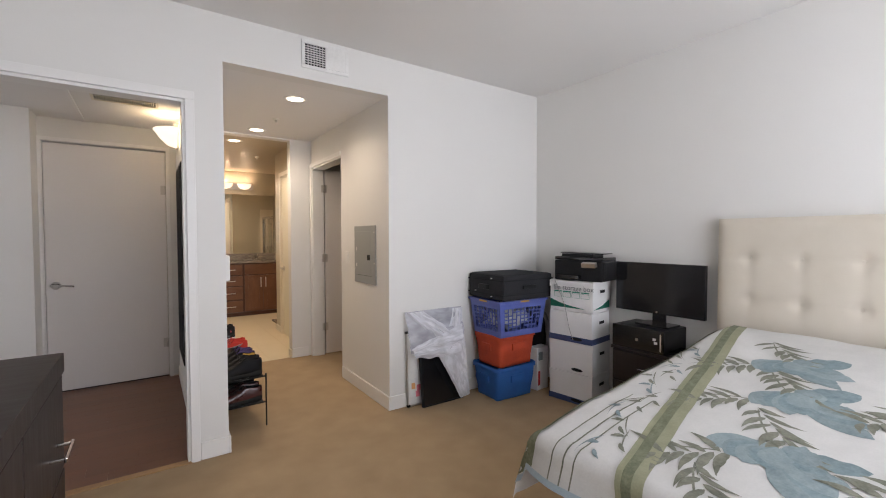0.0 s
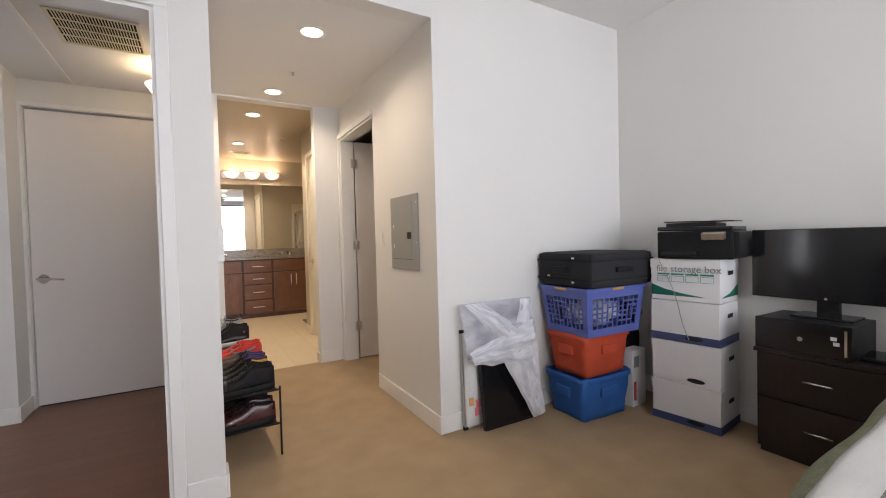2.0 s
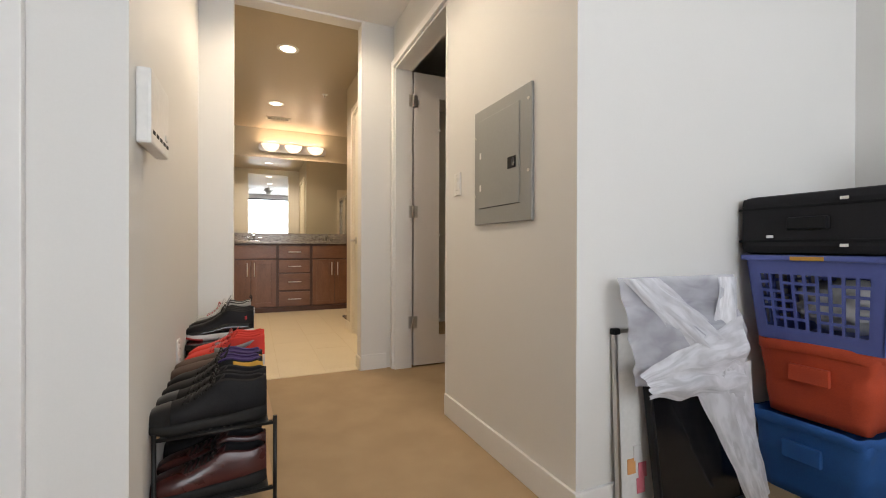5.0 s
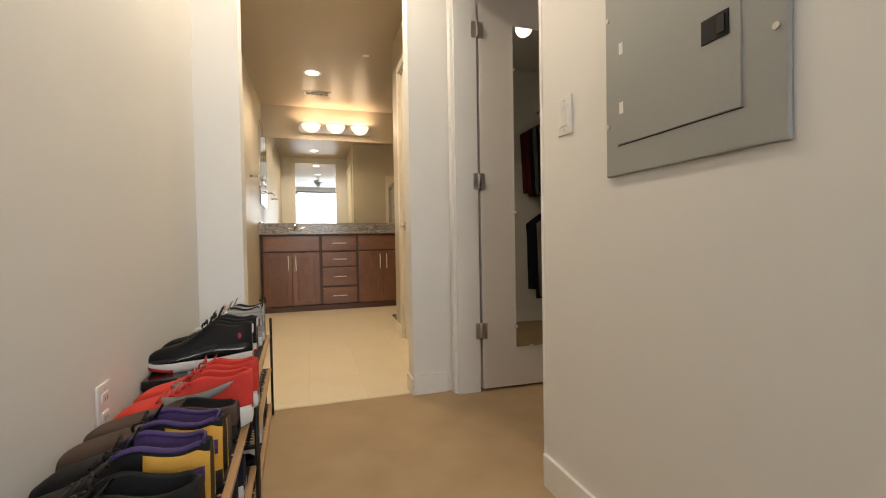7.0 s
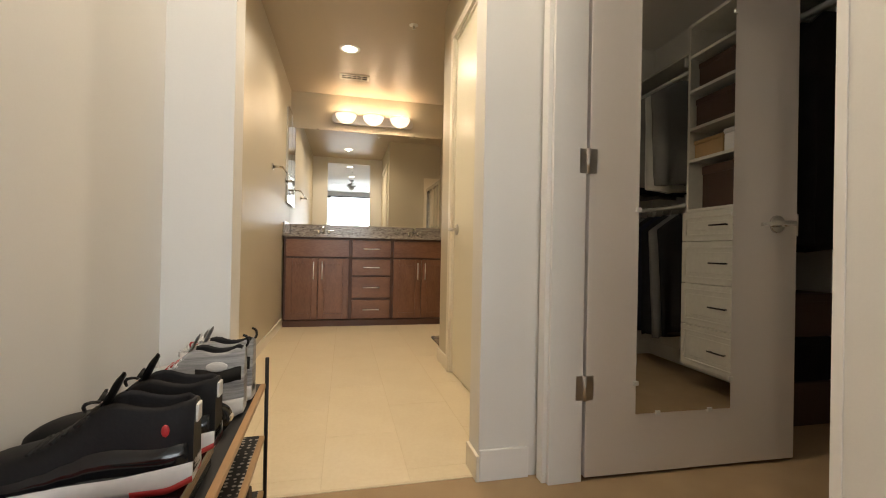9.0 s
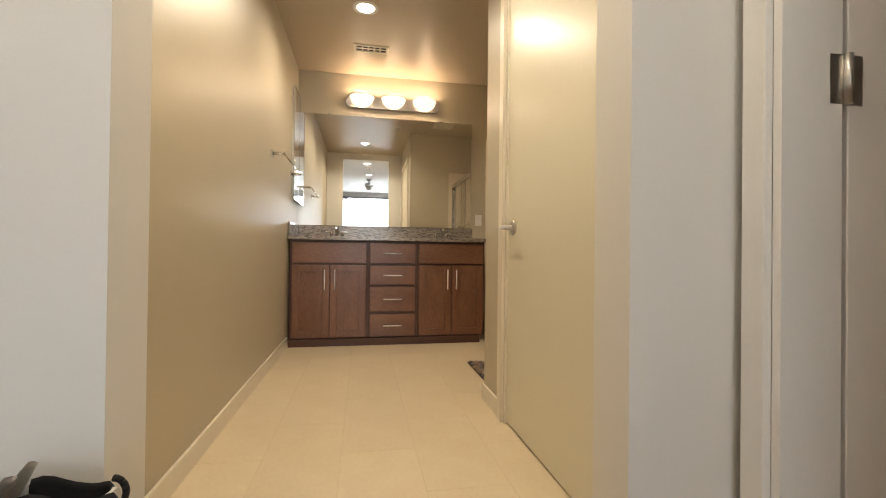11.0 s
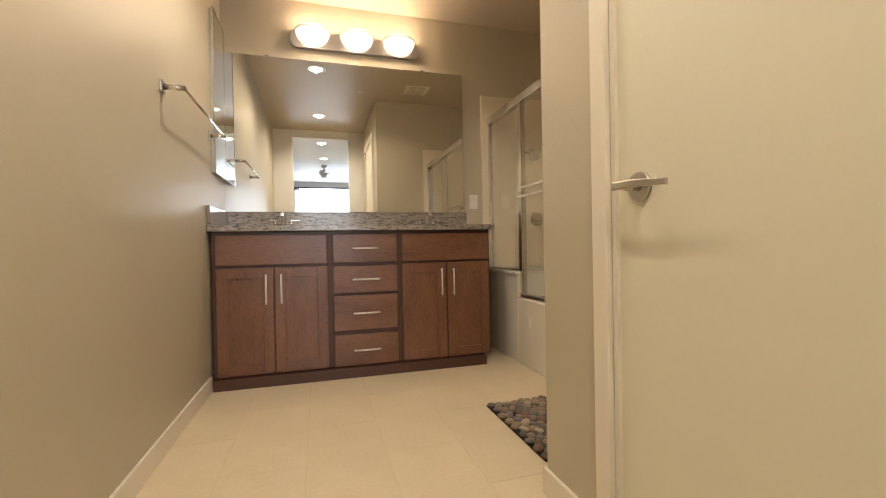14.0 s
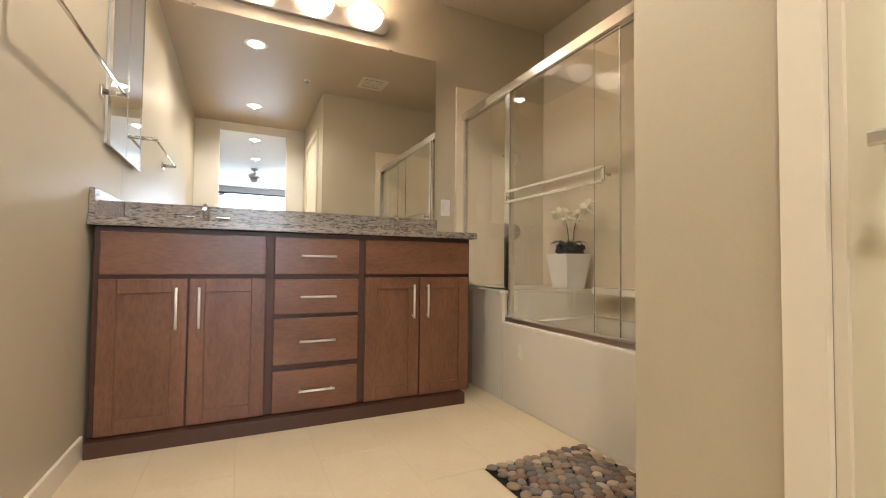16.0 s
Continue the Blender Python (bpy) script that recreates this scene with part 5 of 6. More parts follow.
def cloth(a, b, lift=0.0):
    """The place of a spot on the coverlet: a metres from the head, b metres from the middle of the bed across."""
    la, lb = BX1 - BX0 - 0.05, (BY1 - BY0) / 2
    over_a, over_b = max(0.0, a - la), max(0.0, abs(b) - lb)
    sb = 1 if b > 0 else -1
    r = 0.07
    ya, yb = min(a, la), min(abs(b), lb)

    def fold(o):
        if o <= 0:
            return 0.0, 0.0
        ang = min(o / r, math.pi / 2)
        out, down = r * math.sin(ang), r * (1 - math.cos(ang))
        rest = max(0.0, o - r * math.pi / 2)
        return out + rest * 0.26, down + rest * 0.96
    oa, da = fold(over_a)
    ob_, db = fold(over_b)
    if over_a > 0 and over_b > 0:
        down = math.hypot(da, db)
        oa, ob_ = oa * (1 - 0.2 * min(1, over_b / 0.4)), ob_ * (1 - 0.2 * min(1, over_a / 0.4))
    else:
        down = da + db
    x = BX1 - 0.05 - ya - oa
    y = (BY0 + BY1) / 2 + sb * (yb + ob_)
    hang = min(1.0, max(over_a, over_b) / 0.25)
    wave = 0.018 * math.sin((a if over_b > over_a else b) * 13.0 + 1.0) * hang
    if over_a >= over_b and over_a > 0:
        x += wave
    elif over_b > 0:
        y += wave * sb
    rise = 0.215 * (1 - ya / la) ** 0.9 + 0.02 * math.sin(math.pi * min(1.0, ya / 0.55)) * math.cos(b * 3.4) ** 2
    z = BZ - down + rise * max(0.35, 1 - 1.2 * over_b)
    z += 0.010 * noise.noise(Vector((a * 3.1, b * 3.1, 0))) + 0.004 * noise.noise(Vector((a * 11, b * 11, 3)))
    return Vector((x - 0.7 * lift * (hang if over_a >= over_b else 0), y + 0.7 * lift * sb * (hang if over_b > over_a else 0), max(0.03, z + lift)))


def cloth_patch(bm, a0, a1, b0, b1, na, nb, lift, skew=0.0):
    g = [[bm.verts.new(cloth(a0 + (a1 - a0) * i / na, b0 + (b1 - b0) * j / nb + skew * (1.9 - a0 - (a1 - a0) * i / na), lift)) for j in range(nb + 1)] for i in range(na + 1)]
    for i in range(na):
        for j in range(nb):
            f = bm.faces.new((g[i][j], g[i][j + 1], g[i + 1][j + 1], g[i + 1][j]))
            f.smooth = True


AL, BL = 1.99, 1.25
bm = bmesh.new()
cloth_patch(bm, 0.0, AL, -BL, BL, 90, 110, 0.0)
part("cover", bm, COVERLET, _spread)
SKEW = 0.20
for b0, b1, m, dz in ((0.432, 0.535, BAND_OLIVE, 0.003), (0.474, 0.512, BAND_DARK, 0.0045), (0.70, 0.706, LEAF_OLIVE, 0.003), (0.745, 0.752, LEAF_OLIVE, 0.003), (0.80, 0.806, LEAF_OLIVE, 0.003), (0.99, 1.02, BAND_OLIVE, 0.003), (1.05, 1.17, BAND_DARK, 0.0035)):
    bm = bmesh.new()
    far = b1 > 0.6
    cloth_patch(bm, 1.30 if far and b1 < 1.1 else 0.0, AL - 0.02, b0, b1, 90, 4, dz, 0.0 if far else SKEW)
    part("woven_band", bm, m, _spread)
bm = bmesh.new()
cloth_patch(bm, 0.15, AL - 0.022, 0.90, 1.05, 70, 10, 0.0052)
part("border_band", bm, BAND_DARK, _spread, "dark olive border along the side")
bm = bmesh.new()
cloth_patch(bm, AL - 0.022, AL + 0.004, -BL, BL, 3, 110, 0.004)
part("hem", bm, HEM_BLUE, _spread, "pale blue hem")


def leaf_print(bm, a, b, ang, length, width, lift, n=9, blunt=False):
    """A printed leaf, laid along the cloth."""
    c, s = math.cos(ang), math.sin(ang)
    rows = []
    for i in range(n + 1):
        q = i / n
        w = width * (math.sin(math.pi * q ** 1.25) ** 0.7 if blunt else math.sin(math.pi * q ** 0.72) * (1.12 - 0.3 * q)) * (1 + 0.07 * math.sin(q * 17))
        bend = 0.12 * length * math.sin(q * 2.5)
        row = []
        for t in (-1, -0.5, 0, 0.5, 1):
            u, v = q * length, t * w * (1 + 0.08 * math.sin(q * 19 + t * 2)) + bend
            aa = min(max(a + c * u - s * v, 0.01), AL - 0.055)
            row.append(bm.verts.new(cloth(aa, b + s * u + c * v + SKEW * (1.9 - aa), lift)))
        rows.append(row)
    for r0, r1 in zip(rows, rows[1:]):
        for k in range(4):
            bm.faces.new((r0[k], r0[k + 1], r1[k + 1], r1[k])).smooth = True


_rng = random.Random(11)
for _a, _b, _t in ((0.55, 0.10, 0.2), (0.95, 0.06, 0.1), (1.42, 0.05, 0.5), (1.95, 0.16, 0.3), (0.75, -0.50, 0.2), (1.25, -0.48, 0.4), (1.75, -0.45, 0.2), (0.5, -0.85, 0.3), (1.5, -0.95, 0.3), (2.0, -0.9, 0.3)):
    for k in range(15):
        bm = bmesh.new()
        fan = -1.25 + 2.5 * ((k * 7) % 15) / 14
        ang = -0.95 + _t + fan + _rng.uniform(-0.1, 0.1)
        reach = 0.33 - 0.07 * abs(fan) - 0.012 * k + _rng.uniform(-0.03, 0.02)
        leaf_print(bm, _a - 0.10 + 0.02 * math.cos(ang), _b + 0.08 + 0.02 * math.sin(ang), ang, reach, _rng.uniform(0.042, 0.060), 0.0012 + 0.00018 * k, 14, True)
        part("printed_petal", bm, (LEAF_DEEP, LEAF_BLUE, LEAF_PALE)[k % 3], _spread)
    for da, db, turn in ((-0.34, 0.17, -0.5), (0.06, 0.20, 0.9)):
        bm = bmesh.new()
        leaf_print(bm, _a + da, _b + db, turn, 0.34, 0.004, 0.0012, 12)
        part("printed_stem", bm, LEAF_OLIVE, _spread)
        for k in range(11):
            bm = bmesh.new()
            q = k / 10
            leaf_print(bm, _a + da + 0.26 * q * math.cos(turn), _b + db + 0.26 * q * math.sin(turn), turn + (0.8 if k % 2 else -0.8) + _rng.uniform(-0.25, 0.25), _rng.uniform(0.10, 0.165), _rng.uniform(0.011, 0.019), 0.0014 + 0.0002 * k, 9)
            part("printed_leaf", bm, LEAF_OLIVE, _spread)
for _k in range(16):
    bm = bmesh.new()
    a, b = 0.25 + 0.095 * _k, 0.63 + 0.05 * math.sin(_k * 1.7)
    leaf_print(bm, a, b, 0.5 * math.sin(_k * 1.3), 0.16, 0.003, 0.003, 9)
    leaf_print(bm, a + 0.05, b, 0.9, 0.06, 0.010, 0.0035, 8)
    leaf_print(bm, a + 0.10, b, -0.9, 0.055, 0.010, 0.0038, 8)
    part("printed_vine", bm, LEAF_OLIVE if _k % 3 else LEAF_BLUE, _spread)

# ---- dresser beside the living room doorway ----
_ob = thing("dresser", pose(0.285, 3.52, 0), "dark espresso wood dresser with silver bow handles", "dresser")
part("body", cuboid((-0.50, -0.02, -1.45, -0.01, 0.06, 0.832), 0.003), ESPRESSO, _ob)
part("top", cuboid((-0.515, 0.004, -1.47, 0.0, 0.834, 0.918), 0.004), ESPRESSO, _ob)
part("plinth", cuboid((-0.48, -0.04, -1.43, -0.03, 0.0, 0.059)), ESPRESSO, _ob)
for i in range(2):
    for z0, z1 in ((0.425, 0.822), (0.075, 0.412)):
        y0 = -1.44 + i * 0.715
        d = part("drawer", cuboid((-0.0195, -0.002, y0 + 0.004, y0 + 0.706, z0, z1), 0.003), ESPRESSO, _ob)
        zc, yc = (z0 + z1) / 2 - 0.05, y0 + 0.355 + (0.11 if i else -0.11)
        bm = bmesh.new()
        for s in (-1, 1):
            bx(bm, -0.002, 0.048, yc + s * 0.08 - 0.006, yc + s * 0.08 + 0.006, zc - 0.006, zc + 0.006, bev=0.002)
        bx(bm, 0.040, 0.052, yc - 0.095, yc + 0.095, zc - 0.010, zc + 0.010, bev=0.004)
        part("handle", bm, CHROME, d, "silver bow handle")


# ---- things along the bedroom wall ----
def letters(text, m, size, mat, parent, name="lettering"):
    cu = bpy.data.curves.new(name, "FONT")
    cu.body, cu.size, cu.extrude = text, size, 0.0004
    ob = new(name, cu)
    dg = bpy.context.evaluated_depsgraph_get()
    me = bpy.data.meshes.new_from_object(ob.evaluated_get(dg))
    bpy.data.objects.remove(ob)
    me.materials.clear()
    me.materials.append(mat)
    o = new(name, me)
    o.parent, o.matrix_local = parent, m
    return o


BOXM = pose(3.528, 3.585, 0, 0, 0, -90 + 8)


def file_box(z, band, label, lid_low, green=False, jog=0.0, base=None):
    """A card file box whose long side faces -y of its own, 0.41 wide, 0.31 deep and 0.262 high."""
    ob = thing("file_box", BOXM @ pose(jog, jog * 0.4, z, 0, 0, jog * 60), label, "file box", "stacked file boxes")
    part("body", cuboid((0.004, 0.406, 0.004, 0.306, 0.001, 0.258), 0.003), CARD_WHITE, ob)
    z0, z1 = (0.002, 0.05) if lid_low else (0.205, 0.261)
    bm = bmesh.new()
    for b in ((0.0, 0.41, 0.0, 0.0035), (0.0, 0.41, 0.3065, 0.31), (0.0, 0.0035, 0.0035, 0.3065), (0.4065, 0.41, 0.0035, 0.3065)):
        bx(bm, *b, z0, z1)
    if not lid_low:
        bx(bm, 0.0, 0.41, 0.0, 0.31, 0.2585, 0.2615)
    part("lid", bm, band, ob)
    if base:
        bm = bmesh.new()
        for b in ((0.0, 0.41, 0.0, 0.0035), (0.0, 0.41, 0.3065, 0.31), (0.0, 0.0035, 0.0035, 0.3065), (0.4065, 0.41, 0.0035, 0.3065)):
            bx(bm, *b, 0.002, 0.05)
        part("base_band", bm, base, ob, "navy base band")
    if not green:
        zc = 0.028
        h = part("hand_hole", rod(bmesh.new(), (0, 0, 0), (0, -0.002, 0), 0.5, seg=20), DARK_HOLE, ob)
        h.matrix_local = pose(0.268, 0.0005 if lid_low or base else 0.003, zc + 0.005) @ Matrix.Diagonal((0.105, 1, 0.028, 1))
    e = part("end_hole", cuboid((0.4105, 0.412, 0.12, 0.20, 0.165, 0.19), 0.0005), DARK_HOLE, ob)
    return ob


file_box(0.0, CARD_WHITE, "white card file box with lid and navy base band", False, base=CARD_BLUE)
_b3 = file_box(0.262, CARD_WHITE, "plain white card file box with lid", False, jog=0.002)
_b2 = file_box(0.524, CARD_BLUE, "white card file box with navy base band", True, jog=-0.003)
_b1 = file_box(0.786, CARD_WHITE, "white file storage box with green printing", False, green=True, jog=0.001)
bm = bmesh.new()
_v = [bm.verts.new(p) for p in ((0.008, 0.002, 0.03), (0.34, 0.002, 0.03), (0.20, 0.002, 0.048), (0.10, 0.002, 0.068), (0.008, 0.002, 0.10))]
bm.faces.new(_v)
bmesh.ops.solidify(bm, geom=bm.faces[:], thickness=0.0008)
part("green_swoosh", bm, PRINT_GREEN, _b1)
bm = bmesh.new()
_v = [bm.verts.new(p) for p in ((0.4072, 0.02, 0.03), (0.4072, 0.29, 0.03), (0.4072, 0.29, 0.10), (0.4072, 0.16, 0.055))]
bm.faces.new(_v)
bmesh.ops.solidify(bm, geom=bm.faces[:], thickness=0.0008)
part("green_swoosh", bm, PRINT_GREEN, _b1)
letters("file storage box", pose(0.04, -0.0005, 0.182, 90, 0, 0), 0.060, PRINT_GREY, _b1)
for _i in range(4):
    part("label_bar", cuboid((0.045 + _i * 0.085, 0.12 + _i * 0.085, 0.002, 0.0038, 0.162, 0.172)), PRINT_GREEN, _b1)
    bm = bmesh.new()
    x0, x1 = 0.045 + _i * 0.085, 0.12 + _i * 0.085
    for b in ((x0, x1, 0.118, 0.120), (x0, x1, 0.154, 0.156), (x0, x0 + 0.002, 0.12, 0.154), (x1 - 0.002, x1, 0.12, 0.154)):
        bx(bm, b[0], b[1], 0.002, 0.0038, b[2], b[3])
    part("label_frame", bm, PRINT_GREEN, _b1)

_ob = thing("printer", BOXM @ pose(0.05, -0.005, 1.049, 0, 0, 3), "black inkjet printer on top of the file boxes", "printer")
part("body", cuboid((-0.01, 0.42, 0.02, 0.31, 0.0, 0.175), 0.014), BLACK_PLASTIC, _ob)
part("scanner_lid", cuboid((-0.015, 0.41, 0.03, 0.315, 0.178, 0.205), 0.008, pose(0, 0, 0.0, 0, 1.0)), GLOSS_BLACK, _ob)
part("control_panel", cuboid((0.27, 0.39, -0.012, 0.03, 0.125, 0.165), 0.004, pose(0, 0, 0, 14)), NICKEL, _ob, "silver control panel")
part("document_feeder", cuboid((0.02, 0.31, 0.08, 0.29, 0.200, 0.232), 0.010, pose(0, 0, 0, -2, 0)), BLACK_PLASTIC, _ob)
part("feeder_tray", cuboid((0.0, 0.40, 0.10, 0.26, 0.229, 0.237), 0.002, pose(0, 0, 0.004, 0, 1.0)), GLOSS_BLACK, _ob)
part("side_cover", cuboid((0.415, 0.445, 0.03, 0.30, 0.01, 0.165), 0.008), BLACK_PLASTIC, _ob)
_t = part("paper_tray", cuboid((0.03, 0.24, -0.03, 0.05, 0.02, 0.05), 0.005), GLOSS_BLACK, _ob)
part("slot", cuboid((0.02, 0.25, 0.017, 0.022, 0.052, 0.09)), DARK_HOLE, _ob)
_bm = bmesh.new()
_pts = [Vector((0.06 + 0.20 * s + 0.02 * math.sin(s * 5), -0.012, 1.05 - 0.50 * s ** 0.9)) for s in (i / 14 for i in range(15))]
for p, q in zip(_pts, _pts[1:]):
    rod(_bm, p, q, 0.0025, seg=6, caps=False)
_ob = thing("cable", BOXM, "thin grey cable hanging down the boxes", "cable")
part("cord", _bm, PANEL_GREY, _ob)

# low cabinet, computer and screen
_ob = thing("low_cabinet", pose(3.585, 3.0, 0), "dark espresso two-drawer cabinet with steel pulls", "cabinet")
part("body", cuboid((0.018, 0.335, -0.56, 0.0, 0.03, 0.555), 0.002), ESPRESSO, _ob)
part("top", cuboid((0.0, 0.34, -0.57, 0.01, 0.5555, 0.578), 0.003), ESPRESSO, _ob)
part("plinth", cuboid((0.03, 0.33, -0.55, -0.01, 0.0, 0.03)), ESPRESSO, _ob)
for z0, z1 in ((0.32, 0.55), (0.05, 0.31)):
    d = part("drawer", cuboid((0.0, 0.017, -0.552, -0.008, z0, z1), 0.002), ESPRESSO, _ob)
    bm = bmesh.new()
    zc = (z0 + z1) / 2 + 0.01
    rod(bm, (-0.022, -0.34, zc), (-0.022, -0.22, zc), 0.006, seg=10)
    for y in (-0.325, -0.235):
        rod(bm, (0, y, zc), (-0.022, y, zc), 0.004, seg=8)
    part("handle", bm, CHROME, d)

_ob = thing("computer_tower", pose(3.60, 3.005, 0.579), "black desktop computer lying flat on the cabinet", "computer")
part("case", cuboid((0.012, 0.33, -0.40, 0.0, 0.0, 0.165), 0.004), BLACK_PLASTIC, _ob)
_f = part("front_bezel", cuboid((0.0, 0.0125, -0.402, 0.002, -0.0005, 0.167), 0.004), GLOSS_BLACK, _ob)
part("drive_slot", cuboid((-0.0015, 0.001, -0.385, -0.375, 0.02, 0.145)), NICKEL, _f)
part("badge", rod(bmesh.new(), (0, -0.20, 0.075), (-0.0015, -0.20, 0.075), 0.012, seg=16), NICKEL, _f, "round silver badge")
for y, z in ((-0.335, 0.10), (-0.345, 0.075)):
    part("sticker", cuboid((-0.001, 0.001, y - 0.012, y + 0.012, z - 0.009, z + 0.009)), CARD_WHITE, _f)

_ob = thing("monitor", pose(3.80, 2.765, 0.745), "black flat screen standing on the computer", "monitor")
part("bezel", cuboid((0.0, 0.035, -0.345, 0.345, 0.085, 0.475), 0.006), GLOSS_BLACK, _ob)
part("screen", cuboid((-0.0015, 0.0005, -0.325, 0.325, 0.115, 0.458)), GLOSS_BLACK, _ob)
part("neck", cuboid((0.03, 0.055, -0.05, 0.05, 0.005, 0.2), 0.006), GLOSS_BLACK, _ob)
part("foot", cuboid((-0.08, 0.10, -0.13, 0.13, 0.0, 0.012), 0.005), GLOSS_BLACK, _ob)
part("logo", rod(bmesh.new(), (0, 0, 0.10), (-0.002, 0, 0.10), 0.007, seg=12), NICKEL, _ob)
_ob = thing("laptop", pose(3.66, 2.50, 0.579, 0, 0, 4), "closed black laptop on the cabinet", "laptop")
part("base", cuboid((0.0, 0.2, -0.06, 0.09, 0.0, 0.014), 0.004), BLACK_PLASTIC, _ob)
part("lid", cuboid((0.0, 0.2, -0.06, 0.09, 0.0145, 0.022), 0.003), GLOSS_BLACK, _ob)


# stacked bins and suitcase in the corner
def fabric_bin(z, w, d, h, mat, label, turn, x, y):
    ob = thing("storage_bin", pose(x, y, z, 0, 0, turn), label, "storage bin", "stacked storage bins")
    bm = bmesh.new()
    rings = []
    for k in range(9):
        q = k / 8
        sx, sy = w / 2 * (0.86 + 0.14 * q), d / 2 * (0.86 + 0.14 * q)
        ring = []
        for j in range(40):
            t = 2 * math.pi * j / 40
            c, s = math.cos(t), math.sin(t)
            px = sx * math.copysign(abs(c) ** 0.22, c)
            py = sy * math.copysign(abs(s) ** 0.22, s)
            bulge = 1 + 0.045 * math.sin(math.pi * q) * noise.noise(Vector((px * 9, py * 9, q * 3 + z * 7)))
            sag = 0.016 * noise.noise(Vector((px * 12, py * 12, q * 5 + 4))) * (q < 0.95)
            ring.append((px * bulge + sag, py * bulge + sag, h * q + 0.004 * math.sin(j) * (q > 0.9)))
        rings.append(ring)
    top = rings[-1]
    rings.append([(p[0] * 0.95, p[1] * 0.95, p[2] - 0.002) for p in top])
    rings.append([(p[0] * 0.93, p[1] * 0.93, p[2] - 0.04) for p in top])
    loft(bm, rings)
    part("body", bm, mat, ob)
    rim = [[(p[0] * s, p[1] * s, p[2] + dz) for p in top] for s, dz in ((1.012, -0.035), (1.022, -0.033), (1.022, 0.001), (1.01, 0.003))]
    bm = bmesh.new()
    loft(bm, rim, caps=False)
    part("rim_band", bm, mat, ob)
    bm = bmesh.new()
    bx(bm, -0.075, 0.075, -d / 2 * 0.99 - 0.008, -d / 2 * 0.97 + 0.006, h * 0.52, h * 0.74, bev=0.004)
    part("handle_flap", bm, mat, ob)
    bm = bmesh.new()
    bx(bm, -w / 2 * 0.985 - 0.008, -w / 2 * 0.96 + 0.006, -0.06, 0.06, h * 0.5, h * 0.72, bev=0.004)
    part("handle_flap", bm, mat, ob)
    return ob


fabric_bin(0.0, 0.475, 0.36, 0.285, BLUE_FABRIC, "bright blue soft fabric storage bin", -2, 3.272, 3.895)
fabric_bin(0.287, 0.46, 0.35, 0.275, RED_FABRIC, "orange-red soft fabric storage bin on a blue one", 1, 3.275, 3.89)

# laundry basket: a tapered frame of posts and bars round rows of holes
_ob = thing("laundry_basket", pose(3.285, 3.862, 0.563, 0, 0, -2), "periwinkle blue plastic laundry basket with slotted sides", "laundry basket")
BW, BD, BH = 0.545, 0.42, 0.315


def basket_wall(side):
    """One side of the basket, as bars and uprights on a slope."""
    bm = bmesh.new()
    w = (BW if side in (0, 2) else BD) / 2
    off = (BD if side in (0, 2) else BW) / 2
    turn = pose(0, 0, 0, 0, 0, 90 * side)

    def bar(u0, u1, z0, z1):
        f0, f1 = 0.87 + 0.13 * z0 / BH, 0.87 + 0.13 * z1 / BH
        a = [(u0 * f0, -off * f0, z0), (u1 * f0, -off * f0, z0), (u1 * f0, -off * f0 + 0.006, z0), (u0 * f0, -off * f0 + 0.006, z0)]
        b = [(u0 * f1, -off * f1, z1), (u1 * f1, -off * f1, z1), (u1 * f1, -off * f1 + 0.006, z1), (u0 * f1, -off * f1 + 0.006, z1)]
        va, vb = [bm.verts.new(turn @ Vector(p)) for p in a], [bm.verts.new(turn @ Vector(p)) for p in b]
        for i in range(4):
            bm.faces.new((va[i], va[(i + 1) % 4], vb[(i + 1) % 4], vb[i]))
        bm.faces.new(va[::-1])
        bm.faces.new(vb)
    bar(-w, w, 0.0, 0.05)
    bar(-w, w, 0.245, BH)
    n = 9
    for i in range(n + 1):
        u = -w * 0.82 + 1.64 * w * i / n
        bar(u - 0.005, u + 0.005, 0.05, 0.245)
    for z in (0.085, 0.118, 0.150, 0.182, 0.214):
        for i in range(n):
            u = -w * 0.82 + 1.64 * w * i / n
            if (i * 3 + int(z * 100)) % 4:
                bar(u, u + 1.64 * w / n, z - 0.005, z + 0.005)
    for s in (-1, 1):
        bar(*sorted((s * w * 0.82, s * w)), 0.05, 0.245)
    return bm


for _s in range(4):
    part("slotted_side", basket_wall(_s), BASKET, _ob)
part("bottom", cuboid((-BW * 0.40, BW * 0.40, -BD * 0.40, BD * 0.40, 0.0, 0.006)), BASKET, _ob)
bm = bmesh.new()
for b in ((-BW / 2 - 0.012, BW / 2 + 0.012, -BD / 2 - 0.012, -BD / 2 + 0.008), (-BW / 2 - 0.012, BW / 2 + 0.012, BD / 2 - 0.008, BD / 2 + 0.012), (-BW / 2 - 0.012, -BW / 2 + 0.008, -BD / 2, BD / 2), (BW / 2 - 0.008, BW / 2 + 0.012, -BD / 2, BD / 2)):
    bx(bm, *b, BH - 0.02, BH, bev=0.005)
part("rim", bm, BASKET, _ob)
part("rim_label", cuboid((-0.05, 0.05, -BD / 2 - 0.0145, -BD / 2 - 0.0115, BH - 0.018, BH - 0.004)), YELLOW, _ob, "yellow strip")
part("rim_label", cuboid((-BW / 2 - 0.0145, -BW / 2 - 0.0115, -0.05, 0.05, BH - 0.018, BH - 0.004)), YELLOW, _ob, "yellow strip")
bm = bmesh.new()
bmesh.ops.create_icosphere(bm, subdivisions=4, radius=1.0)
for v in bm.verts:
    v.co *= 0.92 + 0.30 * noise.noise(v.co * 2.6) + 0.14 * noise.noise(v.co * 6.5)
    v.co = Vector((v.co.x * 0.20, v.co.y * 0.15, 0.125 + v.co.z * 0.10))
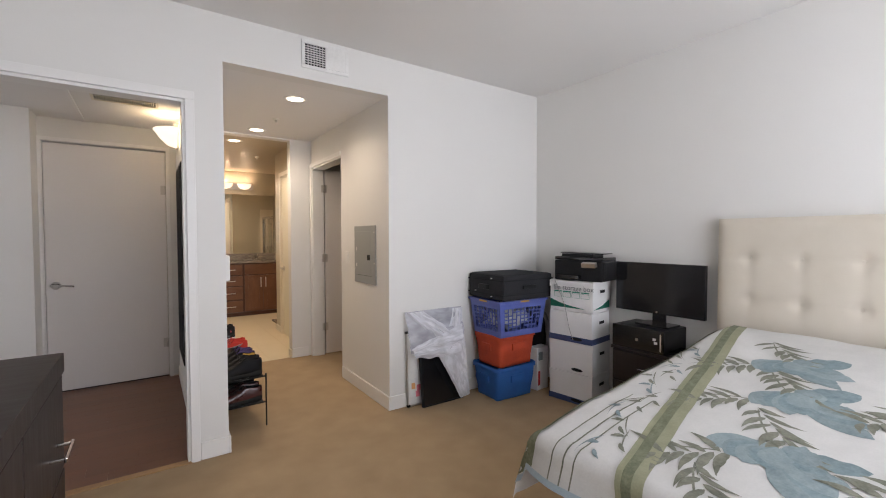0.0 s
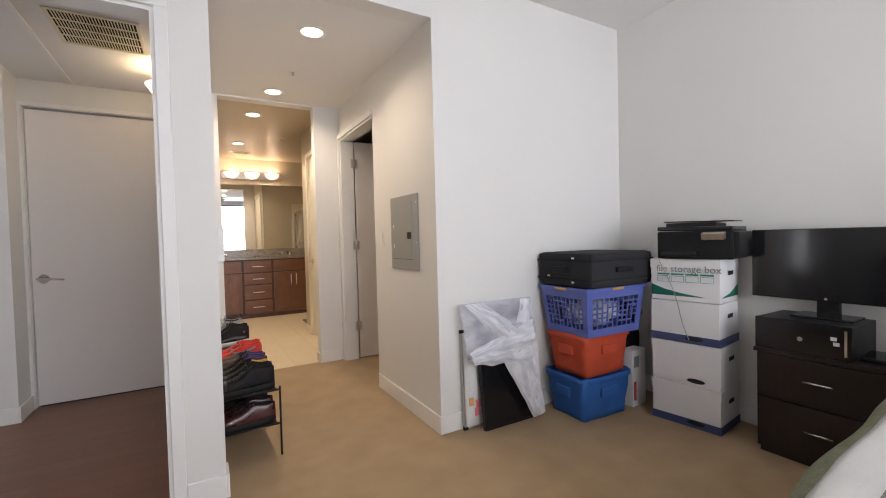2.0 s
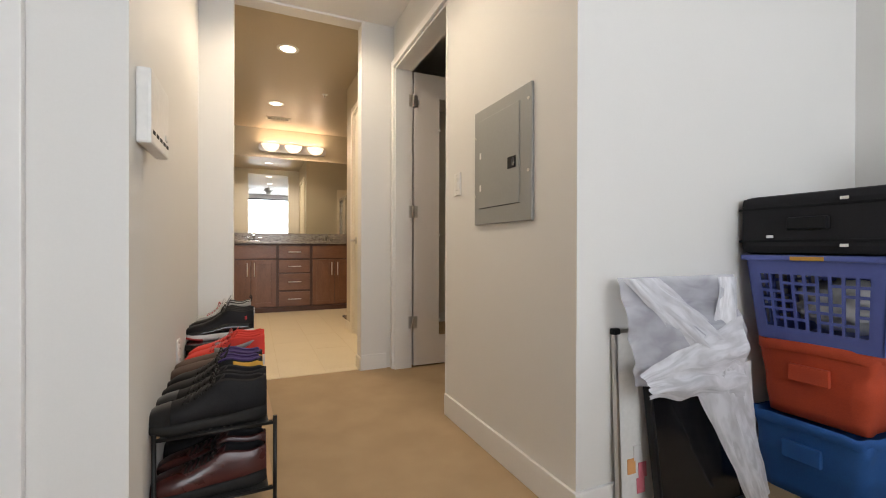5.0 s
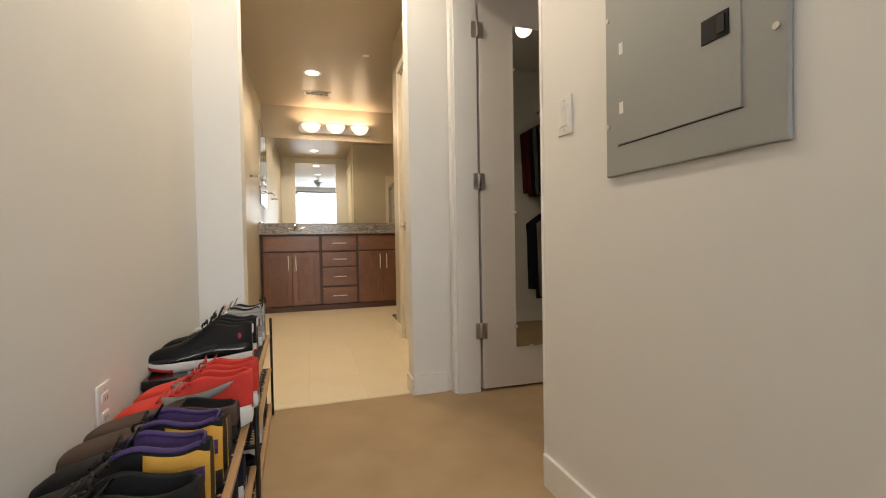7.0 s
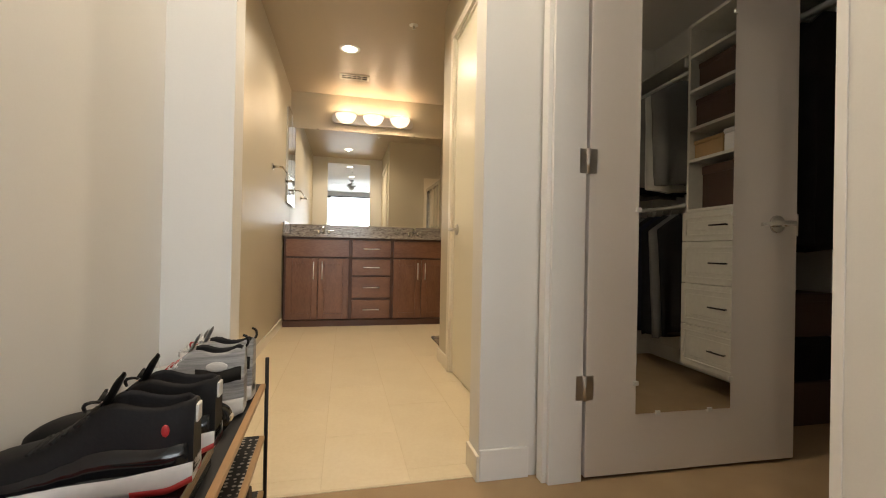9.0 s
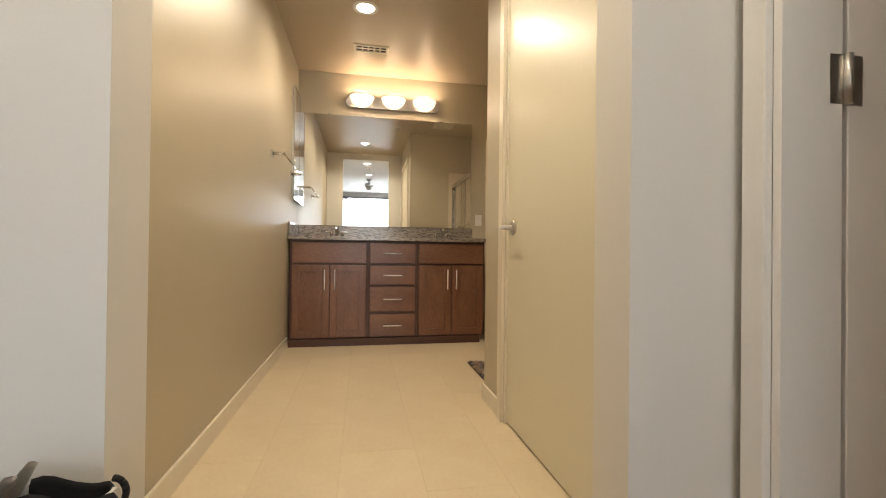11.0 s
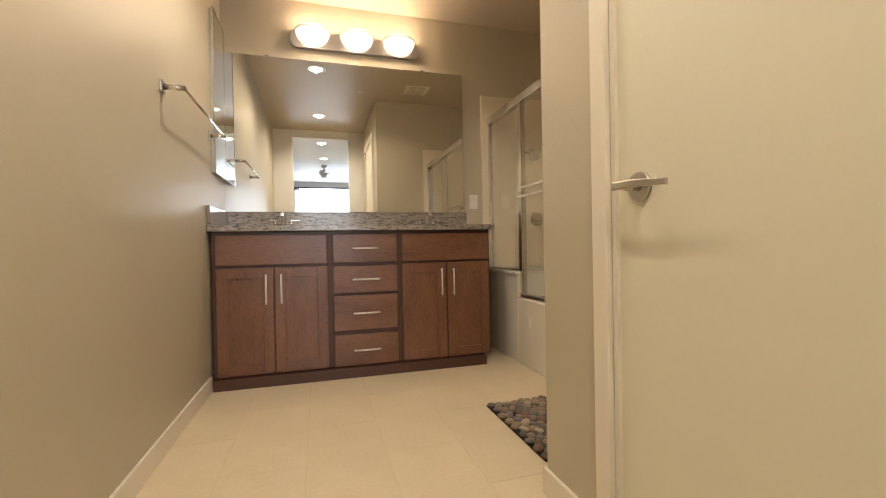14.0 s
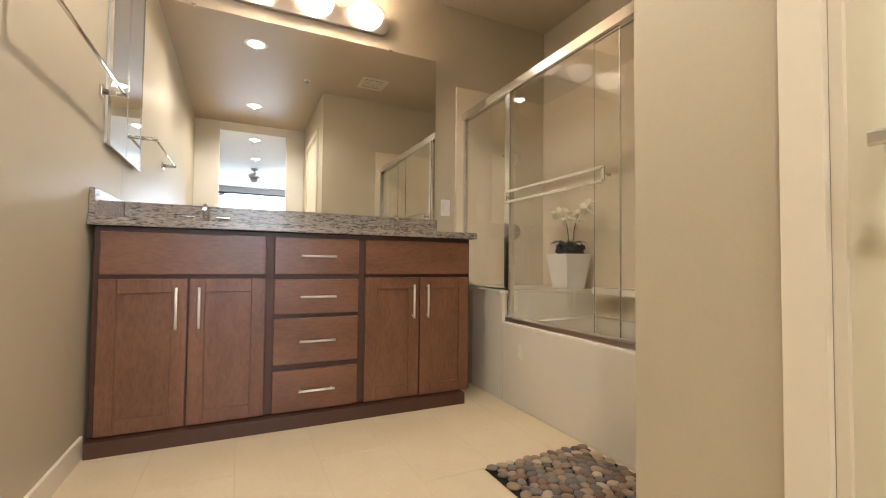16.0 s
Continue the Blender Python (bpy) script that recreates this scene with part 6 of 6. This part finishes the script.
for f in bm.faces:
    f.smooth = True
part("laundry", bm, CLOTH_WHITE, _ob, "crumpled pale laundry inside")

_ob = thing("suitcase", pose(3.314, 3.868, 0.88, 0, 0, -1) @ Matrix.Diagonal((1.31, 1, 1.11, 1)), "charcoal fabric suitcase lying flat on the basket", "suitcase")
part("shell", cuboid((-0.225, 0.225, -0.245, 0.235, 0.0, 0.20), 0.028), SUITCASE, _ob)
bm = bmesh.new()
for z in (0.045, 0.155):
    for b in ((-0.2285, 0.2285, -0.2485, -0.240), (-0.2285, -0.220, -0.2485, 0.235), (0.220, 0.2285, -0.2485, 0.235)):
        bx(bm, *b, z - 0.004, z + 0.004, bev=0.002)
part("piping", bm, CLOTH_BLACK, _ob)
part("side_handle", cuboid((-0.06, 0.06, -0.262, -0.244, 0.085, 0.115), 0.006), BLACK_PLASTIC, _ob)
part("top_handle", cuboid((-0.244, -0.223, -0.06, 0.06, 0.08, 0.12), 0.006), BLACK_PLASTIC, _ob)
for _y, _z in ((-0.10, 0.03), (-0.10, 0.17), (0.12, 0.06)):
    part("zip_pull", cuboid((-0.231, -0.226, _y - 0.012, _y + 0.012, _z - 0.005, _z + 0.005), 0.001), CHROME, _ob)

# whiteboard, black panel and plastic bag leaning against the wall
_ob = thing("whiteboard", pose(2.358, 4.078, 0.0, -2.5), "small framed whiteboard with pinned notes leaning on the wall", "whiteboard")
part("board", cuboid((0.008, 0.16, 0.0, 0.010, 0.012, 0.62)), WHITE_PLASTIC, _ob)
bm = bmesh.new()
for b in ((0.0, 0.012, -0.004, 0.014, 0.0, 0.63), (0.156, 0.168, -0.004, 0.014, 0.0, 0.63)):
    bx(bm, *b, bev=0.002)
part("frame", bm, NICKEL, _ob, "aluminium edge")
for z in (0.0, 0.612):
    part("rail", cuboid((0.012, 0.156, -0.004, 0.014, z + 0.004, z + 0.018), 0.002), NICKEL, _ob)
    for x in (-0.004, 0.142):
        part("end_cap", cuboid((x, x + 0.030, -0.006, 0.016, z, z + 0.022), 0.006), BLACK_PLASTIC, _ob)
for x, z, m in ((0.06, 0.17, NOTE_ORANGE), (0.10, 0.10, NOTE_PINK), (0.11, 0.15, NOTE_PINK), (0.09, 0.21, CARD_WHITE)):
    part("note", cuboid((x - 0.018, x + 0.018, -0.0025, -0.0005, z - 0.025, z + 0.025), 0, pose(0, 0, 0, 0, 0, 0)), m, _ob)
_ob = thing("black_board", pose(2.462, 4.0, 0.0, -7.5), "large black framed panel leaning on the wall", "picture")
part("panel", cuboid((0.012, 0.408, 0.0, 0.018, 0.012, 0.778)), GLOSS_BLACK, _ob)
bm = bmesh.new()
for b in ((0.0, 0.012, 0.0, 0.79), (0.408, 0.42, 0.0, 0.79), (0.012, 0.408, 0.0, 0.012), (0.012, 0.408, 0.778, 0.79)):
    bx(bm, b[0], b[1], -0.006, 0.022, b[2], b[3], bev=0.002)
part("frame", bm, BLACK_PLASTIC, _ob)
_ob = thing("plastic_bag", pose(2.435, 3.972, 0.0, -7.5), "crumpled clear plastic bag draped over the black panel", "plastic bag")


def drape(name, mat, c00, c10, c01, c11, out, seed, n=22, m=14):
    """A creased sheet between four corners (x, z); creases run from its first side to its second."""
    bm = bmesh.new()
    g = []
    for i in range(n + 1):
        u = i / n
        row = []
        for j in range(m + 1):
            v = j / m
            x = (c00[0] * (1 - u) + c10[0] * u) * (1 - v) + (c01[0] * (1 - u) + c11[0] * u) * v
            z = (c00[1] * (1 - u) + c10[1] * u) * (1 - v) + (c01[1] * (1 - u) + c11[1] * u) * v
            edge = math.sin(math.pi * v)
            y = -out - 0.016 * edge + 0.022 * noise.noise(Vector((u * 1.6, v * 4.5, seed))) + 0.010 * noise.noise(Vector((u * 4, v * 11, seed + 5)))
            row.append(bm.verts.new((x + 0.005 * noise.noise(Vector((u * 3, v * 2, seed + 9))), y, z + 0.012 * noise.noise(Vector((u * 5, v * 3, seed + 2))) * (z < 0.7))))
        g.append(row)
    for i in range(n):
        for j in range(m):
            bm.faces.new((g[i][j], g[i][j + 1], g[i + 1][j + 1], g[i + 1][j])).smooth = True
    return part(name, bm, mat, _ob)


drape("film", FILM_CLEAR, (-0.115, 0.81), (0.46, 0.81), (-0.085, 0.47), (0.46, 0.45), 0.022, 1)
drape("fold", FILM_WHITE, (-0.11, 0.805), (0.33, 0.40), (0.05, 0.805), (0.43, 0.55), 0.036, 2)
drape("fold", FILM_WHITE, (-0.085, 0.51), (0.44, 0.66), (-0.06, 0.43), (0.40, 0.38), 0.050, 3)
drape("fold", FILM_WHITE, (0.36, 0.80), (0.24, 0.44), (0.47, 0.80), (0.46, 0.42), 0.034, 4)
drape("tail", FILM_WHITE, (0.16, 0.45), (0.37, 0.03), (0.46, 0.50), (0.46, 0.05), 0.040, 5)

# flat carton and a black bag behind the bins
_ob = thing("flat_carton", pose(3.535, 3.735, 0.0, 0, 0, 4) @ Matrix.Diagonal((1, 1, 1.1, 1)), "narrow white carton with red lettering bars", "carton")
part("body", cuboid((0.0, 0.16, 0.0, 0.09, 0.0, 0.36), 0.003), CARD_WHITE, _ob)
part("lettering_bar", cuboid((0.015, 0.045, -0.001, 0.0005, 0.04, 0.16)), PRINT_RED, _ob)
part("barcode", cuboid((0.02, 0.08, -0.001, 0.0005, 0.25, 0.32)), PRINT_GREY, _ob)
part("flap", cuboid((0.0, 0.16, -0.0018, 0.0005, 0.335, 0.36)), CARD_WHITE, _ob)
_ob = thing("folding_chair_bag", pose(3.565, 3.815, 0.0) @ Matrix.Diagonal((1.4, 1.3, 1, 1)), "black nylon bag standing behind the bins", "bag")
bm = bmesh.new()
loft(bm, [[(0.09 + 0.085 * r * math.cos(t) + 0.006 * math.sin(3 * t + z * 9), 0.07 + 0.06 * r * math.sin(t), z) for t in (2 * math.pi * k / 18 for k in range(18))] for z, r in ((0.0, 0.9), (0.2, 1.0), (0.45, 0.97), (0.62, 0.9), (0.70, 0.6), (0.72, 0.25))])
part("sack", bm, CLOTH_BLACK, _ob)
bm = bmesh.new()
_pts = [(0.09 + 0.05 * math.cos(t), 0.0, 0.62 + 0.09 * math.sin(t)) for t in (math.pi * k / 10 for k in range(11))]
for p, q in zip(_pts, _pts[1:]):
    rod(bm, p, q, 0.006, seg=6, caps=False)
part("strap", bm, PANEL_GREY, _ob)


# ---- closet ----
# drawer tower with shelves against the east wall
_ob = thing("closet_tower", pose(3.56, 5.06, 0), "white wall-hung closet unit with drawers and open shelves", "closet unit")
D, WT = 0.368, 0.62
for y in (0.0, WT - 0.018):
    part("side_panel", cuboid((0.012, D, y, y + 0.018, 0.13, 2.30), 0.001), MELAMINE, _ob)
part("back_panel", cuboid((D - 0.008, D, 0.018, WT - 0.018, 0.13, 2.30)), MELAMINE, _ob)
for z in (0.13, 1.105, 1.42, 1.62, 1.86, 2.08, 2.282):
    part("shelf", cuboid((0.004, D - 0.009, 0.0185, WT - 0.0185, z, z + 0.018), 0.001), MELAMINE, _ob)
for z0, z1 in ((0.15, 0.402), (0.406, 0.658), (0.662, 0.916), (0.92, 1.10)):
    bm = cuboid((-0.018, 0.0, 0.004, WT - 0.004, z0, z1), 0.004)
    for y0, y1, a0, a1 in ((0.035, WT - 0.035, z0 + 0.03, z0 + 0.042), (0.035, WT - 0.035, z1 - 0.042, z1 - 0.03), (0.035, 0.047, z0 + 0.042, z1 - 0.042), (WT - 0.047, WT - 0.035, z0 + 0.042, z1 - 0.042)):
        bx(bm, -0.026, -0.017, y0, y1, a0, a1, bev=0.003)
    bx(bm, -0.024, -0.017, 0.07, WT - 0.07, z0 + 0.062, z1 - 0.062, bev=0.004)
    d = part("drawer", bm, MELAMINE, _ob)
    bm = bmesh.new()
    zc = (z0 + z1) / 2
    rod(bm, (-0.045, WT / 2 - 0.06, zc), (-0.045, WT / 2 + 0.06, zc), 0.005, seg=8)
    for y in (-0.05, 0.05):
        rod(bm, (-0.02, WT / 2 + y, zc), (-0.045, WT / 2 + y, zc), 0.004, seg=8)
    part("handle", bm, BLACK_METAL, d)


def storage(name, m, w, d, h, mat, label, category="box"):
    ob = thing(name, m, label, category)
    part("body", cuboid((0, d, 0, w, 0, h * 0.8), 0.004), mat, ob)
    part("lid", cuboid((-0.003, d + 0.003, -0.003, w + 0.003, h * 0.8 + 0.0005, h), 0.003), mat, ob)


storage("storage_box", pose(3.60, 5.16, 1.124), 0.36, 0.27, 0.26, BROWN_BOX, "dark brown storage box on closet shelf")
storage("storage_box", pose(3.59, 5.55, 1.124), 0.09, 0.27, 0.27, KRAFT, "upright tan card box on closet shelf")
storage("storage_box", pose(3.60, 5.09, 1.439), 0.22, 0.27, 0.12, KRAFT, "tan shoe box on closet shelf")
storage("storage_box", pose(3.59, 5.33, 1.439), 0.28, 0.28, 0.13, CARD_WHITE, "white shoe box on closet shelf")
storage("storage_box", pose(3.60, 5.10, 1.639), 0.5, 0.28, 0.18, BROWN_BOX, "dark brown storage box on closet shelf")
storage("storage_box", pose(3.60, 5.12, 1.879), 0.46, 0.28, 0.16, BROWN_BOX, "dark brown storage box on closet shelf")

_ob = thing("closet_rods", pose(0, 0, 0), "white closet rods with shelf above", "closet rod")
for y0, y1, zs in ((4.245, 5.055, (1.17, 2.06)), (6.05, 7.475, (2.02,))):
    for z in zs:
        part("rod", rod(bmesh.new(), (3.66, y0, z), (3.66, y1, z), 0.014, seg=12), WHITE_PLASTIC, _ob)
    part("wire_shelf", cuboid((3.58, 3.925, y0, y1, 2.13, 2.145), 0.002), MELAMINE, _ob)
    for y in (y0 + 0.06, y1 - 0.06):
        part("bracket", cuboid((3.60, 3.928, y - 0.006, y + 0.006, zs[-1] + 0.012, 2.13)), WHITE_PLASTIC, _ob)

_rng = random.Random(3)


def garment(y, z, length, mat, label, width=0.53, thick=0.05, cat="shirt"):
    """A garment hung from a rod at height z: hanger, shoulders and a folded, hanging body."""
    ob = thing("hanging_garment", pose(3.66, y, z), label, cat, "clothes on closet rods")
    bm = bmesh.new()
    pts = [Vector((0.0, 0, -0.055))] + [Vector((0.018 * math.sin(a), 0, 0.0 + 0.018 * math.cos(a) - 0.0)) for a in (2.9, 1.6, 0.4, -0.9)]
    for p, q in zip(pts, pts[1:]):
        rod(bm, p, q, 0.002, seg=6, caps=False)
    part("hanger", bm, CHROME, ob)
    bm = bmesh.new()
    rings = []
    seed = _rng.uniform(0, 50)
    for i in range(15):
        s = i / 14
        zz = -0.06 - length * s
        w = width / 2 * (0.25 + 0.75 * min(1, s / 0.14)) * (1 - 0.12 * s)
        ring = []
        for k in range(22):
            t = 2 * math.pi * k / 22
            c, sn = math.cos(t), math.sin(t)
            px = w * c
            fold = (0.012 + 0.02 * s) * math.sin(px * 38 + seed) + 0.01 * noise.noise(Vector((px * 8, s * 4, seed)))
            ring.append((px, thick / 2 * sn * (0.5 + 0.7 * min(1, s / 0.2)) + fold * min(1, s / 0.15), zz + 0.012 * math.sin(px * 20 + seed) * (i == 14)))
        rings.append(ring)
    loft(bm, rings)
    part("cloth", bm, mat, ob)


_y = 4.29
for _i in range(9):
    garment(_y, 2.06, _rng.uniform(0.66, 0.76), (CLOTH_MAROON, CLOTH_MAROON, CLOTH_BLACK, CLOTH_GREY, CLOTH_BLACK, CLOTH_NAVY, CLOTH_GREY, CLOTH_WHITE, CLOTH_GREY)[_i], "shirt on a hanger in the closet")
    garment(_y + 0.02, 1.17, _rng.uniform(0.74, 0.86), (CLOTH_BLACK, CLOTH_NAVY, CLOTH_BLACK, CLOTH_GREY, CLOTH_BLACK, CLOTH_NAVY, CLOTH_BLACK, CLOTH_GREY, CLOTH_BLACK)[_i], "dark trousers on a hanger in the closet", 0.46, 0.045, "trousers")
    _y += 0.082
_y = 6.16
for _i in range(12):
    garment(_y, 2.02, _rng.uniform(0.95, 1.1), (CLOTH_BLACK, CLOTH_NAVY, CLOTH_BLACK, CLOTH_GREY)[_i % 4], "dark jacket on a hanger in the closet", 0.48, 0.06, "jacket")
    _y += 0.10
for _i, (_z, _m) in enumerate(((0.0, BROWN_BOX), (0.22, CLOTH_BLACK), (0.44, BROWN_BOX))):
    storage("storage_box", pose(3.58, 6.30, _z), 0.40, 0.32, 0.215, _m, "dark storage box stacked on closet floor")
    storage("storage_box", pose(3.58, 6.75, _z), 0.40, 0.32, 0.215, _m, "dark storage box stacked on closet floor")


# ---- floor pieces ----
_fb = structure("floor_bathroom", GROUT, (0.80, 2.345, 6.165, 9.875, -0.1, 0.003), (2.345, 3.6, 7.825, 9.875, -0.1, 0.003), label="long cream floor tiles in running bond with sandy grout")
TW, TL = 0.311, 0.677


def tile_mesh(w, d):
    bm = cuboid((0, w, 0, d, -0.006, 0.004), 0.0008)
    return mesh_of("tile", bm, TILE)


_cache = {}
for _i in range(-5, 4):
    for _j in range(-5, 4):
        x0, x1 = 2.044 + TW * _i, 2.044 + TW * (_i + 1)
        y0 = 8.62 + TL * _j - (TL / 2 if _i % 2 else 0)
        y1 = y0 + TL
        x0, x1, y0, y1 = max(x0, 0.80), min(x1, 2.83), max(y0, 6.165), min(y1, 9.87)
        if x0 > 2.2:
            y0 = max(y0, 7.825)
        elif x1 > 2.34 and y0 < 7.825:
            x1 = 2.34
        if x1 - x0 < 0.02 or y1 - y0 < 0.02:
            continue
        w, d = round(x1 - x0 - 0.003, 4), round(y1 - y0 - 0.003, 4)
        if (w, d) not in _cache:
            _cache[(w, d)] = tile_mesh(w, d)
        ob = new("tile", _cache[(w, d)])
        ob.parent = _fb
        ob.location = (x0 + 0.0015, y0 + 0.0015, 0)
structure("trim_carpet_edge", GROUT, (1.135, 1.975, 6.155, 6.165, -0.002, 0.003), label="carpet edge at the tiles")

_fh = structure("floor_hall", GAP, (-3.5, 0.85, 4.24, 6.30, -0.1, -0.004), label="reddish brown hall floorboards")
_rng = random.Random(8)
_cache = {}
_y = 4.15
while _y < 6.29:
    x = -3.5 + _rng.uniform(-0.8, 0)
    while x < 0.85:
        L = _rng.choice((0.9, 1.2, 1.5))
        x0, x1 = max(x, -3.5), min(x + L, 0.85)
        d = round(min(0.125, 6.30 - _y), 4)
        if x1 - x0 > 0.02:
            k = (round(x1 - x0, 3), d)
            if k not in _cache:
                _cache[k] = mesh_of("plank", cuboid((0, k[0] - 0.0012, 0, d - 0.0012, -0.008, 0.0)), PLANK)
            ob = new("plank", _cache[k])
            ob.parent = _fh
            ob.location = (x0, _y, 0)
        x += L
    _y += 0.125
